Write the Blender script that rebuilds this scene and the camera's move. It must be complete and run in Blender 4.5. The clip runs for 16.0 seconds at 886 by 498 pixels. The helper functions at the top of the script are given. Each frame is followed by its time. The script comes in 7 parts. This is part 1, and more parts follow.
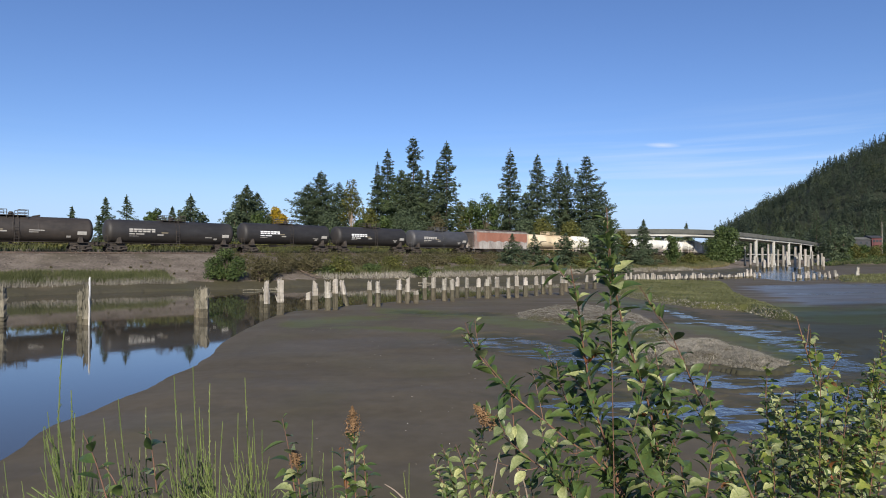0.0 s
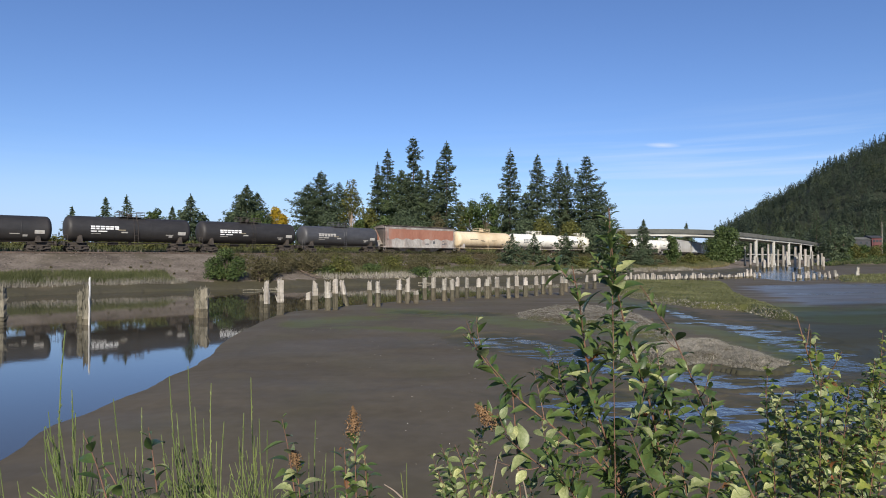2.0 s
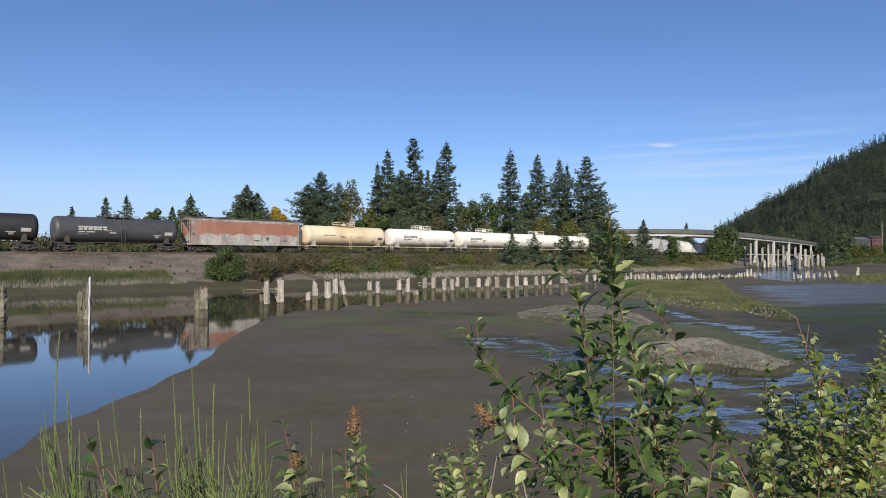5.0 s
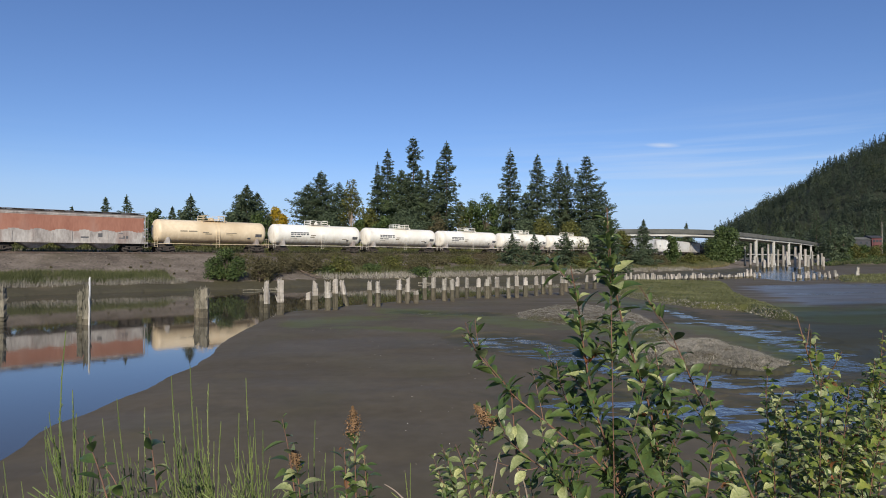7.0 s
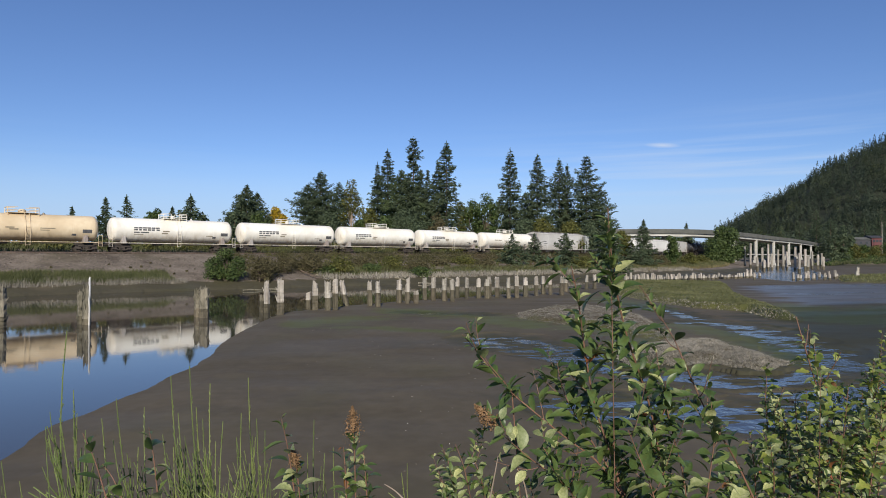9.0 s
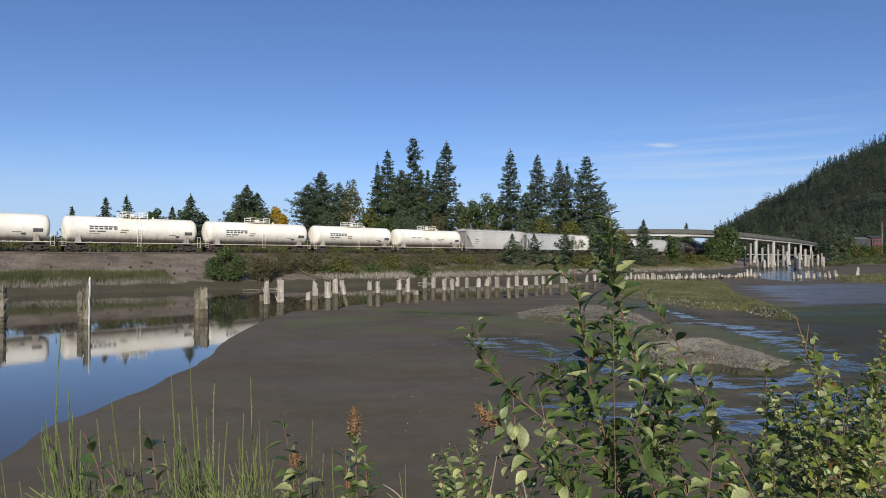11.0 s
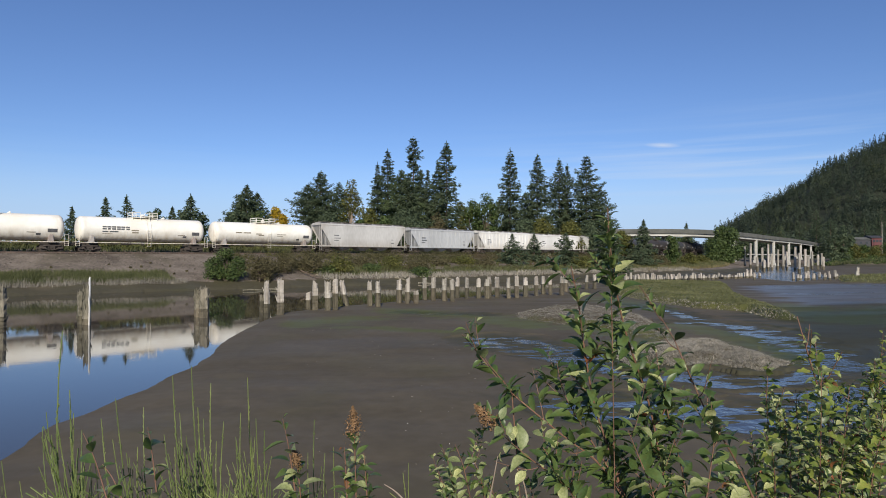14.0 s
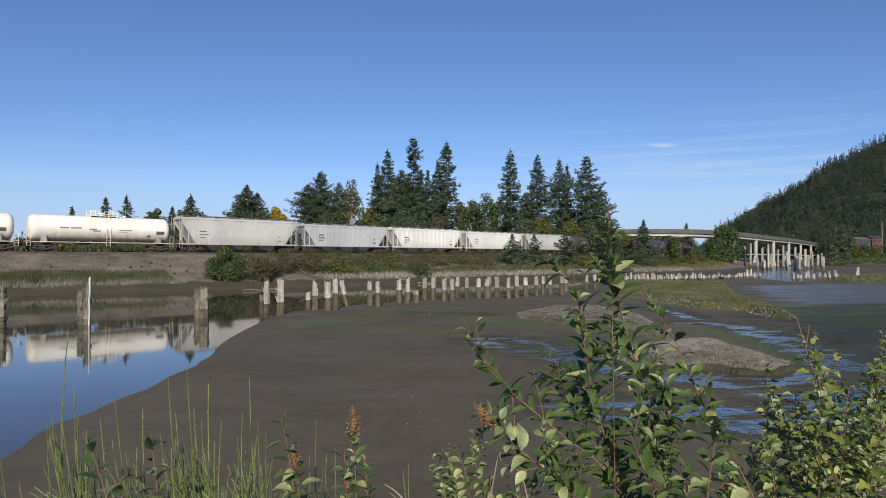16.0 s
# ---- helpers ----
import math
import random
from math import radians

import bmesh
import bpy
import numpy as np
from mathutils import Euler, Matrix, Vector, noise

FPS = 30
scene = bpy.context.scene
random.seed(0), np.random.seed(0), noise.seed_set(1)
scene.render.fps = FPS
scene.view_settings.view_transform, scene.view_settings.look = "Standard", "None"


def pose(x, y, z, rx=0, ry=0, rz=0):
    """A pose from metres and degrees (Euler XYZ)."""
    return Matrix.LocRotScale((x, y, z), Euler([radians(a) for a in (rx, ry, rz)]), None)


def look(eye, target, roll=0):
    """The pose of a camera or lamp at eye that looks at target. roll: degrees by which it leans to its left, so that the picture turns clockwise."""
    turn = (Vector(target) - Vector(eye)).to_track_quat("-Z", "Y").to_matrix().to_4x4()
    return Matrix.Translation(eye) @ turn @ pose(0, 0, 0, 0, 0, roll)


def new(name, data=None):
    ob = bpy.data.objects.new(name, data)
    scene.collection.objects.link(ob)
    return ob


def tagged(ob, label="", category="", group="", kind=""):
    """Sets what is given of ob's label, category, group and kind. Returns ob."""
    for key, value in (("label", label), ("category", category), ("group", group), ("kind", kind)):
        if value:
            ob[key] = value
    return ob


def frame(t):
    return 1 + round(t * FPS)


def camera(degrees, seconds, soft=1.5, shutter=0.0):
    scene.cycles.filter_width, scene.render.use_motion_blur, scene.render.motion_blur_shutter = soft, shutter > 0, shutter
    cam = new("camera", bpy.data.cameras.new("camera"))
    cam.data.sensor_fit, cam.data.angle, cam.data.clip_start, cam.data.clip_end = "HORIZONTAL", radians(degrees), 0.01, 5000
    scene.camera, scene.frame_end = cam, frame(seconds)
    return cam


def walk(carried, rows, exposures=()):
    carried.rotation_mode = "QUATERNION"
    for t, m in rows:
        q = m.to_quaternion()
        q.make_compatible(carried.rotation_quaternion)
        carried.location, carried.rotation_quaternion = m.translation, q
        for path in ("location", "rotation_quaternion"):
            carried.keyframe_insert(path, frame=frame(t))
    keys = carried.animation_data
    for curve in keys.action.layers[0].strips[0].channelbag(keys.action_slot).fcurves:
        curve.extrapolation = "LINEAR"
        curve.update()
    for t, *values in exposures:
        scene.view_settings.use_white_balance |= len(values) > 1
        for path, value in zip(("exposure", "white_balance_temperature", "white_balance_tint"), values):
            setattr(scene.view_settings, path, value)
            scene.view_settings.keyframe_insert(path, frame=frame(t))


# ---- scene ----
cam = camera(70.94, 16.0, 0.95)
EYE = (0.0, 0.0, 3.76)
walk(cam, [(0.0, look(EYE, (0, 100, 5.124))), (16.0, look(EYE, (0, 100, 5.124)))], [(0.0, 0.2), (4.0, 0.2), (6.5, 0.0), (16.0, 0.0)])

# ---- world and sun ----
SUN_ELEV, SUN_AZ = 27.0, 178.0          # degrees; azimuth clockwise from +Y
world = bpy.data.worlds.new("sky")
scene.world = world
world.use_nodes = True
wn, wl = world.node_tree.nodes, world.node_tree.links
wn.clear()
w_out, w_bg, w_sky = wn.new("ShaderNodeOutputWorld"), wn.new("ShaderNodeBackground"), wn.new("ShaderNodeTexSky")
w_sky.sky_type, w_sky.sun_disc = "NISHITA", False
w_sky.sun_elevation, w_sky.sun_rotation = radians(SUN_ELEV), radians(SUN_AZ)
w_sky.air_density, w_sky.dust_density, w_sky.ozone_density = 0.95, 0.0, 4.5
w_bg.inputs["Strength"].default_value = 0.10
w_tc, w_map = wn.new("ShaderNodeTexCoord"), wn.new("ShaderNodeMapping")
w_map.inputs["Scale"].default_value = (2.0, 2.0, 46.0)
w_map.inputs["Location"].default_value = (0.3, 0.0, 0.4)
w_noise, w_ramp = wn.new("ShaderNodeTexNoise"), wn.new("ShaderNodeValToRGB")
w_noise.inputs["Scale"].default_value, w_noise.inputs["Detail"].default_value = 1.6, 5.0
w_ramp.color_ramp.elements[0].position, w_ramp.color_ramp.elements[1].position = 0.42, 0.78
w_ramp.color_ramp.elements[1].color = (0.9, 0.9, 0.9, 1)
w_mix = wn.new("ShaderNodeMix")
w_mix.data_type, w_mix.blend_type = "RGBA", "MIX"
w_mix.inputs["B"].default_value = (5.2, 6.5, 8.6, 1)
w_sep, w_band = wn.new("ShaderNodeSeparateXYZ"), wn.new("ShaderNodeValToRGB")
e = w_band.color_ramp.elements
e[0].position, e[1].position = 0.06, 0.24
e[0].color, e[1].color = (0.12, 0.12, 0.12, 1), (0, 0, 0, 1)
for at_z, c in ((0.11, 0.75), (0.15, 0.8), (0.185, 0.22)):
    k = e.new(at_z)
    k.color = (c, c, c, 1)
w_side = wn.new("ShaderNodeMapRange")
w_side.inputs["From Min"].default_value, w_side.inputs["From Max"].default_value = 0.0, 0.38
w_side.inputs["To Min"].default_value = 0.08
w_mul, w_mul2 = wn.new("ShaderNodeMath"), wn.new("ShaderNodeMath")
w_mul.operation = w_mul2.operation = "MULTIPLY"
w_tint = wn.new("ShaderNodeMix")
w_tint.data_type, w_tint.blend_type = "RGBA", "MULTIPLY"
w_tint.inputs["Factor"].default_value = 1.0
w_tint.inputs["B"].default_value = (0.89, 0.93, 1.12, 1)
wl.new(w_tc.outputs["Generated"], w_map.inputs["Vector"])
wl.new(w_map.outputs["Vector"], w_noise.inputs["Vector"])
wl.new(w_noise.outputs["Fac"], w_ramp.inputs["Fac"])
wl.new(w_tc.outputs["Generated"], w_sep.inputs["Vector"])
wl.new(w_sep.outputs["Z"], w_band.inputs["Fac"])
wl.new(w_ramp.outputs["Color"], w_mul.inputs[0])
wl.new(w_band.outputs["Color"], w_mul.inputs[1])
wl.new(w_sep.outputs["X"], w_side.inputs["Value"])
wl.new(w_mul.outputs[0], w_mul2.inputs[0])
wl.new(w_side.outputs["Result"], w_mul2.inputs[1])
wl.new(w_mul2.outputs[0], w_mix.inputs["Factor"])
wl.new(w_sky.outputs["Color"], w_tint.inputs["A"])
w_low, w_pale = wn.new("ShaderNodeMapRange"), wn.new("ShaderNodeMix")
w_low.interpolation_type = "SMOOTHSTEP"
w_low.inputs["From Min"].default_value, w_low.inputs["From Max"].default_value = 0.17, 0.02
w_low.inputs["To Max"].default_value = 0.85
w_pale.data_type = "RGBA"
w_pale.inputs["B"].default_value = (4.3, 5.85, 8.3, 1)     # pale air low over the horizon
wl.new(w_sep.outputs["Z"], w_low.inputs["Value"])
wl.new(w_low.outputs["Result"], w_pale.inputs["Factor"])
wl.new(w_tint.outputs["Result"], w_pale.inputs["A"])
wl.new(w_pale.outputs["Result"], w_mix.inputs["A"])
w_wm, w_len, w_wr, w_mix2 = wn.new("ShaderNodeMapping"), wn.new("ShaderNodeVectorMath"), wn.new("ShaderNodeMapRange"), wn.new("ShaderNodeMix")
w_wm.vector_type = "TEXTURE"
w_wm.inputs["Location"].default_value = (0.329, 0.925, 0.168)
w_wm.inputs["Rotation"].default_value = (0, 0.09, 0)
w_wm.inputs["Scale"].default_value = (0.026, 1.0, 0.0042)
w_len.operation = "LENGTH"
w_wr.inputs["From Min"].default_value, w_wr.inputs["From Max"].default_value = 1.0, 0.1
w_wr.inputs["To Max"].default_value = 0.5
w_mix2.data_type = "RGBA"
w_mix2.inputs["B"].default_value = (7.4, 7.8, 8.4, 1)
wl.new(w_tc.outputs["Generated"], w_wm.inputs["Vector"])
wl.new(w_wm.outputs["Vector"], w_len.inputs[0])
wl.new(w_len.outputs["Value"], w_wr.inputs["Value"])
wl.new(w_wr.outputs["Result"], w_mix2.inputs["Factor"])
wl.new(w_mix.outputs["Result"], w_mix2.inputs["A"])
wl.new(w_mix2.outputs["Result"], w_bg.inputs["Color"])
wl.new(w_bg.outputs["Background"], w_out.inputs["Surface"])

sun_data = bpy.data.lights.new("sun", "SUN")
sun_data.energy, sun_data.angle, sun_data.color = 5.0, radians(0.5), (1.0, 0.92, 0.78)
sun = new("sun", sun_data)
a, el = radians(SUN_AZ), radians(SUN_ELEV)
sun_dir = Vector((math.sin(a) * math.cos(el), math.cos(a) * math.cos(el), math.sin(el)))
sun.matrix_world = look(sun_dir * 300, (0, 0, 0))


# ---- materials ----
def surface(name, c1, c2, rough=0.7, scale=3.0, fine=30.0, metal=0.0, bump=0.0, c3=None, stretch=(1, 1, 1), per_object=0.0,
            per_island=0.0, soft=0.0, spec=0.5, amount3=(0.55, 0.7)):
    """Two tones mixed by a coarse and a fine noise, an optional third tone in patches, relief, and differences from piece to piece."""
    m = bpy.data.materials.new(name)
    m.use_nodes = True
    n, l = m.node_tree.nodes, m.node_tree.links
    b, out = n["Principled BSDF"], n["Material Output"]
    tc, mp = n.new("ShaderNodeTexCoord"), n.new("ShaderNodeMapping")
    mp.inputs["Scale"].default_value = stretch
    l.new(tc.outputs["Object"], mp.inputs["Vector"])
    big, small = n.new("ShaderNodeTexNoise"), n.new("ShaderNodeTexNoise")
    for t, s, d in ((big, scale, 5.0), (small, fine, 3.0)):
        t.inputs["Scale"].default_value, t.inputs["Detail"].default_value = s, d
        l.new(mp.outputs["Vector"], t.inputs["Vector"])
    add = n.new("ShaderNodeMath")
    add.operation = "MULTIPLY_ADD"
    l.new(big.outputs["Fac"], add.inputs[0])
    add.inputs[1].default_value = 0.6
    sc = n.new("ShaderNodeMath")
    sc.operation = "MULTIPLY"
    sc.inputs[1].default_value = 0.4
    l.new(small.outputs["Fac"], sc.inputs[0])
    l.new(sc.outputs[0], add.inputs[2])
    ramp = n.new("ShaderNodeValToRGB")
    ramp.color_ramp.elements[0].position, ramp.color_ramp.elements[1].position = 0.36, 0.64
    ramp.color_ramp.elements[0].color, ramp.color_ramp.elements[1].color = (*c1, 1), (*c2, 1)
    l.new(add.outputs[0], ramp.inputs["Fac"])
    col = ramp.outputs["Color"]
    if c3:
        third, r3, mix = n.new("ShaderNodeTexNoise"), n.new("ShaderNodeValToRGB"), n.new("ShaderNodeMix")
        third.inputs["Scale"].default_value, third.inputs["Detail"].default_value = scale * 0.45, 6.0
        mp2 = n.new("ShaderNodeMapping")
        mp2.inputs["Location"].default_value, mp2.inputs["Scale"].default_value = (31, 17, 5), stretch
        l.new(tc.outputs["Object"], mp2.inputs["Vector"])
        l.new(mp2.outputs["Vector"], third.inputs["Vector"])
        r3.color_ramp.elements[0].position, r3.color_ramp.elements[1].position = amount3
        l.new(third.outputs["Fac"], r3.inputs["Fac"])
        mix.data_type = "RGBA"
        l.new(r3.outputs["Color"], mix.inputs["Factor"])
        l.new(col, mix.inputs["A"])
        mix.inputs["B"].default_value = (*c3, 1)
        col = mix.outputs["Result"]
    for share, node, sock in ((per_object, "ShaderNodeObjectInfo", "Random"), (per_island, "ShaderNodeNewGeometry", "Random Per Island")):
        if share:
            info, rng, hsv = n.new(node), n.new("ShaderNodeMapRange"), n.new("ShaderNodeHueSaturation")
            rng.inputs["To Min"].default_value, rng.inputs["To Max"].default_value = 1 - share, 1 + share
            l.new(info.outputs[sock], rng.inputs["Value"])
            l.new(rng.outputs["Result"], hsv.inputs["Value"])
            hue = n.new("ShaderNodeMapRange")
            hue.inputs["To Min"].default_value, hue.inputs["To Max"].default_value = 0.5 + share * 0.05, 0.5 - share * 0.05
            l.new(info.outputs[sock], hue.inputs["Value"])
            l.new(hue.outputs["Result"], hsv.inputs["Hue"])
            l.new(col, hsv.inputs["Color"])
            col = hsv.outputs["Color"]
    l.new(col, b.inputs["Base Color"])
    b.inputs["Metallic"].default_value, b.inputs["Roughness"].default_value = metal, rough
    b.inputs["Specular IOR Level"].default_value = spec
    if bump:
        bp = n.new("ShaderNodeBump")
        bp.inputs["Strength"].default_value, bp.inputs["Distance"].default_value = min(1.0, bump), 0.02 * max(1, bump)
        l.new(add.outputs[0], bp.inputs["Height"])
        l.new(bp.outputs["Normal"], b.inputs["Normal"])
    if soft:
        tr, ms = n.new("ShaderNodeBsdfTranslucent"), n.new("ShaderNodeMixShader")
        l.new(col, tr.inputs["Color"])
        ms.inputs["Fac"].default_value = soft
        l.new(b.outputs["BSDF"], ms.inputs[1])
        l.new(tr.outputs["BSDF"], ms.inputs[2])
        l.new(ms.outputs["Shader"], out.inputs["Surface"])
    return m


MUD = surface("wet_mud", (0.089, 0.073, 0.048), (0.126, 0.104, 0.072), 0.62, 0.22, 3.0, bump=0.5, spec=0.14)


def stain_mud(m):
    """Algae film where the ground carries it, wetter, smoother patches, and wet darkening with painted shade."""
    n, l = m.node_tree.nodes, m.node_tree.links
    b = n["Principled BSDF"]
    base = b.inputs["Base Color"].links[0].from_socket
    at, mix = n.new("ShaderNodeAttribute"), n.new("ShaderNodeMix")
    at.attribute_name = "algae"
    mix.data_type = "RGBA"
    l.new(at.outputs["Fac"], mix.inputs["Factor"])
    l.new(base, mix.inputs["A"])
    mix.inputs["B"].default_value = (0.102, 0.107, 0.031, 1)
    l.new(mix.outputs["Result"], b.inputs["Base Color"])
    tc, mp, no, rg = n.new("ShaderNodeTexCoord"), n.new("ShaderNodeMapping"), n.new("ShaderNodeTexNoise"), n.new("ShaderNodeMapRange")
    mp.inputs["Scale"].default_value = (0.10, 0.32, 1)
    no.inputs["Scale"].default_value, no.inputs["Detail"].default_value = 1.0, 4.0
    l.new(tc.outputs["Object"], mp.inputs["Vector"])
    l.new(mp.outputs["Vector"], no.inputs["Vector"])
    l.new(no.outputs["Fac"], rg.inputs["Value"])
    rg.inputs["From Min"].default_value, rg.inputs["From Max"].default_value = 0.36, 0.62
    rg.inputs["To Min"].default_value, rg.inputs["To Max"].default_value = 0.6, 0.8
    wet = n.new("ShaderNodeMath")
    wet.operation = "MULTIPLY_ADD"
    l.new(at.outputs["Fac"], wet.inputs[0])
    wet.inputs[1].default_value = -0.12
    l.new(rg.outputs["Result"], wet.inputs[2])
    l.new(wet.outputs[0], b.inputs["Roughness"])
    # wet mud tone, with plant shadows and the hill's reflection painted in
    dk, soak_shade = n.new("ShaderNodeAttribute"), n.new("ShaderNodeMix")
    dk.attribute_name = "damp_and_shade"
    soak_shade.data_type, soak_shade.blend_type = "RGBA", "MULTIPLY"
    l.new(dk.outputs["Fac"], soak_shade.inputs["Factor"])
    l.new(mix.outputs["Result"], soak_shade.inputs["A"])
    soak_shade.inputs["B"].default_value = (0.48, 0.57, 0.50, 1)
    l.new(soak_shade.outputs["Result"], b.inputs["Base Color"])
    # a skin of water over the lowest flats
    gl, spec, smooth = n.new("ShaderNodeAttribute"), n.new("ShaderNodeMapRange"), n.new("ShaderNodeMath")
    gl.attribute_name = "gleam"
    l.new(gl.outputs["Fac"], spec.inputs["Value"])
    spec.inputs["To Min"].default_value, spec.inputs["To Max"].default_value = 0.14, 0.40
    l.new(spec.outputs["Result"], b.inputs["Specular IOR Level"])
    smooth.operation = "MULTIPLY_ADD"
    l.new(gl.outputs["Fac"], smooth.inputs[0])
    smooth.inputs[1].default_value = -0.36
    l.new(wet.outputs[0], smooth.inputs[2])
    l.new(smooth.outputs[0], b.inputs["Roughness"])


stain_mud(MUD)
BANK = surface("gravel_bank", (0.090, 0.074, 0.06), (0.235, 0.198, 0.164), 0.95, 0.35, 4.0, bump=1.5, c3=(0.10, 0.086, 0.06), spec=0.1, amount3=(0.55, 0.72))
FIR_LIGHT = surface("fresh_fir_needles", (0.068, 0.096, 0.042), (0.155, 0.20, 0.088), 0.75, 0.5, 4.0, per_island=0.25, soft=0.4, spec=0.2)
CONIFER = surface("conifer_needles", (0.058, 0.084, 0.050), (0.142, 0.182, 0.102), 0.75, 0.5, 4.0, per_island=0.3, soft=0.42, spec=0.2)
DECID = surface("broad_leaves", (0.04, 0.068, 0.02), (0.098, 0.138, 0.042), 0.6, 0.6, 5.0, per_island=0.35, soft=0.25, spec=0.3)
OLIVE = surface("olive_leaves", (0.07, 0.08, 0.02), (0.15, 0.15, 0.04), 0.65, 0.6, 5.0, per_island=0.35, soft=0.25, spec=0.3)
YELLOW = surface("yellow_leaves", (0.28, 0.19, 0.015), (0.5, 0.36, 0.03), 0.65, 0.6, 5.0, per_island=0.3, soft=0.25, spec=0.3)
BROWN_LEAF = surface("brown_brush", (0.100, 0.090, 0.046), (0.170, 0.150, 0.080), 0.8, 0.5, 5.0, per_island=0.16, soft=0.4, spec=0.2)
BRUSH = surface("olive_brush", (0.082, 0.078, 0.034), (0.150, 0.142, 0.068), 0.8, 0.25, 4.0, per_island=0.16, soft=0.4, spec=0.2, c3=(0.15, 0.115, 0.07))
BARK = surface("bark", (0.07, 0.05, 0.035), (0.16, 0.12, 0.09), 0.9, 1.5, 12.0, bump=1.0, stretch=(1, 1, 0.25))
PALE_TWIG = surface("bare_twigs", (0.22, 0.17, 0.13), (0.36, 0.29, 0.23), 0.9, 1.5, 12.0)
FOREST_FLOOR = surface("forest_floor", (0.02, 0.026, 0.012), (0.045, 0.05, 0.024), 0.9, 0.05, 0.6)
HILLWOOD = surface("hill_needles", (0.040, 0.057, 0.044), (0.104, 0.130, 0.086), 0.85, 0.055, 0.02, per_island=0.15, soft=0.5, spec=0.1, c3=(0.092, 0.108, 0.050), amount3=(0.50, 0.72))
GRASS = surface("marsh_grass", (0.085, 0.102, 0.040), (0.195, 0.205, 0.098), 0.8, 0.35, 3.0, per_island=0.25, soft=0.42, spec=0.2)
TANGRASS = surface("tan_grass", (0.15, 0.135, 0.060), (0.31, 0.265, 0.135), 0.85, 0.2, 3.0, per_island=0.2, soft=0.35, spec=0.2)
SEDGE = surface("pale_sedge", (0.115, 0.125, 0.050), (0.255, 0.255, 0.125), 0.85, 0.25, 3.0, per_island=0.2, soft=0.42, spec=0.2)
PALEGRASS = surface("pale_dry_grass", (0.18, 0.167, 0.135), (0.40, 0.37, 0.31), 0.85, 0.3, 4.0, per_island=0.3, soft=0.2, spec=0.2)
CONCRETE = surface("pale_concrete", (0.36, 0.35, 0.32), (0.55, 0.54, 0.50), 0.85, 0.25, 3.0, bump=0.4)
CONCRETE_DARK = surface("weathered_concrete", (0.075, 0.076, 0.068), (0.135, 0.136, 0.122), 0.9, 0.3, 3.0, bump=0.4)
PILE = surface("weathered_pile", (0.18, 0.158, 0.132), (0.49, 0.455, 0.395), 0.9, 1.5, 9.0, bump=1.5, stretch=(1, 1, 0.12), per_object=0.2)
PILE_MOSSY = surface("mossy_pile", (0.065, 0.06, 0.04), (0.25, 0.225, 0.17), 0.9, 2.5, 12.0, bump=1.5, stretch=(1, 1, 0.2), per_object=0.2)
PILE_WET = surface("wet_pile_foot", (0.042, 0.037, 0.024), (0.14, 0.12, 0.08), 0.8, 1.5, 9.0, bump=1.5, stretch=(1, 1, 0.2), per_object=0.2)
STEEL = surface("rail_steel", (0.10, 0.075, 0.06), (0.2, 0.15, 0.12), 0.6, 1.0, 10.0, metal=0.4)
TIE = surface("sleeper_wood", (0.05, 0.04, 0.03), (0.11, 0.09, 0.07), 0.9, 1.0, 8.0, bump=1.0, per_island=0.2)
DARKIRON = surface("dark_running_gear", (0.028, 0.023, 0.02), (0.075, 0.06, 0.05), 0.8, 1.5, 9.0, bump=0.5)
T_BLACK = surface("black_tank_paint", (0.018, 0.017, 0.018), (0.034, 0.032, 0.033), 0.6, 0.4, 3.0, c3=(0.038, 0.033, 0.031), stretch=(0.5, 1, 1))
T_BROWN = surface("sooty_tank_paint", (0.030, 0.025, 0.022), (0.060, 0.049, 0.042), 0.62, 0.4, 3.0, c3=(0.06, 0.048, 0.04), stretch=(0.5, 1, 1))
T_GREY = surface("grey_tank_paint", (0.046, 0.047, 0.053), (0.075, 0.076, 0.083), 0.5, 0.4, 3.0, c3=(0.09, 0.09, 0.096), stretch=(0.5, 1, 1))
T_WHITE = surface("white_tank_paint", (0.80, 0.775, 0.70), (0.90, 0.88, 0.81), 0.45, 0.5, 4.0, c3=(0.76, 0.70, 0.58), stretch=(0.6, 1, 0.5), amount3=(0.58, 0.8))
T_CREAM = surface("cream_tank_paint", (0.72, 0.575, 0.385), (0.82, 0.69, 0.49), 0.5, 0.5, 4.0, c3=(0.60, 0.47, 0.30), stretch=(0.6, 1, 0.5))
H_RED = surface("faded_red_paint", (0.255, 0.105, 0.070), (0.345, 0.160, 0.110), 0.75, 0.6, 5.0, c3=(0.32, 0.20, 0.16), stretch=(1, 1, 0.3))
H_DIRTY = surface("dirty_white_paint", (0.22, 0.195, 0.18), (0.46, 0.43, 0.40), 0.75, 0.9, 5.0, c3=(0.24, 0.17, 0.145), stretch=(1, 1, 0.4))
H_GREY = surface("pale_grey_paint", (0.43, 0.42, 0.40), (0.56, 0.55, 0.53), 0.65, 0.4, 4.0, c3=(0.36, 0.34, 0.31), stretch=(1, 1, 0.3))
H_BLUEGREY = surface("blue_grey_paint", (0.36, 0.37, 0.38), (0.47, 0.48, 0.49), 0.65, 0.4, 4.0, c3=(0.33, 0.32, 0.30), stretch=(1, 1, 0.3))
H_WHITE = surface("white_hopper_paint", (0.62, 0.61, 0.58), (0.76, 0.75, 0.72), 0.6, 0.4, 4.0, c3=(0.55, 0.51, 0.45), stretch=(1, 1, 0.3))
RUST = surface("rusty_roof", (0.10, 0.085, 0.075), (0.2, 0.17, 0.15), 0.85, 0.8, 6.0)
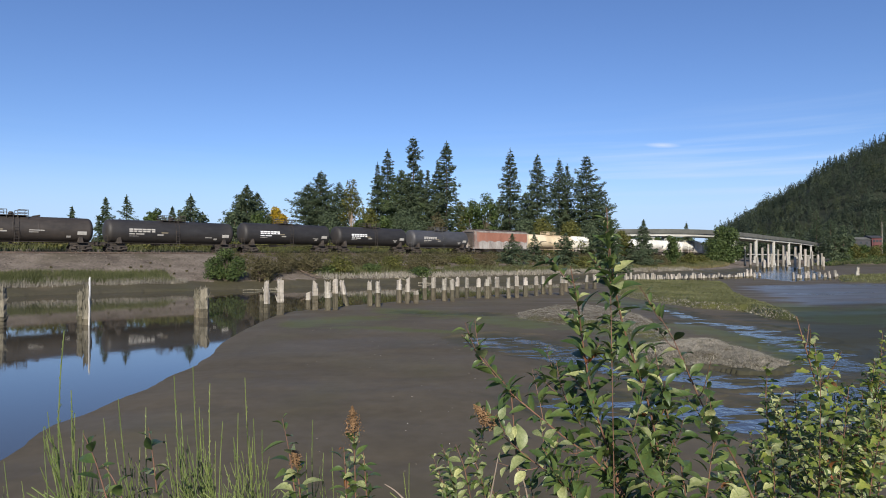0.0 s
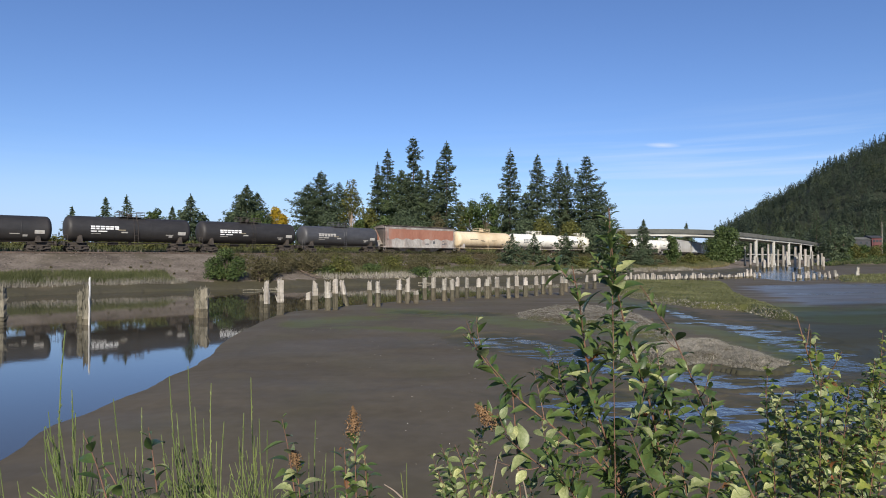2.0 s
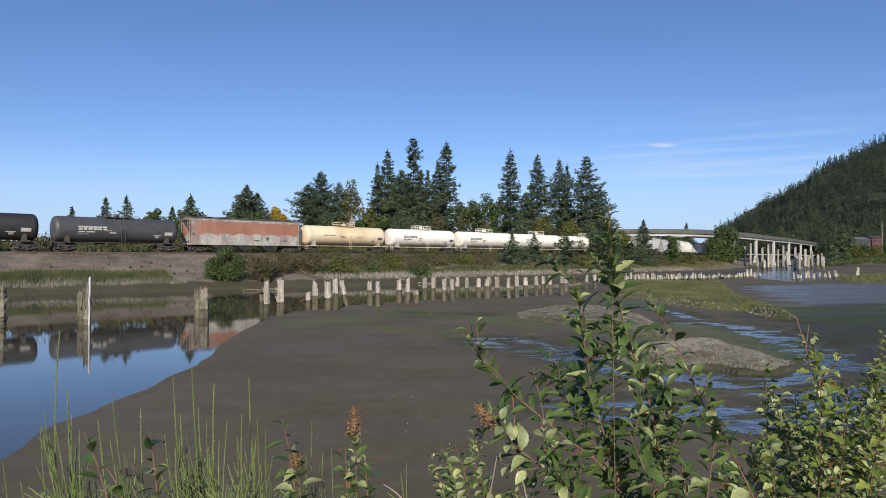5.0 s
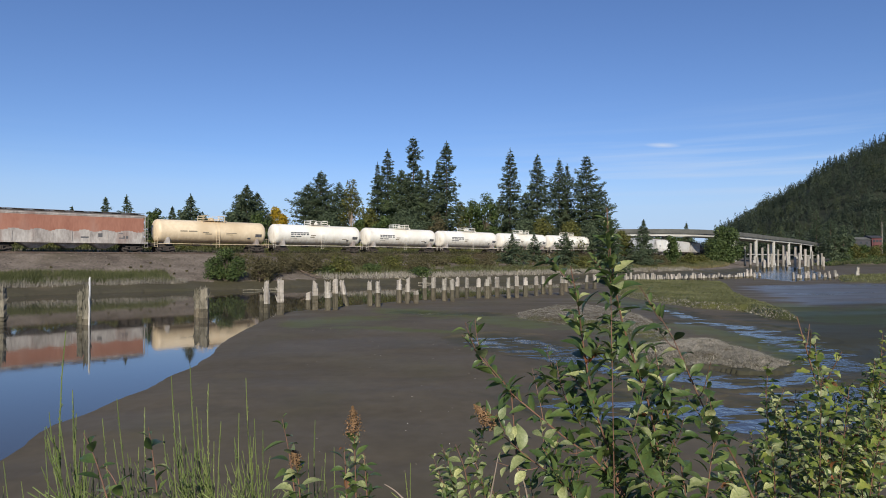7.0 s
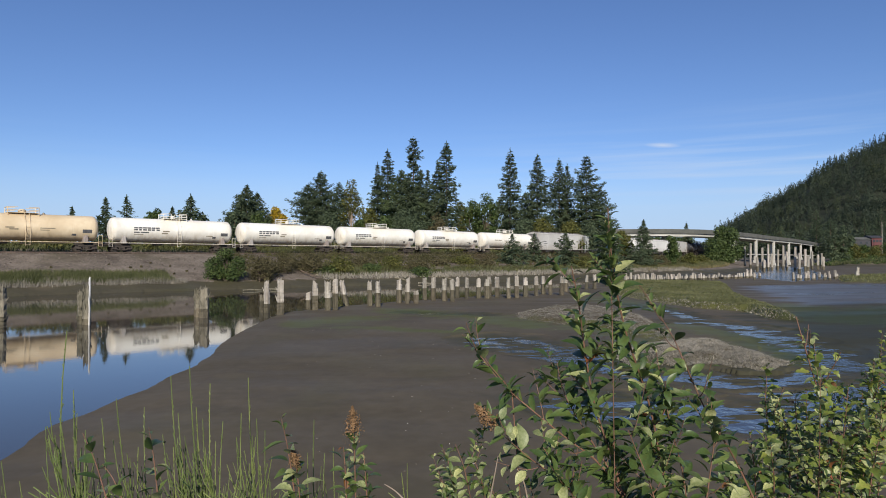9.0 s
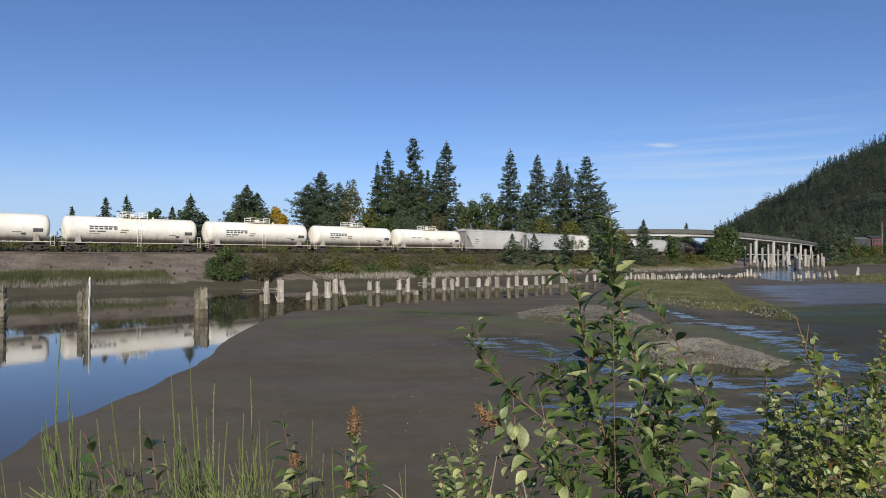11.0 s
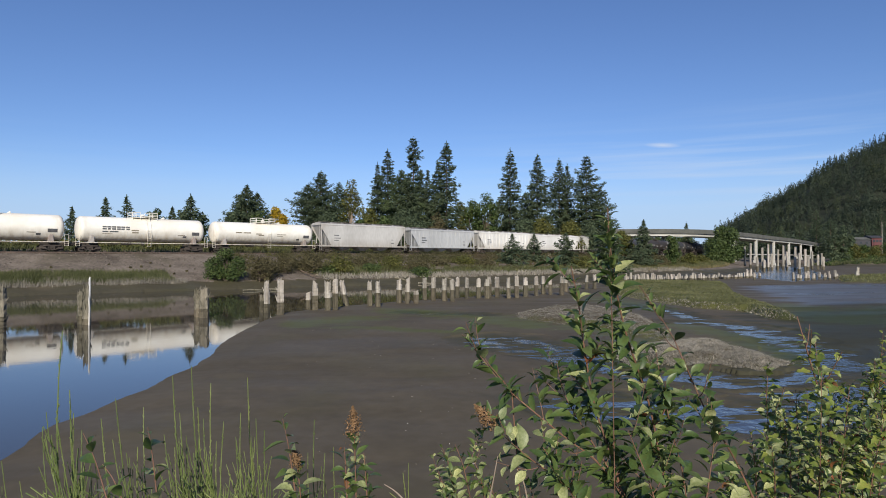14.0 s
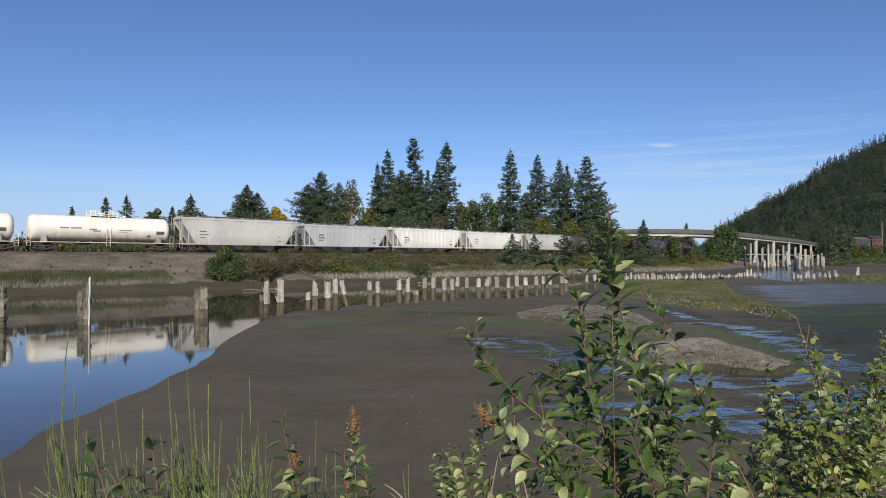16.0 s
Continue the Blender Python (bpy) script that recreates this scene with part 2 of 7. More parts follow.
MARK_DARK = surface("dark_lettering", (0.07, 0.07, 0.075), (0.12, 0.12, 0.125), 0.6)
MARK_GREY = surface("worn_lettering", (0.38, 0.36, 0.33), (0.48, 0.46, 0.43), 0.6)
MARK_WHITE = surface("white_lettering", (0.72, 0.72, 0.72), (0.84, 0.84, 0.84), 0.6)
MARK_TAN = surface("tan_stencil", (0.20, 0.17, 0.12), (0.28, 0.24, 0.17), 0.6)
STONE = surface("loose_stone", (0.08, 0.066, 0.053), (0.22, 0.185, 0.155), 0.9, 0.8, 6.0, per_island=0.35)
GLASSY = surface("dark_window_glass", (0.03, 0.035, 0.04), (0.05, 0.055, 0.06), 0.15)
LITTER = surface("shell_and_twig", (0.06, 0.05, 0.038), (0.24, 0.215, 0.18), 0.8, 0.6, 5.0, per_island=0.4)
RED_PAINT = surface("red_siding", (0.085, 0.028, 0.03), (0.14, 0.05, 0.048), 0.8)
DARK_ROOF = surface("dark_roofing", (0.03, 0.03, 0.035), (0.06, 0.06, 0.065), 0.8)
LEAF = surface("fresh_leaf", (0.062, 0.105, 0.030), (0.125, 0.185, 0.055), 0.42, 6.0, 60.0, per_object=0.38, soft=0.28, spec=0.5, c3=(0.10, 0.13, 0.035))
LEAF_LIME = surface("lime_leaf", (0.115, 0.165, 0.030), (0.225, 0.275, 0.060), 0.45, 6.0, 60.0, per_object=0.4, soft=0.3, c3=(0.20, 0.20, 0.05))
LEAF_PALE = surface("pale_leaf", (0.18, 0.23, 0.075), (0.44, 0.46, 0.23), 0.5, 6.0, 60.0, per_object=0.45, soft=0.28)
LEAF_RED = surface("russet_leaf", (0.20, 0.06, 0.02), (0.30, 0.13, 0.05), 0.6, 6.0, 60.0, per_object=0.3, soft=0.28)
STEM_RED = surface("reddish_stem", (0.10, 0.052, 0.030), (0.22, 0.115, 0.075), 0.6, 6.0, 40.0)
STEM_GREEN = surface("green_stalk", (0.085, 0.130, 0.030), (0.21, 0.255, 0.080), 0.6, 4.0, 30.0, per_object=0.25, soft=0.15)
PLUME = surface("brown_plume", (0.17, 0.10, 0.045), (0.34, 0.205, 0.105), 0.85, 10.0, 60.0, soft=0.2)


def water_material():
    m = bpy.data.materials.new("tidal_water")
    m.use_nodes = True
    n, l = m.node_tree.nodes, m.node_tree.links
    b = n["Principled BSDF"]
    b.inputs["Base Color"].default_value = (0.052, 0.047, 0.036, 1)
    b.inputs["Roughness"].default_value, b.inputs["IOR"].default_value = 0.035, 1.42
    tc, sep = n.new("ShaderNodeTexCoord"), n.new("ShaderNodeSeparateXYZ")
    l.new(tc.outputs["Object"], sep.inputs["Vector"])
    # calm in the pool and the far lagoon, ruffled in the running streams
    strength = None
    for axis, lo, hi, v0, v1 in (("X", -4.0, 3.0, 0.0, 1.0), ("X", 17.0, 22.0, 1.0, 0.04), ("Y", 40.0 - 230, 50.0 - 230, 1.0, 0.0)):
        rng = n.new("ShaderNodeMapRange")
        l.new(sep.outputs[axis], rng.inputs["Value"])
        rng.inputs["From Min"].default_value, rng.inputs["From Max"].default_value = lo, hi
        rng.inputs["To Min"].default_value, rng.inputs["To Max"].default_value = v0, v1
        if strength is None:
            strength = rng.outputs["Result"]
        else:
            mul = n.new("ShaderNodeMath")
            mul.operation = "MULTIPLY"
            l.new(strength, mul.inputs[0])
            l.new(rng.outputs["Result"], mul.inputs[1])
            strength = mul.outputs[0]
    far = None
    for axis, lo, hi in (("X", 26.0, 32.0), ("Y", 48.0 - 230, 53.0 - 230)):
        rng = n.new("ShaderNodeMapRange")
        l.new(sep.outputs[axis], rng.inputs["Value"])
        rng.inputs["From Min"].default_value, rng.inputs["From Max"].default_value = lo, hi
        rng.inputs["To Max"].default_value = 1.12
        if far is None:
            far = rng.outputs["Result"]
        else:
            mul = n.new("ShaderNodeMath")
            mul.operation = "MULTIPLY"
            l.new(far, mul.inputs[0])
            l.new(rng.outputs["Result"], mul.inputs[1])
            far = mul.outputs[0]
    both = n.new("ShaderNodeMath")
    both.operation = "MAXIMUM"
    l.new(strength, both.inputs[0])
    l.new(far, both.inputs[1])
    fin = n.new("ShaderNodeMath")
    fin.operation = "MULTIPLY_ADD"
    l.new(both.outputs[0], fin.inputs[0])
    fin.inputs[1].default_value, fin.inputs[2].default_value = 0.62, 0.014
    dull = n.new("ShaderNodeMapRange")
    l.new(far, dull.inputs["Value"])
    dull.inputs["To Min"].default_value, dull.inputs["To Max"].default_value = 0.035, 0.16
    l.new(dull.outputs["Result"], b.inputs["Roughness"])
    wave, bp = n.new("ShaderNodeTexNoise"), n.new("ShaderNodeBump")
    wave.inputs["Scale"].default_value, wave.inputs["Detail"].default_value = 3.0, 3.0
    bp.inputs["Distance"].default_value = 0.05
    l.new(tc.outputs["Object"], wave.inputs["Vector"])
    l.new(wave.outputs["Fac"], bp.inputs["Height"])
    l.new(fin.outputs[0], bp.inputs["Strength"])
    l.new(bp.outputs["Normal"], b.inputs["Normal"])
    return m


def soil_and_shade(m, low, high, reach, colour, amount):
    """Road dirt splashed up from below mixed with painted underside shade, and rust run at the ends, broken by noise.
    """
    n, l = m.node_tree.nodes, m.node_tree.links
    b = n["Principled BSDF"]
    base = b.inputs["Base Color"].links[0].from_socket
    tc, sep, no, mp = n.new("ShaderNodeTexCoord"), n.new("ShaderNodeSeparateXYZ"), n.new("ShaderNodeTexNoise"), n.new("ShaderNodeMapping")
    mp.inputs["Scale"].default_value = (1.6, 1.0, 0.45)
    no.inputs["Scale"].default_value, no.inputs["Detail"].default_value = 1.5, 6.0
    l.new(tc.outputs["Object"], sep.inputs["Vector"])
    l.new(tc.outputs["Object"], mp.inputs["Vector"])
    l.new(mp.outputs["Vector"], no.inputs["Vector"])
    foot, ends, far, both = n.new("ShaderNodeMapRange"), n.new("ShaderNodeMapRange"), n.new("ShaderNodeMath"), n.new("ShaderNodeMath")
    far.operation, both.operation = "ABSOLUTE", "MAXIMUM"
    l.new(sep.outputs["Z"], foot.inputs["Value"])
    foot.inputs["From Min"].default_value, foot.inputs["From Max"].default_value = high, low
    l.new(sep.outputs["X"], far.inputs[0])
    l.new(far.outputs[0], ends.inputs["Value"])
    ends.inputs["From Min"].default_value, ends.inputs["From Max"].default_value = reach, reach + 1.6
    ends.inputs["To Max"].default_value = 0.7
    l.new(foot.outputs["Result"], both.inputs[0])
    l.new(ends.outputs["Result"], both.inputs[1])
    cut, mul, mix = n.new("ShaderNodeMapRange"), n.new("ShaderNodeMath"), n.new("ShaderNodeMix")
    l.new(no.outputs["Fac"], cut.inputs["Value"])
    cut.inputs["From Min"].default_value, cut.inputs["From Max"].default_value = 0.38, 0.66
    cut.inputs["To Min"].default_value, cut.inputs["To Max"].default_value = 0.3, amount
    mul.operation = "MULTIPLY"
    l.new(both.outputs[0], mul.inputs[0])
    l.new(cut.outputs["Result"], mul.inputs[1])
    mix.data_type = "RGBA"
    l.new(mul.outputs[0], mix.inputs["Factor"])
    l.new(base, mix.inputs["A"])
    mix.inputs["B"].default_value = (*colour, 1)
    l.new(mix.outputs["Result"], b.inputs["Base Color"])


# on white and cream tanks the low band is dirt plus painted underside shade
soil_and_shade(T_WHITE, 1.5, 3.1, 6.7, (0.40, 0.31, 0.21), 0.75)
soil_and_shade(T_CREAM, 1.5, 3.1, 6.7, (0.36, 0.26, 0.16), 0.7)
soil_and_shade(T_BLACK, 1.2, 2.5, 6.6, (0.055, 0.046, 0.038), 0.6)
soil_and_shade(T_GREY, 1.2, 2.6, 6.6, (0.075, 0.066, 0.056), 0.6)
soil_and_shade(H_GREY, 1.2, 2.6, 7.2, (0.27, 0.23, 0.18), 0.7)
soil_and_shade(H_WHITE, 1.2, 2.4, 7.2, (0.36, 0.31, 0.25), 0.6)
WATER = water_material()


# ---- mesh helpers ----
def mesh_of(name, verts, faces, material=None, smooth=False):
    me = bpy.data.meshes.new(name)
    me.from_pydata([tuple(v) for v in verts], [], [tuple(int(i) for i in f) for f in faces])
    if material:
        me.materials.append(material)
    if smooth:
        me.polygons.foreach_set("use_smooth", [True] * len(me.polygons))
    me.update()
    return me


def quad_soup(name, quads, material):
    """One mesh from an array of n x 4 x 3 corners."""
    q = np.asarray(quads, dtype=np.float32).reshape(-1, 4, 3)
    me = bpy.data.meshes.new(name)
    me.vertices.add(len(q) * 4)
    me.vertices.foreach_set("co", q.reshape(-1))
    me.loops.add(len(q) * 4)
    me.loops.foreach_set("vertex_index", np.arange(len(q) * 4, dtype=np.int32))
    me.polygons.add(len(q))
    me.polygons.foreach_set("loop_start", np.arange(0, len(q) * 4, 4, dtype=np.int32))
    me.materials.append(material)
    me.update()
    me.validate()
    return me


def part(name, data, material, parent, label=""):
    """Links a bmesh or mesh as one object under a thing or a part."""
    if isinstance(data, bmesh.types.BMesh):
        me = bpy.data.meshes.new(name)
        data.to_mesh(me)
        data.free()
    else:
        me = data
    if material and not me.materials:
        me.materials.append(material)
    ob = new(name, me)
    ob.parent = parent
    return tagged(ob, label) if label else ob


def thing(name, x, y, z, rz=0.0, label="", category="", group="", kind=""):
    ob = new(name)
    ob.empty_display_size = 0.3
    ob.matrix_basis = pose(x, y, z, 0, 0, rz)
    return tagged(ob, label, category, group, kind)


def box(bm, x0, x1, y0, y1, z0, z1, bevel=0.0):
    r = bmesh.ops.create_cube(bm, size=1.0)
    for v in r["verts"]:
        v.co = Vector((x0 + (v.co.x + 0.5) * (x1 - x0), y0 + (v.co.y + 0.5) * (y1 - y0), z0 + (v.co.z + 0.5) * (z1 - z0)))
    if bevel:
        edges = list({ed for v in r["verts"] for ed in v.link_edges})
        bmesh.ops.bevel(bm, geom=edges, offset=bevel, segments=1, affect="EDGES")
    return bm


def rod(bm, p, q, r0, r1=None, sides=8):
    """A round bar from p to q."""
    p, q = Vector(p), Vector(q)
    r1 = r0 if r1 is None else r1
    d = q - p
    m = Matrix.Translation((p + q) / 2) @ d.to_track_quat("Z", "Y").to_matrix().to_4x4()
    bmesh.ops.create_cone(bm, cap_ends=True, segments=sides, radius1=r0, radius2=r1, depth=d.length, matrix=m)
    return bm


# ---- the plan: track, shore, ground heights ----
T0, TD, TN = np.array((-50.6, 75.9)), np.array((0.7217, 0.6922)), np.array((0.6922, -0.7217))
CURVE_S, CURVE_R, CURVE_L = 115.0, 380.0, 130.0
RAIL_Z = 4.48


def track(s):
    """Place and heading (degrees counter-clockwise from +X) of the track s metres along it."""
    h0 = math.atan2(TD[1], TD[0])
    if s <= CURVE_S:
        p = T0 + TD * s
        return p[0], p[1], math.degrees(h0)
    p = T0 + TD * CURVE_S
    arc = min(s - CURVE_S, CURVE_L)
    turn = arc / CURVE_R
    left = np.array((-math.sin(h0), math.cos(h0)))
    c = p + left * CURVE_R
    q = c + CURVE_R * np.array((math.sin(h0 + turn), -math.cos(h0 + turn)))
    rest = s - CURVE_S - arc
    q = q + rest * np.array((math.cos(h0 + turn), math.sin(h0 + turn)))
    return q[0], q[1], math.degrees(h0 + turn)


def along(s, u):
    x, y, h = track(s)
    return x + u * math.sin(radians(h)), y - u * math.cos(radians(h))


BAY = ([along(s, u) for s, u in ((-160, 14), (-30, 14), (0, 14), (20, 16.5), (40, 20.5), (62, 24), (90, 26), (117, 26))]
       + [(74.3, 162.4), (94.5, 195.1), (110.2, 223.0), (130.8, 254.2), (148.4, 292.9), (172, 330), (185, 300), (172, 264), (210, 258), (330, 250), (600, 200), (600, -20), (90, 4), (30, 5.2), (0, 5.6), (-30, 5.2), (-80, 4)])
POOL = [(-10.4, 9.6), (-8.6, 10.6), (-8.1, 11.3), (-8.3, 11.9), (-8.5, 12.8), (-8.7, 14.1), (-8.6, 15.0), (-8.6, 16.3), (-8.5, 17.5), (-8.6, 19.5), (-8.6, 21.8), (-9.1, 24.5), (-9.6, 26.9), (-10.0, 29.3), (-10.3, 32.8), (-10.7, 37.6), (-10.9, 42.2),
        (-7.3, 48.7), (-4.0, 53.0), (0.8, 57.4), (6.8, 64.6), (15.6, 79.5), (23.6, 94.0), (15, 115), (-30, 75), (-60, 50), (-120, -20), (-60, 8)]
STREAMS = [([(2.4, 28.1), (3.3, 26.7), (4.4, 24.9), (5.9, 21.8), (7.2, 20.1), (8.8, 19.1), (11.4, 20.3)], 1.4),
           ([(3.6, 15.7), (5.2, 15.2), (6.6, 14.7), (8.3, 14.8), (12.1, 17.7), (13.8, 17.7)], 0.9),
           ([(14.5, 35.7), (15.9, 34.0), (16.0, 31.3), (15.5, 27.9), (14.6, 24.5), (13.7, 21.6)], 0.9),
           ([(15.0, 49.2), (15.5, 43.1), (15.4, 37.6)], 0.35),
           ([(-2.2, 41.8), (0.2, 41.2), (2.6, 40.2)], 0.2)]
WET_SHADE = [(19.0, 40.0), (32.2, 46.0), (40.0, 46.0), (16.5, 19.0), (12.6, 20.3), (14.2, 25.0), (17.5, 31.0)]
LAGOON = [(26.5, 46.5), (31.2, 49.2), (46.6, 50.4), (31.3, 30.9), (21.3, 28.7), (21.1, 33.4), (22.9, 39.0)]
REACH = [(38.6, 79.5), (48.8, 84.4), (62.7, 88.0), (89.3, 88.0), (50.0, 49.2), (35.1, 49.2), (30.8, 48.7), (26.8, 46.5), (30.9, 59.1)]
FARWATER = [(57.5, 114.9), (53.9, 96.2), (67.9, 108.8), (134.9, 229.8), (160.1, 295.4), (103.6, 206.8)]
MARSH = [(26.2, 97.3), (32.5, 90.1), (39.1, 86.0), (28.9, 61.6), (25.0, 48.6), (22.2, 39.3), (20.5, 35.9), (19.5, 36.6),
         (20.2, 42.3), (18.0, 44.8), (17.1, 52.9), (16.8, 62.4)]
ISLE_A = [(4.9, 40.9), (7.7, 45.3), (11.2, 46.4), (12.5, 39.6), (11.4, 32.0), (9.8, 26.4), (8.9, 29.2), (7.9, 32.7), (6.2, 34.2), (4.6, 37.1)]
ISLE_B = [(7.6, 24.8), (9.0, 26.0), (10.6, 26.7), (11.9, 27.2), (11.6, 24.6), (11.8, 22.9), (12.0, 21.4), (10.7, 20.3), (9.8, 20.4), (9.2, 21.3), (8.4, 21.3), (7.4, 21.0), (6.2, 20.8), (6.4, 23.6)]
ISLE_C = [(70.9, 112.0), (87.8, 123.2), (102.6, 123.2), (72.0, 86.5), (63.1, 88.5), (58.2, 90.6)]


def seg_dist(px, py, pts, closed):
    pts = np.asarray(pts, dtype=float)
    n = len(pts)
    best = np.full(px.shape, 1e9)
    for i in range(n if closed else n - 1):
        a, b = pts[i], pts[(i + 1) % n]
        d = b - a
        t = np.clip(((px - a[0]) * d[0] + (py - a[1]) * d[1]) / (d @ d), 0, 1)
        best = np.minimum(best, np.hypot(px - a[0] - t * d[0], py - a[1] - t * d[1]))
    return best


def poly_sd(px, py, pts):
    """Signed distance to a polygon, negative inside."""
    pts = np.asarray(pts, dtype=float)
    inside = np.zeros(px.shape, bool)
    for i in range(len(pts)):
        (x0, y0), (x1, y1) = pts[i], pts[(i + 1) % len(pts)]
        if y0 == y1:
            continue
        cross = ((y0 > py) != (y1 > py)) & (px < (x1 - x0) * (py - y0) / (y1 - y0) + x0)
        inside ^= cross
    d = seg_dist(px, py, pts, True)
    return np.where(inside, -d, d)


def ripple(px, py, size, seed):
    """A smooth random field between about -1 and 1."""
    rng = np.random.RandomState(seed)
    z = np.zeros(px.shape)
    for i in range(9):
        a, f, ph = rng.uniform(0, 6.283), (0.6 + 1.6 * rng.rand()) * 6.283 / size, rng.uniform(0, 6.283)
        z += np.sin((px * math.cos(a) + py * math.sin(a)) * f + ph)
    return z / 4.5


TRACK_PTS = [track(s)[:2] for s in range(-300, 500, 10)]


def smooth01(t):
    t = np.clip(t, 0, 1)
    return t * t * (3 - 2 * t)


def hill(px, py):
    return (np.clip(px - 408, 0, 115) * 0.80 + np.clip(px - 520, 0, 400) * 0.53) * smooth01((py - 400) / 480) * smooth01((1330 - py) / 420) * (1 + 0.05 * ripple(px, py, 160, 8))


def ground_z(px, py):
    px, py = np.asarray(px, float), np.asarray(py, float)
    sd = poly_sd(px, py, BAY) + 0.5 * ripple(px, py, 9, 3)
    td = seg_dist(px, py, TRACK_PTS, False)
    # bay floor
    mud = 0.10 + 0.025 * ripple(px, py, 14, 1) + 0.012 * ripple(px, py, 2.5, 2)
    wob = 0.25 * ripple(px, py, 5, 4) + 0.08 * ripple(px, py, 1.2, 14)
    for pts, depth, rag in ((POOL, 0.35, 0.35), (FARWATER, 0.3, 3.0)):
        q = poly_sd(px, py, pts) + wob * rag
        mud = np.where(q < 1.5, np.minimum(mud, np.clip(q * 0.07, -depth, 1)), mud)
    for pts, half in STREAMS:
        q = seg_dist(px, py, pts, False) - half * (1 + 0.35 * ripple(px, py, 4, 5)) + wob * 0.6
        streak = 0.5 * ripple(px * 0.4, py * 1.5, 1.6, 15) + 0.35 * ripple(px * 0.8, py * 2.2, 0.9, 16) + 0.35 * ripple(px, py, 3.5, 17)
        mud = np.where(q < 1.0, np.minimum(mud, np.clip(q * 0.06, -0.010, 1) + 0.075 * streak * smooth01(1 - q)), mud)
    for pts, rise in ((MARSH, 0.42), (ISLE_A, 0.24), (ISLE_B, 0.26), (ISLE_C, 0.4)):
        q = poly_sd(px, py, pts) + wob * 0.8
        mud = np.where(q < 0.3, np.maximum(mud, 0.1 + rise * smooth01((0.05 - q) / 1.1) + 0.05 * ripple(px, py, 1.3, 6)), mud)
    bank = np.clip(0.95 * (1 + sd / 3.6), -1, 0.95)
    floor = np.where(sd > -3.6, np.maximum(mud, bank), mud)
    # land
    ratio = np.clip(sd, 0, None) / (np.clip(sd, 0, None) + np.clip(td - 2.4, 0, None) + 1e-6)
    near = (py < 30) & (td > 25)
    behind = np.where(px > 150, 2.2 + 0.012 * np.clip(sd, 0, 200), 4.9)
    land = np.where(td < 30, 0.95 + 3.29 * ratio, np.where(ratio < 0.9, 0.95 + (behind - 0.95) * smooth01(sd / 14), behind))
    land = np.where(near, 0.95 + 1.25 * smooth01(sd / 4.5), land)
    back = ((px - T0[0]) * TN[0] + (py - T0[1]) * TN[1] < 0) & (py < 200) & ~near
    land = np.where((td < 2.4), 4.24, land)
    land = np.where(back & (td >= 2.4), np.where(px > 150, behind, 4.24 + 0.7 * smooth01((td - 4) / 6)), land)
    land = land + hill(px, py) + np.where(td < 4, 0.0, 0.06 * ripple(px, py, 3, 7))
    return np.where(sd > 0, land, floor)


ALGAE = [([(-7.6, 34.0), (-6.4, 36.6), (-4.6, 37.6)], 1.9), ([(24.0, 36.0), (27.0, 41.0), (34.0, 45.0)], 2.6), ([(-5.0, 32.6), (-2.0, 31.4), (0.6, 30.6)], 0.9), ([(-3.3, 43.1), (2.6, 37.9), (4.5, 33.9)], 2.2), ([(6.9, 33.4), (9.6, 28.7), (6.0, 22.5)], 1.5),
         ([(12.9, 33.4), (13.7, 29.1), (13.0, 22.5)], 1.6), ([(26.0, 46.5), (23.6, 36.3), (26.9, 36.3)], 3.0), ([(14.0, 55.9), (15.5, 46.5)], 2.0)]


def algae(px, py):
    a = np.zeros(px.shape)
    for pts, half in ALGAE:
        q = seg_dist(px, py, pts, False) / half + 0.5 * ripple(px, py, 2.4, 21) + 0.25 * ripple(px, py, 0.8, 22)
        a = np.maximum(a, smooth01(1.25 - q))
    for pts in (MARSH, ISLE_C):
        a = np.maximum(a, smooth01(0.4 - poly_sd(px, py, pts)))
    return np.clip(a * 0.85 + 0.12 * ripple(px, py, 6, 23), 0, 0.9)


def gz(x, y):
    return float(ground_z(np.array([x]), np.array([y]))[0])


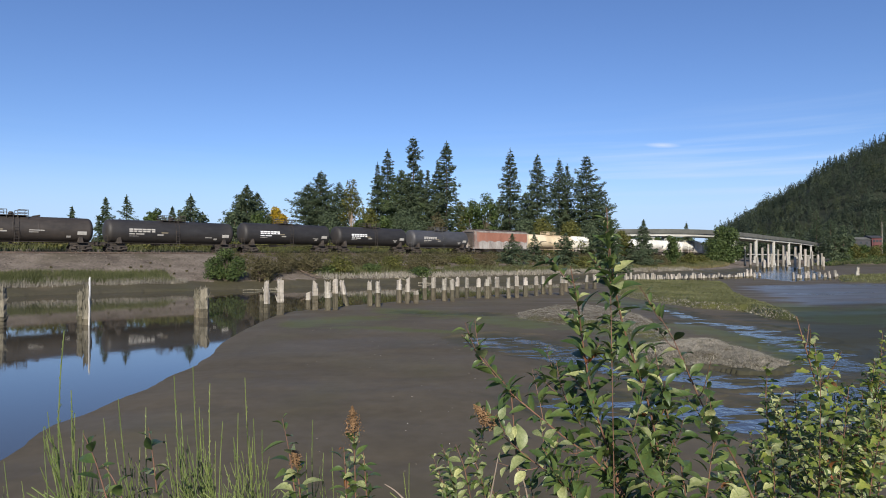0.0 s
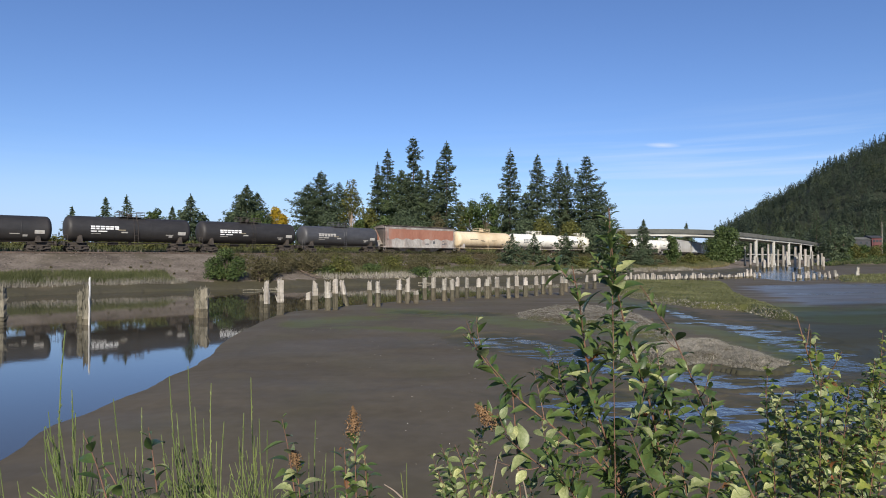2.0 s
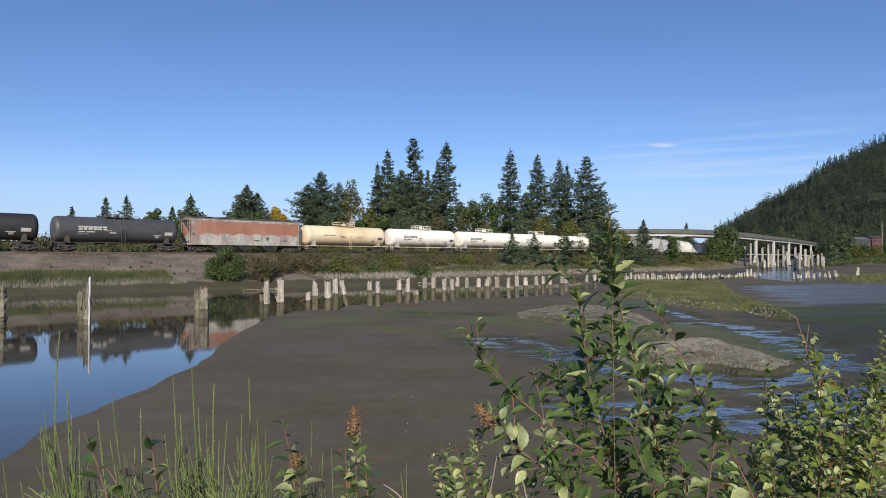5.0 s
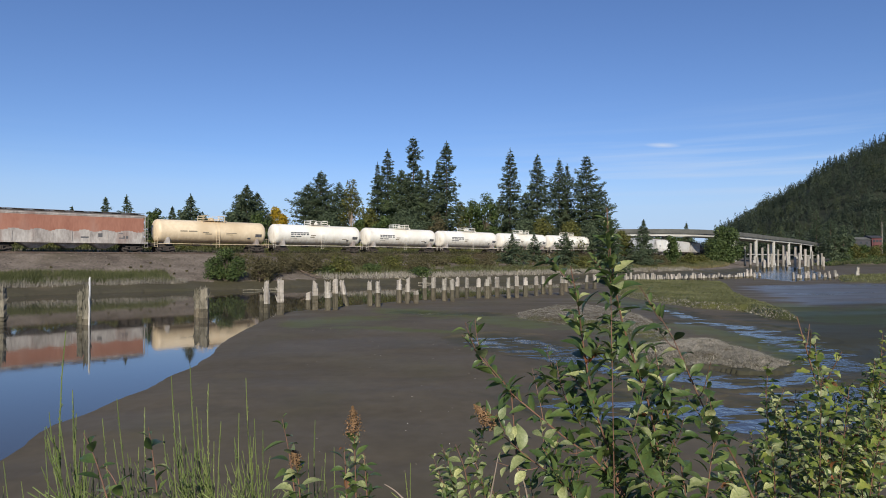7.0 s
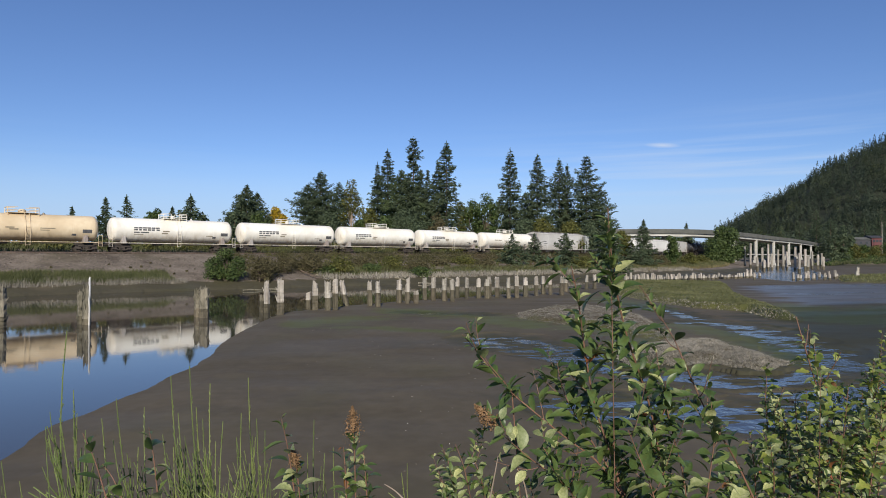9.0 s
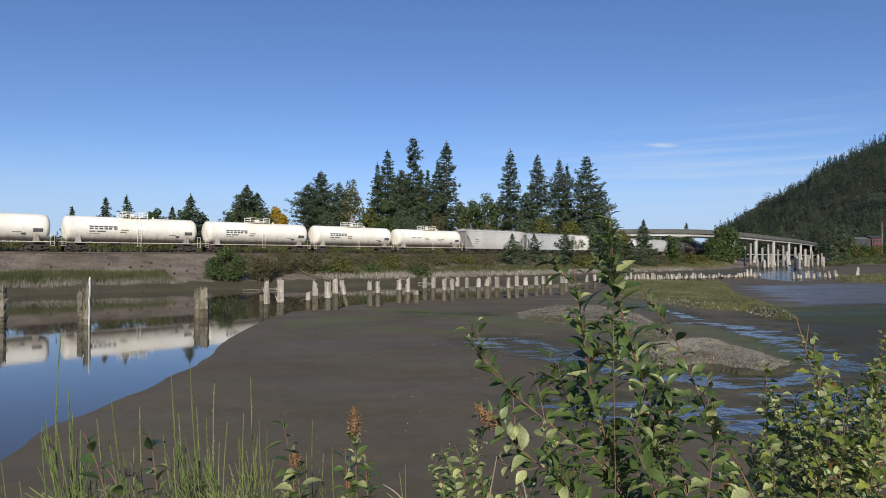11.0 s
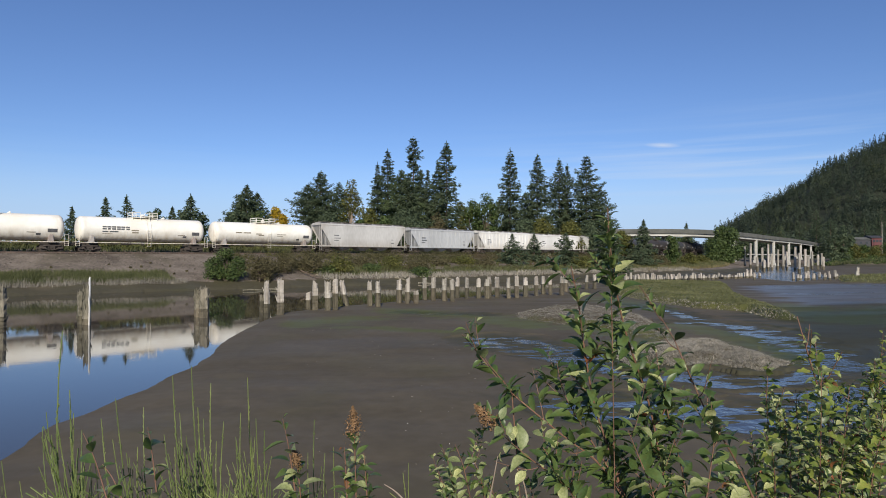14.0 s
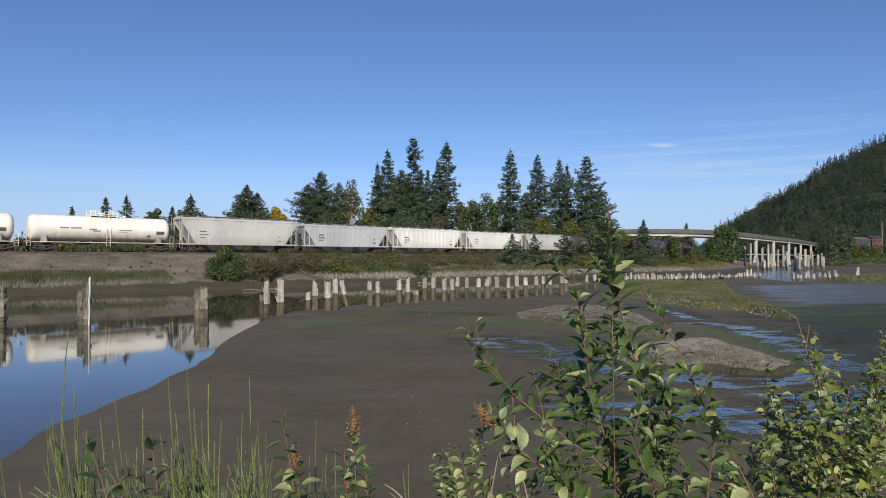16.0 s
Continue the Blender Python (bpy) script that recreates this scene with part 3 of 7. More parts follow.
def build_ground():
    ang = np.concatenate([np.radians(np.arange(-44, 44, 0.13)), np.radians(np.arange(44, 316, 4.0))])
    rad = np.concatenate([np.arange(0.3, 8, 0.22), np.geomspace(8, 60, 470), np.geomspace(60.5, 420, 190), np.geomspace(430, 4500, 60)])
    A, R = np.meshgrid(ang, rad, indexing="ij")
    px, py = R * np.sin(A), R * np.cos(A)
    pz = ground_z(px, py)
    na, nr = A.shape
    v = np.stack([px, py, pz], -1).reshape(-1, 3)
    v = np.vstack([v, [[0, 0, gz(0, 0)]]])
    idx = np.arange(na * nr).reshape(na, nr)
    nxt = np.roll(idx, -1, axis=0)
    f = np.stack([idx[:, :-1], idx[:, 1:], nxt[:, 1:], nxt[:, :-1]], -1).reshape(-1, 4)
    me = bpy.data.meshes.new("ground")
    me.vertices.add(len(v))
    me.vertices.foreach_set("co", v.astype(np.float32).reshape(-1))
    cap = np.stack([np.full(na, len(v) - 1), idx[:, 0], nxt[:, 0]], -1)
    loops = np.concatenate([f.reshape(-1), cap.reshape(-1)])
    me.loops.add(len(loops))
    me.loops.foreach_set("vertex_index", loops.astype(np.int32))
    starts = np.concatenate([np.arange(len(f)) * 4, len(f) * 4 + np.arange(na) * 3])
    me.polygons.add(len(starts))
    me.polygons.foreach_set("loop_start", starts.astype(np.int32))
    me.materials.append(MUD)
    me.materials.append(BANK)
    me.materials.append(FOREST_FLOOR)
    fx, fy = v[f[:, 0], 0], v[f[:, 0], 1]
    landside = poly_sd(fx, fy, BAY) + 0.5 * ripple(fx, fy, 9, 3) > -0.6
    mi = landside.astype(np.int32)
    mi[(fx > 170) & (fy > 340) & landside] = 2
    mi = np.concatenate([mi, np.ones(na, np.int32)])
    me.polygons.foreach_set("material_index", mi)
    me.polygons.foreach_set("use_smooth", np.ones(len(starts), bool))
    me.update()
    me.validate()
    film = me.attributes.new("algae", "FLOAT", "POINT")
    film.data.foreach_set("value", np.append(algae(px, py).reshape(-1), 0.0).astype(np.float32))
    # right-hand flat: wet mud, darkened also for the plants' shadows
    damp_and_shade = smooth01(0.5 - (poly_sd(px, py, WET_SHADE) + 1.2 * ripple(px, py, 3, 31)) / 2.0)
    edge = poly_sd(px, py, BAY) + 0.8 * ripple(px, py, 7, 35)
    damp_and_shade = np.maximum(damp_and_shade, 0.62 * smooth01((edge + 11) / 3) * smooth01((0.2 - edge) / 1.2) * (py > 30))
    for pts, half in STREAMS:
        damp_and_shade = np.maximum(damp_and_shade, 0.85 * smooth01(1.3 - (seg_dist(px, py, pts, False) + 0.6 * ripple(px, py, 2.2, 32)) / (half + 1.2)))
    gleam = np.maximum(smooth01(0.5 - (poly_sd(px, py, REACH) + 1.6 * ripple(px * 0.3, py, 4, 33)) / 3.0), 0.12 * damp_and_shade)
    # the hill's dark reflection painted onto the lagoon bed
    damp_and_shade = np.maximum(damp_and_shade, 0.7 * smooth01(0.5 - (poly_sd(px, py, LAGOON) + 1.5 * ripple(px * 0.4, py, 4, 34)) / 2.5))
    shine = me.attributes.new("gleam", "FLOAT", "POINT")
    shine.data.foreach_set("value", np.append(gleam.reshape(-1), 0.0).astype(np.float32))
    wet = me.attributes.new("damp_and_shade", "FLOAT", "POINT")
    wet.data.foreach_set("value", np.append(damp_and_shade.reshape(-1), 0.0).astype(np.float32))
    ob = new("ground", me)
    tagged(ob, "grey-brown tidal mud flat with gravel railway bank and land", "ground", kind="structure")


build_ground()
w_bm = bmesh.new()
bmesh.ops.create_grid(w_bm, x_segments=1, y_segments=1, size=420)
w_me = bpy.data.meshes.new("water")
w_bm.to_mesh(w_me)
w_bm.free()
w_me.materials.append(WATER)
water = tagged(new("water", w_me), "still shallow tidal water reflecting the blue sky", "water", kind="structure")
water.location = (0, 230, 0)


# ---- track ----
def build_track():
    for side in (-0.72, 0.72):
        pts = [along(s, side) for s in range(-280, 470, 5)]
        v, f = [], []
        prof = ((-0.07, -0.17), (-0.02, -0.12), (-0.036, -0.03), (-0.036, 0.0), (0.036, 0.0), (0.036, -0.03), (0.02, -0.12), (0.07, -0.17))
        for i, s in enumerate(range(-280, 470, 5)):
            for a, b in prof:
                x, y = along(s, side + a)
                v.append((x, y, RAIL_Z + b))
        n = len(prof)
        for i in range(len(pts) - 1):
            for j in range(n):
                k = (j + 1) % n
                f.append((i * n + j, i * n + k, (i + 1) * n + k, (i + 1) * n + j))
        ob = new("rail", mesh_of("rail", v, f, STEEL))
        tagged(ob, "worn brown steel rail on the gravel bank", "rail", "rails of the track", "structure")
    quads = []
    for s in np.arange(-280, 470, 0.6):
        x, y, hd = track(s)
        c, n = np.array((math.cos(radians(hd)), math.sin(radians(hd)))), np.array((math.sin(radians(hd)), -math.cos(radians(hd))))
        p = np.array((x, y))
        k = [p + c * a + n * b for a, b in ((-0.12, -1.3), (0.12, -1.3), (0.12, 1.3), (-0.12, 1.3))]
        top = [(*q, RAIL_Z - 0.17) for q in k]
        low = [(*q, RAIL_Z - 0.37) for q in k]
        quads.append(top)
        for i in range(4):
            j = (i + 1) % 4
            quads.append([low[i], low[j], top[j], top[i]])
    tagged(new("sleepers", quad_soup("sleepers", quads, TIE)), "dark weathered wooden sleepers under the rails", "sleepers", kind="stuff")


build_track()


# ---- the train ----
def lathe_x(profile, sides=28):
    """A body of revolution about the x axis from (x, r) pairs."""
    v, f = [], []
    for x, r in profile:
        for i in range(sides):
            a = 2 * math.pi * i / sides
            v.append((x, r * math.cos(a), r * math.sin(a)))
    for k in range(len(profile) - 1):
        for i in range(sides):
            j = (i + 1) % sides
            f.append((k * sides + i, k * sides + j, (k + 1) * sides + j, (k + 1) * sides + i))
    f.append(list(range(sides - 1, -1, -1)))
    f.append([(len(profile) - 1) * sides + i for i in range(sides)])
    return v, f


def wheelset_mesh():
    prof = [(-0.80, 0.06), (-0.80, 0.42), (-0.785, 0.455), (-0.76, 0.455), (-0.755, 0.43), (-0.66, 0.42), (-0.66, 0.36), (-0.70, 0.34), (-0.70, 0.16), (-0.64, 0.14), (-0.64, 0.075)]
    prof = prof + [(-x, r) for x, r in reversed(prof)]
    v, f = lathe_x(prof, 18)
    v = [(y, x, z) for x, y, z in v]
    return mesh_of("wheelset", v, [tuple(reversed(q)) for q in f], DARKIRON)


WHEELSET = wheelset_mesh()
WHEELS = []


def side_frame_mesh():
    bm = bmesh.new()
    for sy in (-1, 1):
        y0, y1 = (sy * 1.0 - 0.07, sy * 1.0 + 0.07)
        box(bm, -1.25, -0.62, y0, y1, 0.36, 0.60, 0.03)
        box(bm, 0.62, 1.25, y0, y1, 0.36, 0.60, 0.03)
        box(bm, -0.95, 0.95, y0, y1, 0.66, 0.84, 0.04)
        box(bm, -0.42, 0.42, y0, y1, 0.20, 0.34, 0.04)
        for sx in (-1, 1):
            rod(bm, (sx * 0.36, sy, 0.26), (sx * 0.95, sy, 0.5), 0.08, sides=6)
            rod(bm, (sx * 0.3, sy, 0.3), (sx * 0.3, sy, 0.72), 0.07, sides=6)
            rod(bm, (sx * 0.875, sy * 1.09, 0.455), (sx * 0.875, sy * 0.9, 0.455), 0.13, sides=10)
        for sx in (-0.15, 0.0, 0.15):
            rod(bm, (sx, sy, 0.32), (sx, sy, 0.68), 0.06, sides=6)
    box(bm, -0.22, 0.22, -1.05, 1.05, 0.45, 0.72, 0.04)
    box(bm, -0.16, 0.16, -0.3, 0.3, 0.72, 0.95, 0.02)
    me = bpy.data.meshes.new("truck")
    bm.to_mesh(me)
    bm.free()
    me.materials.append(DARKIRON)
    return me


TRUCK = side_frame_mesh()


def trucks(car, half):
    for sx in (-1, 1):
        tr = part("truck", TRUCK, None, car, "dark cast running gear with wheels")
        tr.location = (sx * half, 0, 0)
        for ax in (-0.875, 0.875):
            w = part("wheelset", WHEELSET, None, tr)
            w.location = (ax, 0, 0.455)
            WHEELS.append(w)


def coupler_bm(half):
    bm = bmesh.new()
    box(bm, half - 0.05, half + 0.42, -0.1, 0.1, 0.76, 0.98, 0.03)
    box(bm, half + 0.26, half + 0.44, -0.16, 0.16, 0.72, 1.02, 0.04)
    return bm


def mark_bars(name, material, car, rows, y, wrap_r=None, zc=0.0, joined=False):
    """Plain bars on a side, each a part of its own unless joined; rows of (x0, x1, z0, z1)."""
    v, f = [], []
    for k, (x0, x1, z0, z1) in enumerate(rows):
        n = max(2, int(math.ceil((z1 - z0) / 0.12)))
        for i in range(n + 1):
            z = z0 + (z1 - z0) * i / n
            yy = y if wrap_r is None else -math.sqrt(max(0.01, wrap_r * wrap_r - (z - zc) ** 2)) - 0.012
            v += [(x0, yy, z), (x1, yy, z)]
            if i:
                b = len(v) - 4
                f.append((b, b + 1, b + 3, b + 2))
        if not joined or k == len(rows) - 1:
            part(name, mesh_of(name, v, f, material), None, car)
            v, f = [], []


def brake_wheel(car, x, z, material):
    bm = bmesh.new()
    n = 14
    pts = [(x, 0.55 + 0.26 * math.cos(6.283 * i / n), z + 0.26 * math.sin(6.283 * i / n)) for i in range(n)]
    for i in range(n):
        rod(bm, pts[i], pts[(i + 1) % n], 0.018, sides=4)
    for i in (0, 3, 7, 10):
        rod(bm, (x, 0.55, z), pts[i], 0.014, sides=4)
    rod(bm, (x + 0.12, 0.55, z), (x - 0.02, 0.55, z), 0.03, sides=6)
    part("brake_wheel", bm, material, car)


def tank_car(length, paint, label, dome="rails", dark=False, word=None, r=1.62, plates=True, trim=None, seed=0, top=4.62):
    """A tank wagon of that coupled length, centred on its own origin at rail height; -y faces the bay."""
    rng = random.Random(seed)
    car = thing("tank_car", 0, 0, 0, 0, label, "tank car", "cars of the freight train")
    half = length / 2 - 0.36
    tl, zc = half - 0.33, top - r
    prof = [(-tl, 0.3), (-tl + 0.04, 0.7), (-tl + 0.12, 1.05), (-tl + 0.24, 1.3), (-tl + 0.4, 1.44), (-tl + 0.6, r)]
    prof = [(x, rr * r / 1.5 if rr < r else rr) for x, rr in prof]
    prof += [(-tl + 0.7, r)]
    for c in (-0.62, -0.3, 0.0, 0.3, 0.62):
        prof += [(tl * c - 0.10, r), (tl * c - 0.04, r), (tl * c, r + 0.014), (tl * c + 0.04, r), (tl * c + 0.10, r)]
    prof += [(tl - 0.7, r)]
    prof += [(-x, rr) for x, rr in reversed(prof[:6])]
    v, f = lathe_x(prof, 40)
    v = [(x, y, z + zc) for x, y, z in v]
    part("tank", mesh_of("tank", v, f, paint, True), None, car)
    gear = DARKIRON
    lighter = trim or (DARKIRON if dark else paint)
    for sx in (-1, 1):
        bm = bmesh.new()
        box(bm, sx * (half - 2.9) if sx > 0 else -half, half if sx > 0 else -(half - 2.9), -0.38, 0.38, 0.86, 1.2, 0.03)
        box(bm, sx * (half - 0.1) - 0.12, sx * (half - 0.1) + 0.12, -1.42, 1.42, 0.86, 1.22, 0.03)
        part("stub_sill", bm, gear, car)
        bm = bmesh.new()
        xc = sx * (half - 1.9)
        box(bm, xc - 0.28, xc + 0.28, -1.32, 1.32, 1.12, zc - r * 0.62, 0.05)
        for sy in (-1, 1):
            v0 = [bm.verts.new((xc + a, sy * b, c)) for a, b, c in ((-0.3, 1.36, 1.15), (0.3, 1.36, 1.15), (0.16, 1.36, zc - 0.85), (-0.16, 1.36, zc - 0.85), (-0.3, 1.0, 1.15), (0.3, 1.0, 1.15), (0.16, 1.0, zc - 0.85), (-0.16, 1.0, zc - 0.85))]
            for q in ((0, 1, 2, 3), (7, 6, 5, 4), (0, 4, 5, 1), (1, 5, 6, 2), (2, 6, 7, 3), (3, 7, 4, 0)):
                bm.faces.new([v0[i] for i in q])
        part("saddle", bm, DARKIRON if dark else H_DIRTY, car)
        bm = bmesh.new()
        x0, x1 = sorted((sx * (half - 0.5), sx * half))
        box(bm, x0, x1, -1.45, 1.45, 1.24, 1.30)
        for sy in (-1.42, 1.42):
            for xx in (x0 + 0.03, x1 - 0.03):
                rod(bm, (xx, sy, 0.7), (xx, sy, 2.15), 0.022, sides=5)
            for zz in (0.75, 1.05, 2.12):
                rod(bm, (x0, sy, zz), (x1, sy, zz), 0.02, sides=5)
        for yy in (-1.42, 1.42):
            rod(bm, (sx * half, yy, 2.12), (sx * half, yy * 0.35, 2.12), 0.02, sides=5)
        part("end_platform", bm, lighter, car)
        bm = coupler_bm(half)
        if sx < 0:
            for vv in bm.verts:
                vv.co.x *= -1
            bmesh.ops.reverse_faces(bm, faces=bm.faces)
        part("coupler", bm, gear, car)
    bm = bmesh.new()
    for sy in (-1.33, 1.33):
        rod(bm, (-half + 0.4, sy, 1.2), (half - 0.4, sy, 1.2), 0.035 if dark else 0.05, sides=6)
    part("side_rail", bm, lighter, car)
    brake_wheel(car, -half - 0.06, 2.3, DARKIRON)
    # brake gear and bottom outlet
    bm = bmesh.new()
    rod(bm, (-2.6, 0.3, 1.15), (-1.4, 0.3, 1.15), 0.22, sides=10)
    rod(bm, (0, 0, 1.0), (0, 0, zc - r + 0.05), 0.16, sides=10)
    box(bm, -0.25, 0.25, -0.25, 0.25, 0.92, 1.02, 0.02)
    rod(bm, (-half + 2, -0.4, 1.0), (half - 2, -0.4, 1.0), 0.03, sides=5)
    part("brake_gear", bm, gear, car)
    # ladder and manway
    bm = bmesh.new()
    zt = zc + r
    if dome != "none":
        for xx in (-0.24, 0.24):
            pts = [(xx + 0.35, -1.50, 0.72), (xx + 0.35, -r - 0.07, zc), (xx + 0.35, -r * 0.95, zc + r * 0.45), (xx + 0.35, -r * 0.7, zc + r * 0.80), (xx + 0.35, -0.9, zt + 0.06)]
            for p, q in zip(pts, pts[1:]):
                rod(bm, p, q, 0.028, sides=5)
        for k in range(7):
            z = 0.8 + k * 0.35
            rod(bm, (0.11, -1.52 - (r - 1.46) * min(1, (z - 0.7) / 2.2), z), (0.59, -1.52 - (r - 1.46) * min(1, (z - 0.7) / 2.2), z), 0.02, sides=4)
        part("ladder", bm, lighter, car)
        bm = bmesh.new()
        box(bm, -1.6, 1.6, -0.95, 0.95, zt + 0.03, zt + 0.09)
        part("walkway", bm, lighter, car)
        def bar(name, a, b):
            part(name, rod(bmesh.new(), a, b, 0.04, sides=5), lighter, car)

        for xx in (-1.6, -0.55, 0.55, 1.6):
            for yy in (-0.95, 0.95):
                if dome != "dome" or abs(xx) > 1:
                    bar("railing_post", (xx, yy, zt - 0.3), (xx, yy, zt + 0.72))
        for zz in (0.36, 0.72):
            for yy in (-0.95, 0.95):
                for a, b in ((-1.6, -0.55), (0.55, 1.6)):
                    bar("railing_bar", (a, yy, zt + zz), (b, yy, zt + zz))
            for xx in (-1.6, 1.6):
                bar("railing_bar", (xx, -0.95, zt + zz), (xx, 0.95, zt + zz))
        bm = bmesh.new()
        rr = 0.42 if dome == "dome" else 0.30
        rod(bm, (0, 0, zt - 0.05), (0, 0, zt + 0.36), rr, sides=14)
        rod(bm, (0, 0, zt + 0.36), (0, 0, zt + 0.52), rr * 1.03, rr * 0.6, sides=14)
        part("manway", bm, lighter, car)
    bm = bmesh.new()
    rod(bm, (rng.uniform(2.0, 3.2), 0, zt - 0.05), (rng.uniform(2.0, 3.2), 0, zt + 0.16), 0.12, sides=8)
    part("valve", bm, lighter, car)
    trucks(car, half - 1.75)
    # plain bars for lettering, and plates
    if word:
        m = word
        x0 = -tl + 2.7
        for k in range(6):
            a, b, z0, z1 = x0 + 0.56 * k, x0 + 0.56 * k + 0.49, zc - 0.10, zc + 0.36
            mark_bars("company_mark", m, car, [(a, b, z0 + 0.27, z1), (a + 0.06 * (k % 2), b - 0.08 * (k % 3 == 1), z0, z0 + 0.2)], None, r, zc, True)
        mark_bars("number_mark", m, car, [(x0, x0 + 0.7, zc - 0.42, zc - 0.27), (x0 + 0.85, x0 + 1.9, zc - 0.42, zc - 0.27)], None, r, zc)
        mark_bars("fine_mark", MARK_GREY if dark else MARK_TAN, car, [(x0, x0 + 1.2, zc - 0.66, zc - 0.6), (x0 + 3.6, x0 + 4.4, zc - 0.5, zc - 0.34), (4.2, 5.2, zc - 0.7, zc - 0.6)], None, r, zc)
    else:
        m = MARK_GREY if dark else MARK_TAN
        mark_bars("number_mark", m, car, [(-tl * 0.62, -tl * 0.62 + 1.0, zc - 0.08, zc + 0.08), (-tl * 0.62 + 1.2, -tl * 0.62 + 2.4, zc - 0.08, zc + 0.08)], None, r, zc)
        mark_bars("fine_mark", m, car, [(-1.5, -0.6, zc - 0.4, zc - 0.26), (1.6, 3.2, zc - 0.2, zc - 0.1), (1.6, 2.6, zc - 0.42, zc - 0.34)], None, r, zc)
    if plates:
        mark_bars("placard", MARK_GREY if dark else MARK_DARK, car, [(tl - 2.0, tl - 0.95, zc - 0.62, zc - 0.18)], None, r, zc)
        mark_bars("small_placard", MARK_GREY if dark else MARK_DARK, car, [(tl - 3.2, tl - 2.7, zc - 0.98, zc - 0.74)], None, r, zc)
        mark_bars("stencil", MARK_TAN, car, [(-1.9, -1.0, zc - 0.2, zc - 0.06)], None, r, zc)
    return car


def hopper_car(length, paint, label, ribs=False, lower=None, roof=None, seed=0, tall=4.72, square=False):
    """A covered hopper wagon with sloped end bays."""
    car = thing("hopper_car", 0, 0, 0, 0, label, "hopper car", "cars of the freight train")
    half = length / 2 - 0.45
    hl, w = half - 0.25, 1.52
    roof = roof or paint
    zb, zr = 1.32, tall - 0.45
    # side walls with slanted ends
    for sy in (-1, 1):
        for name, m, z0, z1 in ((("lower_side", lower, zb, zb + 1.18), ("upper_side", paint, zb + 1.184, zr)) if lower else (("side", paint, zb, zr),)):
            bm = bmesh.new()

            def xe(z):
                t = np.clip((z - zb) / (zr - zb), 0, 1)
                return hl - (0.3 if square else 2.1 * (1 - min(1.0, t / 0.88)))
            zs = np.linspace(z0, z1, 7)
            outer = [(-xe(z), z) for z in zs] + [(xe(z), z) for z in zs[::-1]]
            a = [bm.verts.new((x, sy * w, z)) for x, z in outer]
            b = [bm.verts.new((x, sy * (w - 0.09), z)) for x, z in outer]
            bm.faces.new(a if sy > 0 else a[::-1])
            bm.faces.new(b[::-1] if sy > 0 else b)
            for i in range(len(a)):
                j = (i + 1) % len(a)
                bm.faces.new((a[i], b[i], b[j], a[j]) if sy > 0 else (a[j], b[j], b[i], a[i]))
            part(name, bm, m, car)
        if ribs:
            n = 15
            for i in range(n):
                x = -hl + 1.1 + (2 * hl - 2.2) * i / (n - 1)
                bm = bmesh.new()
                lo = zb + max(0.0, (abs(x) - (hl - 2.1)) / 2.1 * (zr - zb) * 0.88)
                y0, y1 = sorted((sy * w, sy * (w + 0.1)))
                box(bm, x - 0.06, x + 0.06, y0, y1, lo + 0.05, zr - 0.03, 0.015)
                part("rib", bm, paint, car)
    bm = bmesh.new()
    for sy in (-1, 1):
        y0, y1 = sorted((sy * (w - 0.12), sy * (w + 0.05)))
        box(bm, -hl, hl, y0, y1, zr - 0.05, zr + 0.14, 0.02)
        box(bm, -half, half, y0, y1, zb - 0.22, zb + 0.02, 0.02)
    part("sill", bm, lower or paint, car)
    brake_wheel(car, -half - 0.06, 3.2, DARKIRON)
    # roof
    bm = bmesh.new()
    sec = [(-w, zr + 0.1), (-w * 0.85, zr + 0.24), (-w * 0.45, tall - 0.08), (0, tall), (w * 0.45, tall - 0.08), (w * 0.85, zr + 0.24), (w, zr + 0.1), (w * 0.9, zr - 0.05), (-w * 0.9, zr - 0.05)]
    e0 = [bm.verts.new((-hl, y, z)) for y, z in sec]
    e1 = [bm.verts.new((hl, y, z)) for y, z in sec]
    bm.faces.new(e0)
    bm.faces.new(e1[::-1])
    for i in range(len(sec)):
        j = (i + 1) % len(sec)
        bm.faces.new((e0[i], e1[i], e1[j], e0[j]))
    part("roof", bm, roof, car)
    bm = bmesh.new()
    for sy in (-0.75, 0.75):
        box(bm, -hl, hl, sy - 0.28, sy + 0.28, tall + 0.06, tall + 0.10)
        for i in range(12):
            x = -hl + 0.6 + (2 * hl - 1.2) * i / 11
            rod(bm, (x, sy, tall - 0.1), (x, sy, tall + 0.07), 0.03, sides=4)
    part("running_board", bm, RUST, car)
    for i in range(8):
        bm = bmesh.new()
        x = -hl + 1.2 + (2 * hl - 2.4) * i / 7
        box(bm, x - 0.55, x + 0.55, -0.4, 0.4, tall - 0.02, tall + 0.11, 0.03)
        part("hatch", bm, roof, car)
    # hopper bays, end slopes and end frames
    for i in range(3):
        x = (i - 1) * (half - 2.9) * 0.62
        bm = bmesh.new()
        b4 = [bm.verts.new((x + a, b, zb)) for a, b in ((-1.9, -w + 0.1), (1.9, -w + 0.1), (1.9, w - 0.1), (-1.9, w - 0.1))]
        t4 = [bm.verts.new((x + a, b, 0.45)) for a, b in ((-0.45, -0.6), (0.45, -0.6), (0.45, 0.6), (-0.45, 0.6))]
        bm.faces.new(b4)
        bm.faces.new(t4[::-1])
        for a in range(4):
            c = (a + 1) % 4
            bm.faces.new((b4[c], b4[a], t4[a], t4[c]))
        part("hopper_bay", bm, H_DIRTY if lower else paint, car)
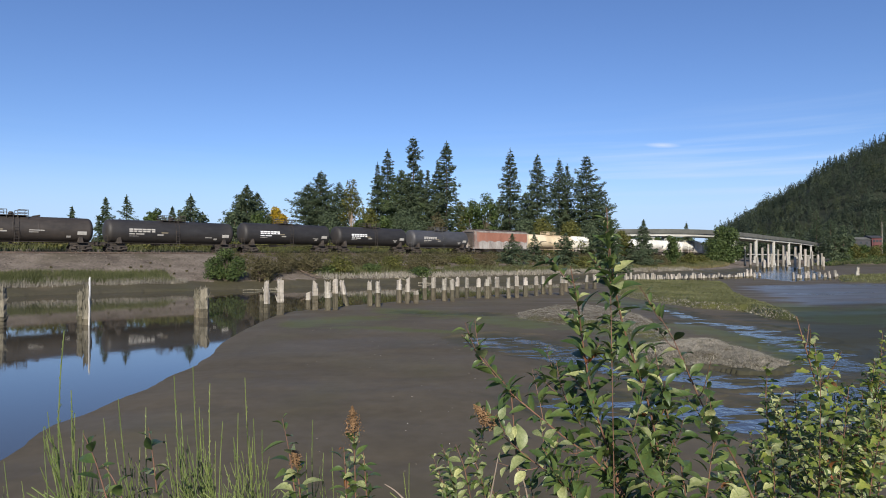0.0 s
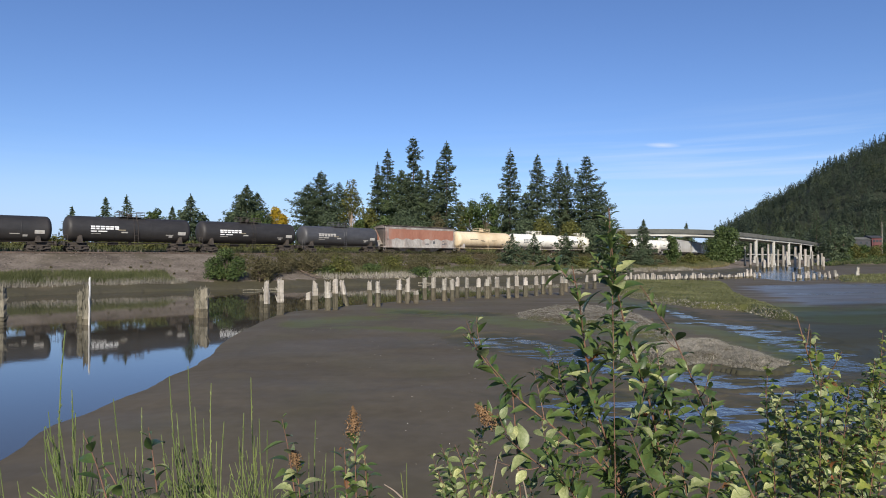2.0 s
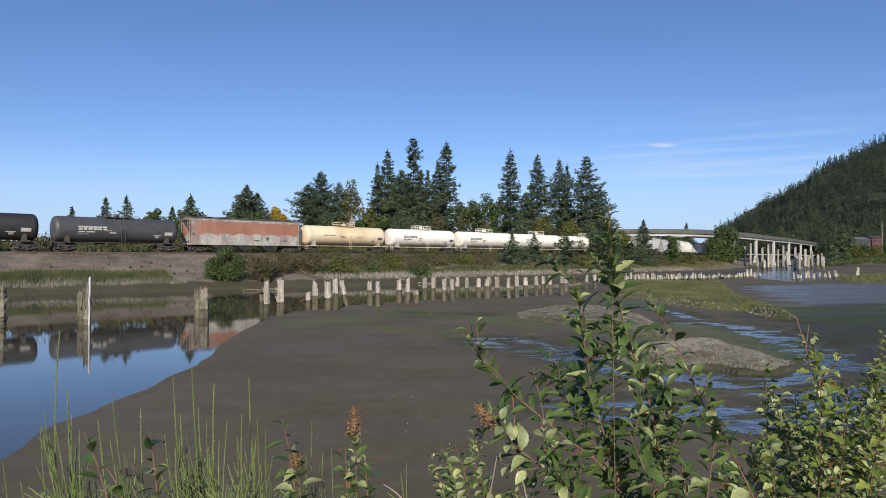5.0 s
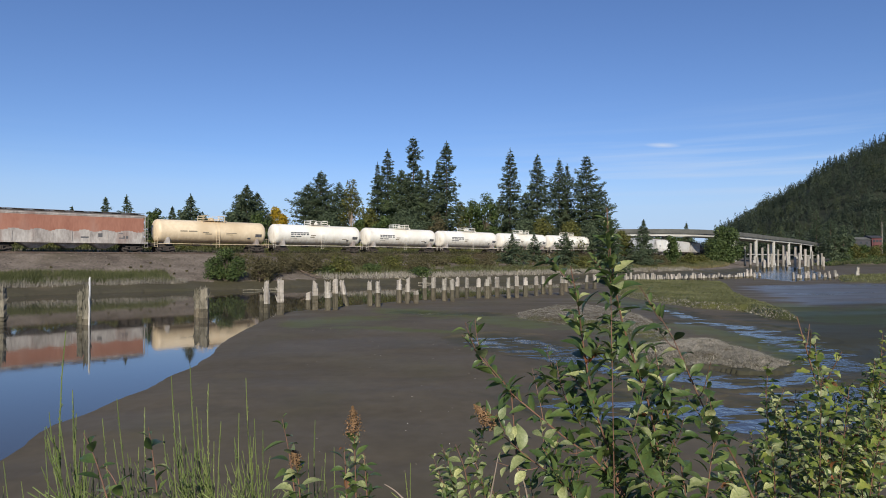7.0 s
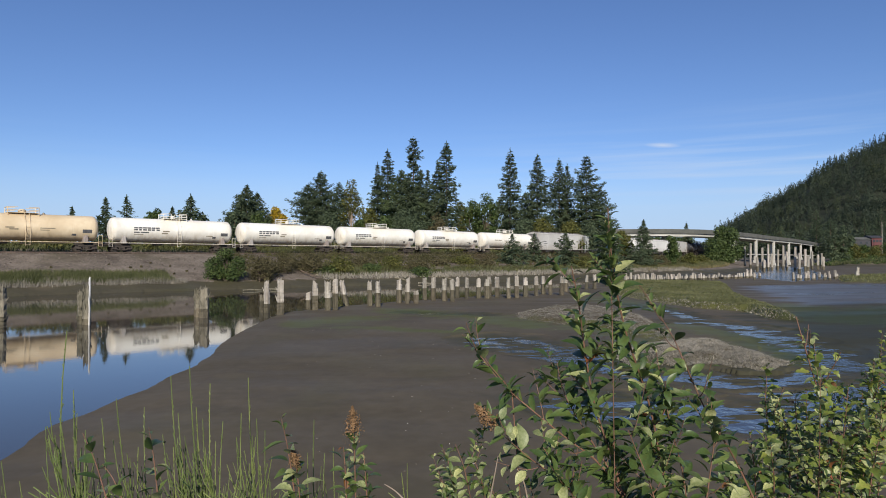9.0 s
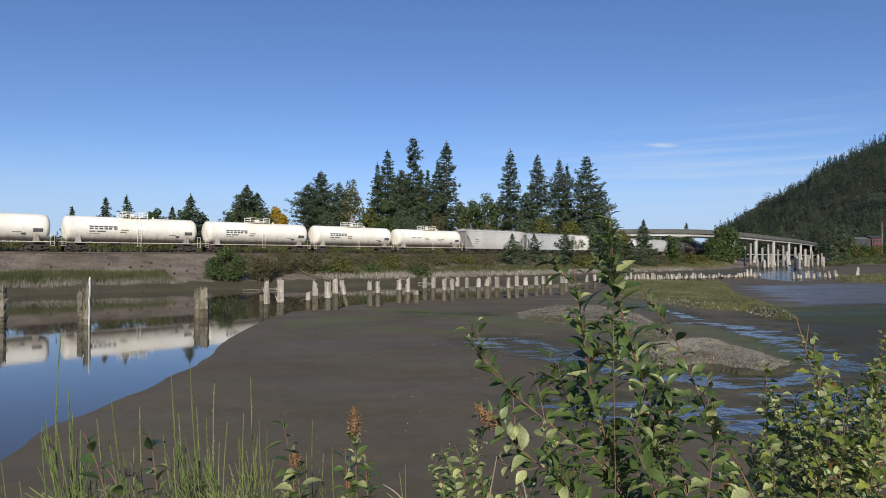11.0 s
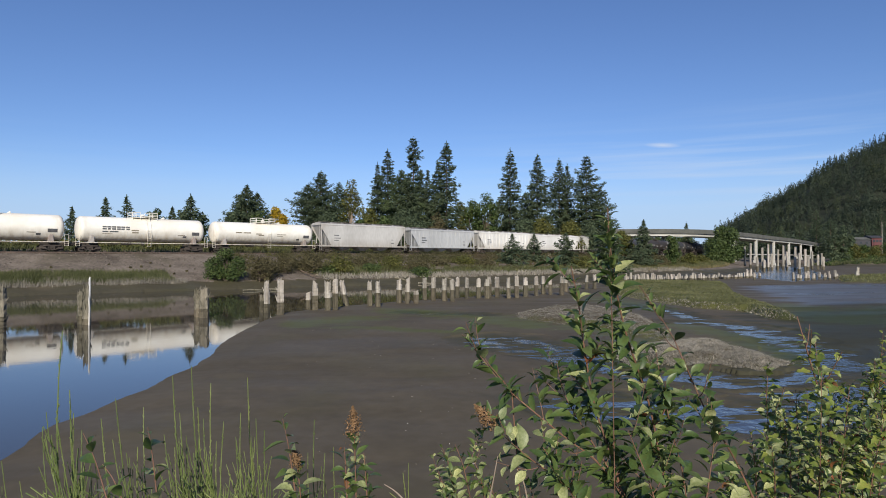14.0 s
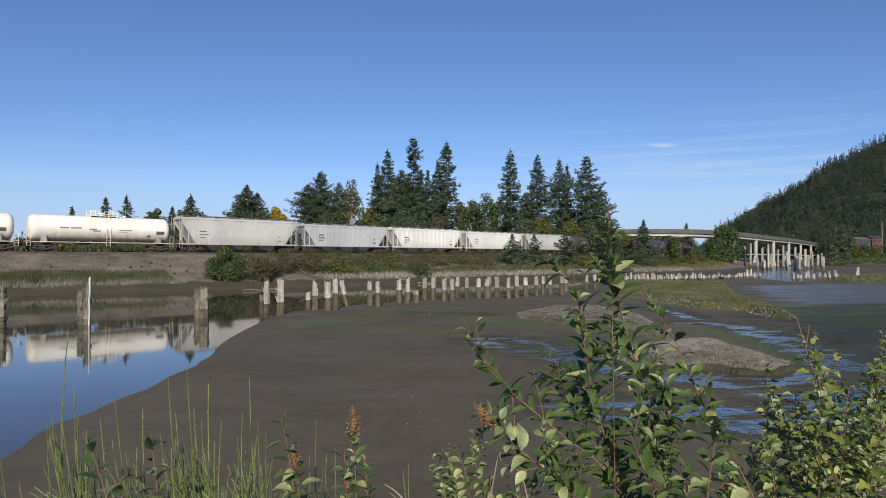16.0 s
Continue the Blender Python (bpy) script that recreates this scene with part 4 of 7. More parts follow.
    for sx in (-1, 1):
        bm = bmesh.new()
        pts = ((sx * (hl - 2.1), zb - 0.1), (sx * (hl - 0.25), zr - 0.25), (sx * (hl - 0.25), zr), (sx * (hl - 2.3), zr), )
        a = [bm.verts.new((x, -w + 0.14, z)) for x, z in pts]
        b = [bm.verts.new((x, w - 0.14, z)) for x, z in pts]
        bm.faces.new(a)
        bm.faces.new(b[::-1])
        for i in range(4):
            j = (i + 1) % 4
            bm.faces.new((a[i], a[j], b[j], b[i]))
        bmesh.ops.recalc_face_normals(bm, faces=bm.faces)
        part("end_slope", bm, RUST if lower else paint, car)
        bm = bmesh.new()
        for sy in (-1, 1):
            y = sy * (w - 0.06)
            rod(bm, (sx * (hl - 0.1), y, zb), (sx * (hl - 0.1), y, zr), 0.07, sides=6)
            rod(bm, (sx * (hl - 1.0), y, zb), (sx * (hl - 1.0), y, zb + 1.5), 0.07, sides=6)
            rod(bm, (sx * (hl - 2.0), y, zb + 0.1), (sx * (hl - 0.2), y, zr - 0.35), 0.06, sides=6)
            for xx in (sx * half, sx * (half - 0.42)):
                rod(bm, (xx, y, 0.6), (xx, y, tall - 0.15), 0.026, sides=5)
            for k in range(9):
                z = 0.65 + k * 0.43
                rod(bm, (sx * half, y, z), (sx * (half - 0.42), y, z), 0.02, sides=4)
        box(bm, *sorted((sx * (half - 0.9), sx * half)), -1.4, 1.4, zb - 0.1, zb - 0.02)
        part("end_frame", bm, lower or paint, car)
        bm = bmesh.new()
        box(bm, *sorted((sx * (half - 3.3), sx * half)), -0.35, 0.35, 0.85, 1.22, 0.03)
        rod(bm, (sx * (half - 0.7), -0.4, 1.5), (sx * (half - 0.7), 0.4, 1.5), 0.22, sides=10)
        part("draft_sill", bm, DARKIRON, car)
        bm = coupler_bm(half)
        if sx < 0:
            for vv in bm.verts:
                vv.co.x *= -1
            bmesh.ops.reverse_faces(bm, faces=bm.faces)
        part("coupler", bm, DARKIRON, car)
    trucks(car, half - 1.75)
    if square:
        # patched whitewash creeping up into the red, and vertical panel posts
        rng = random.Random(seed)
        rows = []
        for i in range(46):
            x = -hl + 0.35 + (2 * hl - 0.9) * i / 45
            rows.append((x, x + (2 * hl - 0.9) / 45 * 1.02, zb + 1.15, zb + 1.21 + 0.26 * abs(math.sin(x * 1.25)) ** 1.5 + 0.07 * rng.random()))
        mark_bars("worn_patch", H_DIRTY, car, rows, -w - 0.008, joined=True)
        mark_bars("worn_patch", H_DIRTY, car, [(-hl + 0.3, -hl + 0.95, zb + 1.2, zr - 0.06), (-hl + 0.9, hl - 0.4, zr - 0.15, zr - 0.07)], -w - 0.008)
        for i in range(9):
            bm = bmesh.new()
            x = -hl + 0.5 + (2 * hl - 1.0) * i / 8
            box(bm, x - 0.05, x + 0.05, -w - 0.06, -w, zb, zb + 1.17, 0.01)
            part("post", bm, H_DIRTY, car)
        mark_bars("dark_patch", MARK_DARK, car, [(3.0, 3.5, 1.9, 2.4), (1.0, 1.9, 1.75, 1.95), (6.0, 6.6, 1.75, 2.1)], -w - 0.014)
    y = -w - (0.106 if ribs else 0.006)
    mark_bars("number_mark", MARK_DARK, car, [(-hl + 2.6, -hl + 3.6, 2.95, 3.1), (-hl + 2.6, -hl + 3.9, 2.5, 2.62), (-hl + 2.6, -hl + 3.5, 2.1, 2.2)][:0 if square else 3], y)
    mark_bars("stencil", MARK_DARK, car, [(hl - 3.4, hl - 2.9, 2.4, 2.5), (hl - 3.4, hl - 2.8, 1.75, 1.9)], y)
    return car


SPEED = 11.7
TRAIN = []          # (car, place of its middle along the track at 8 s)


def build_train():
    dk, mw = True, MARK_WHITE
    plan = [
        (-105.1, -86.2, lambda n: tank_car(n, T_BROWN, "sooty brown-black tank car with a top walkway", "rails", dk, None, r=1.55, top=4.30, seed=1)),
        (-86.2, -67.4, lambda n: tank_car(n, T_BLACK, "sooty black tank car with faded markings", "rails", dk, MARK_GREY, r=1.58, top=4.36, seed=2)),
        (-67.4, -50.4, lambda n: tank_car(n, T_BLACK, "black tank car with white company marks", "rails", dk, mw, seed=3)),
        (-50.4, -33.6, lambda n: tank_car(n, T_BLACK, "black tank car with small white marks", "rails", dk, mw, seed=4)),
        (-33.6, -17.0, lambda n: tank_car(n, T_GREY, "dark grey tank car with faint pale marks", "rails", dk, MARK_GREY, top=4.52, seed=5, trim=T_GREY)),
        (-17.0, 2.1, lambda n: hopper_car(n, H_RED, "faded red hopper car with dirty white lower sides", False, H_DIRTY, RUST, 6, tall=5.12, square=True)),
        (2.1, 19.9, lambda n: tank_car(n, T_CREAM, "cream tank car with a central ladder", "dome", False, None, seed=7)),
    ]
    w = [19.9, 37.9, 56.0, 74.1, 91.7, 109.7]
    for i in range(5):
        word = MARK_DARK if i < 4 else None
        dome = "dome" if i == 2 else "rails"
        plan.append((w[i], w[i + 1], lambda n, i=i, word=word, dome=dome: tank_car(n, T_WHITE, "white tank car with dark marks and walkway" if word else "white tank car with small marks and walkway", dome, False, word, seed=10 + i)))
    plan += [
        (109.7, 129.4, lambda n: hopper_car(n, H_GREY, "smooth-sided pale grey hopper car", False, seed=20, tall=5.18)),
        (129.4, 148.0, lambda n: hopper_car(n, H_BLUEGREY, "ribbed blue-grey hopper car", True, seed=21, tall=4.88)),
        (148.0, 167.1, lambda n: hopper_car(n, H_WHITE, "ribbed white hopper car", True, seed=22, tall=4.88)),
        (167.1, 186.4, lambda n: hopper_car(n, H_WHITE, "smooth-sided white hopper car", False, seed=23)),
        (186.4, 204.8, lambda n: hopper_car(n, H_GREY, "plain pale grey hopper car", False, seed=24)),
    ]
    for k, paint in enumerate((T_GREY, T_BROWN, T_GREY, T_BLACK, T_BROWN)):
        a = 204.8 + 18.2 * k
        plan.append((a, a + 18.2, lambda n, paint=paint, k=k: tank_car(n, paint, "dark tank car at the train's rear", "rails", dk, None, seed=30 + k)))
    for a, b, make in plan:
        TRAIN.append((make(b - a), (a + b) / 2))


build_train()


def motions():
    for car, s0 in TRAIN:
        rows = []
        for i in range(33):
            t = i * 0.5
            q = (t - 8.0) / 8.0                     # the train slows a little
            s = s0 - (93.77 * q - 0.62 * q ** 2 - 0.58 * q ** 3)
            ax, ay, _ = track(s - 6.0)
            bx, by, _ = track(s + 6.0)
            rows.append((t, pose((ax + bx) / 2, (ay + by) / 2, RAIL_Z, 0, 0, math.degrees(math.atan2(by - ay, bx - ax)))))
        walk(car, rows)
    step = 1.25                                     # radians of wheel turn from row to row
    count = int(SPEED * 16.0 / 0.455 / step) + 1
    for w in WHEELS:
        x, y, z = w.location
        rows = [(16.0 * i / count, pose(x, y, z, 0, -math.degrees(SPEED * 16.0 / 0.455 * i / count), 0)) for i in range(count + 1)]
        walk(w, rows)
    for clump, o, k, amp in SWAY:
        rows = [(t, pose(o.x, o.y, o.z, 0, amp * (0.35 * math.sin(0.9 * t + k * 1.3) + 0.25 * math.sin(2.1 * t + k)), 0)) for t in [0.5 * i for i in range(33)]]
        walk(clump, rows)


# ---- the viaduct ----
HD = 9.6
DECK = [(-60, 262), (-20, 240), (25, 222), (62, 215), (81.5, 215.5), (95, 225), (115, 246), (147, 286), (191, 341), (277, 459), (345, 556), (420, 660)]


def spline(pts, step):
    pts = [np.array(p, float) for p in pts]
    dense = []
    for i in range(len(pts) - 1):
        p0, p1, p2, p3 = pts[max(0, i - 1)], pts[i], pts[i + 1], pts[min(len(pts) - 1, i + 2)]
        for k in range(20):
            t = k / 20
            dense.append(0.5 * ((2 * p1) + (p2 - p0) * t + (2 * p0 - 5 * p1 + 4 * p2 - p3) * t * t + (3 * p1 - p0 - 3 * p2 + p3) * t ** 3))
    dense.append(pts[-1])
    dense = np.array(dense)
    ln = np.concatenate([[0], np.cumsum(np.hypot(*np.diff(dense, axis=0).T))])
    s = np.arange(0, ln[-1], step)
    x, y = np.interp(s, ln, dense[:, 0]), np.interp(s, ln, dense[:, 1])
    return np.stack([x, y], -1), s


def build_viaduct():
    path, s = spline(DECK, 2.0)
    tan = np.gradient(path, axis=0)
    tan /= np.hypot(tan[:, 0], tan[:, 1])[:, None]
    nor = np.stack([tan[:, 1], -tan[:, 0]], -1)
    top = EYE[2] + HD
    via = thing("viaduct", 0, 0, 0, 0, "curved concrete road viaduct on slender columns", "bridge", kind="structure")
    near_s = s[int(np.argmin(np.hypot(path[:, 0] - 81.5, path[:, 1] - 215.5)))]
    bents = [near_s + b for b in (-145, -110, -75, -38, -3, 33, 64, 101, 134, 172, 220, 265, 308, 355, 400)]

    def sweep(name, prof, material, label=""):
        v, f = [], []
        n = len(prof)
        for i in range(len(path)):
            for off, z in prof:
                zz = z(s[i]) if callable(z) else z
                v.append((*(path[i] + nor[i] * off), zz))
        for i in range(len(path) - 1):
            for j in range(n):
                k = (j + 1) % n
                f.append((i * n + k, i * n + j, (i + 1) * n + j, (i + 1) * n + k))
        f += [tuple(range(n)), tuple((len(path) - 1) * n + i for i in reversed(range(n)))]
        part(name, mesh_of(name, v, f, material), None, via, label)

    def belly(q):
        d = min(abs(q - b) for b in bents)
        return top - 2.35 - 0.3 * max(0.0, 1 - d / 4.0) ** 2

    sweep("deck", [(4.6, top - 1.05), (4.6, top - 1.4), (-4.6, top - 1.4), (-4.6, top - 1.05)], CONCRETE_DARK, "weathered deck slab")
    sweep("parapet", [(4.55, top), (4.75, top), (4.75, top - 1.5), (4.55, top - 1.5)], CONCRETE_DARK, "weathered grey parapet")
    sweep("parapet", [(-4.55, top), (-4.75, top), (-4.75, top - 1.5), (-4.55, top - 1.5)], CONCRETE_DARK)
    sweep("girder", [(3.7, top - 1.41), (4.2, top - 1.41), (4.2, belly), (3.7, belly)], CONCRETE, "pale concrete girder")
    sweep("girder", [(-3.7, top - 1.41), (-4.2, top - 1.41), (-4.2, belly), (-3.7, belly)], CONCRETE)
    for q in bents:
        i = int(np.argmin(abs(s - q)))
        for side in (3.95, -3.95):
            x, y = path[i] + nor[i] * side
            d = min(np.hypot(np.array(TRACK_PTS)[:, 0] - x, np.array(TRACK_PTS)[:, 1] - y))
            if d < 3.4:
                continue
            g = min(gz(x, y), 8.0)
            bm = bmesh.new()
            box(bm, -0.5, 0.5, -0.5, 0.5, g - 0.6, belly(q) + 0.1, 0.08)
            box(bm, -0.8, 0.8, -0.8, 0.8, g - 0.6, g + 1.2, 0.08)
            c = part("column", bm, CONCRETE, via)
            c.matrix_basis = pose(x, y, 0, 0, 0, math.degrees(math.atan2(tan[i, 1], tan[i, 0])))
    # tie beam between the columns over the water
    bm = bmesh.new()
    j0 = int(np.argmin(abs(path[:, 0] - 118) + abs(path[:, 1] - 250)))
    for i in range(j0, len(path) - 2, 2):
        a, b = path[i] + nor[i] * 3.95, path[i + 2] + nor[i + 2] * 3.95
        rod(bm, (*a, 5.0), (*b, 5.0), 0.22, sides=6)
    part("tie_beam", bm, CONCRETE, via)


build_viaduct()

# ---- trees ----
def needle_quads(rng, c, d, size):
    """Small flat sprays about the points c, stretched along the directions d."""
    d = d + rng.normal(0, 0.22, d.shape)
    d /= np.linalg.norm(d, axis=1)[:, None] + 1e-9
    r = rng.normal(0, 1, d.shape) * np.array((1, 1, 0.45))
    w = np.cross(d, np.cross(r, d))
    w /= np.linalg.norm(w, axis=1)[:, None] + 1e-9
    ln = (size * rng.uniform(0.6, 1.4, len(c)))[:, None]
    wd = (size * rng.uniform(0.26, 0.52, len(c)))[:, None]
    a = c - d * ln * 0.35 - w * wd * 0.5
    b = c - d * ln * 0.35 + w * wd * 0.5
    e = c + d * ln * 0.75 + w * wd * 0.28
    f = c + d * ln * 0.75 - w * wd * 0.28
    return np.stack([a, b, e, f], 1)


def trunk_bm(h, r, lean=(0, 0), sides=8):
    bm = bmesh.new()
    pts = [Vector((lean[0] * t * t, lean[1] * t * t, h * t)) for t in (0, 0.03, 0.2, 0.45, 0.7, 0.97)]
    rad = [r * 1.35, r, r * 0.85, r * 0.6, r * 0.35, r * 0.06]
    rings = []
    for p, q in zip(pts, rad):
        rings.append([bm.verts.new(p + Vector((q * math.cos(6.283 * i / sides), q * math.sin(6.283 * i / sides), 0))) for i in range(sides)])
    for a, b in zip(rings, rings[1:]):
        for i in range(sides):
            bm.faces.new((a[i], a[(i + 1) % sides], b[(i + 1) % sides], b[i]))
    bm.faces.new(rings[-1])
    return bm


def conifer(x, y, ztop, width, label, seed, bare=0.08, gaps=0.12, droop=0.25, dens=1.0, mat=None, peak=0.88, zb=None):
    """A fir or spruce whose tip stands at ztop: tapered trunk, whorls of drooping limbs, flat sprays along each limb."""
    rng = np.random.RandomState(seed)
    z0 = gz(x, y) if zb is None else zb
    h = ztop - z0
    tree = thing("conifer_tree", x, y, z0, 0, label, "tree", "conifers by the railway")
    bm = trunk_bm(h, 0.011 * h + 0.03)
    cs, ds, ss = [], [], []
    step = min(1.0, max(0.36, 0.031 * h))
    fine = 0.34 + 0.010 * h
    lobes = rng.uniform(0.66, 1.25, 10)
    z, tier = bare * h, 1.0
    while z < h * 0.985:
        t = z / h
        f = (1 - t) / (1 - bare)
        env = f ** peak * (0.72 + 0.28 * min(1.0, (1 - f) / 0.16 + 0.15))
        env *= min(1.0, f / 0.34) ** 0.4
        tier = 0.5 * tier + 0.5 * rng.uniform(0.45, 1.5)
        count = rng.randint(6, 10)
        turn = rng.uniform(0, 6.283)
        for b in range(count):
            if rng.rand() < gaps:
                continue
            az = turn + 6.283 * b / count + rng.normal(0, 0.35)
            ln = 1.26 * width * env * tier * rng.uniform(0.6, 1.12) * lobes[int(az / 6.283 * 10) % 10] + 0.010 * h
            rise = (0.55 * (t - 0.62) if t > 0.62 else 0.25 * (t - 0.62)) - droop * rng.uniform(0.3, 1.1) * (1.1 - t)
            m = int(max(6, ln / 0.08 * dens))
            u = rng.uniform(0.06, 1.0, m) ** 0.75
            out, side = np.array((math.cos(az), math.sin(az), 0)), np.array((-math.sin(az), math.cos(az), 0))
            fan = (0.05 + 0.24 * (1.08 - u)) * ln
            lat = rng.uniform(-1, 1, m) * fan
            pos = out[None] * (u * ln)[:, None] + side[None] * lat[:, None]
            pos[:, 2] = z + rise * ln * u + 0.16 * ln * u ** 3 - 0.10 * np.abs(lat) + rng.normal(0, 0.07 + 0.025 * ln, m) - 0.35 * fine * rng.rand(m)
            cs.append(pos)
            ds.append(np.tile(out * 0.9 + np.array((0, 0, rise * 0.7 - 0.38)), (m, 1)) + side[None] * (np.sign(lat) * rng.uniform(0.2, 0.9, m))[:, None])
            ss.append(np.full(m, 0.75 + 0.35 * (1 - t)))
            if h > 12 and b % 3 == 0:
                rod(bm, (0, 0, z), (out[0] * ln * 0.8, out[1] * ln * 0.8, z + rise * ln * 0.8), 0.02 + 0.0018 * h, 0.01, sides=4)
        z += step * rng.uniform(0.75, 1.2) * (0.6 + 0.4 * f)
    tip = rng.uniform(0.93, 1.0, 14) * h
    cs.append(np.stack([rng.normal(0, 0.05, 14), rng.normal(0, 0.05, 14), tip], 1))
    ds.append(np.tile(np.array((0, 0, 1.0)), (14, 1)))
    ss.append(np.full(14, 0.7))
    c, d = np.concatenate(cs), np.concatenate(ds)
    part("crown", quad_soup("crown", needle_quads(rng, c, d, fine * np.concatenate(ss)), mat or CONIFER), None, tree)
    part("trunk", bm, BARK, tree)
    return tree


def leafy_quads(rng, lobes, count, size):
    """Leaf clumps near the surface of overlapping lobes (x, y, z, radius)."""
    lobes = np.asarray(lobes, float)
    wts = lobes[:, 3] ** 2
    pick = rng.choice(len(lobes), count, p=wts / wts.sum())
    dirs = rng.normal(0, 1, (count, 3))
    dirs /= np.linalg.norm(dirs, axis=1)[:, None]
    rad = lobes[pick, 3] * np.clip(rng.normal(0.86, 0.2, count), 0.2, 1.25)
    c = lobes[pick, :3] + dirs * rad[:, None] * np.array((1, 1, 0.9))
    n = dirs + rng.normal(0, 0.7, dirs.shape) + np.array((0, 0, 0.4))
    a = np.cross(n, rng.normal(0, 1, n.shape))
    a /= np.linalg.norm(a, axis=1)[:, None] + 1e-9
    b = np.cross(n, a)
    b /= np.linalg.norm(b, axis=1)[:, None] + 1e-9
    s = size * rng.uniform(0.5, 1.3, count)[:, None]
    return np.stack([c - a * s * 0.6, c - b * s * 0.32, c + a * s * 0.6, c + b * s * 0.32], 1)


def broadleaf(name, x, y, ztop, width, label, seed, mat, leaf=0.3, count=2600, low=0.15, group="", bare_limbs=False, zb=None, category="tree"):
    """A broad-leaved tree or bush with several limbs and lobes of leaves."""
    rng = np.random.RandomState(seed)
    z0 = gz(x, y) if zb is None else zb
    h = ztop - z0
    tree = thing(name, x, y, z0, 0, label, category, group)
    bm = bmesh.new()
    lobes = []
    n = 20
    for i in range(n):
        az, t = rng.uniform(0, 6.283), low + (0.86 - low) * (i + 0.5) / n
        rr = width * (math.sin(math.pi * min(1, 0.18 + t * 0.86)) ** 0.7) * rng.uniform(0.25, 0.75)
        lr = (0.30 + 0.2 * rng.rand()) * width * (1.05 - 0.4 * t)
        p = (rr * math.cos(az), rr * math.sin(az), t * h)
        lobes.append((*p, lr))
        rod(bm, (0, 0, max(0.02, t * h * 0.35)), p, 0.012 * h * 0.5 + 0.015, 0.012, sides=5)
    lobes.append((0, 0, h - 0.28 * width, 0.27 * width))
    rod(bm, (0, 0, -0.1), (0, 0, h * 0.8), 0.014 * h + 0.02, 0.02, sides=7)
    part("trunk", bm, PALE_TWIG if bare_limbs else BARK, tree)
    part("crown", quad_soup("crown", leafy_quads(rng, lobes, int(count * (1.7 if leaf > 0.3 else 1.15)), leaf), mat), None, tree)
    return tree


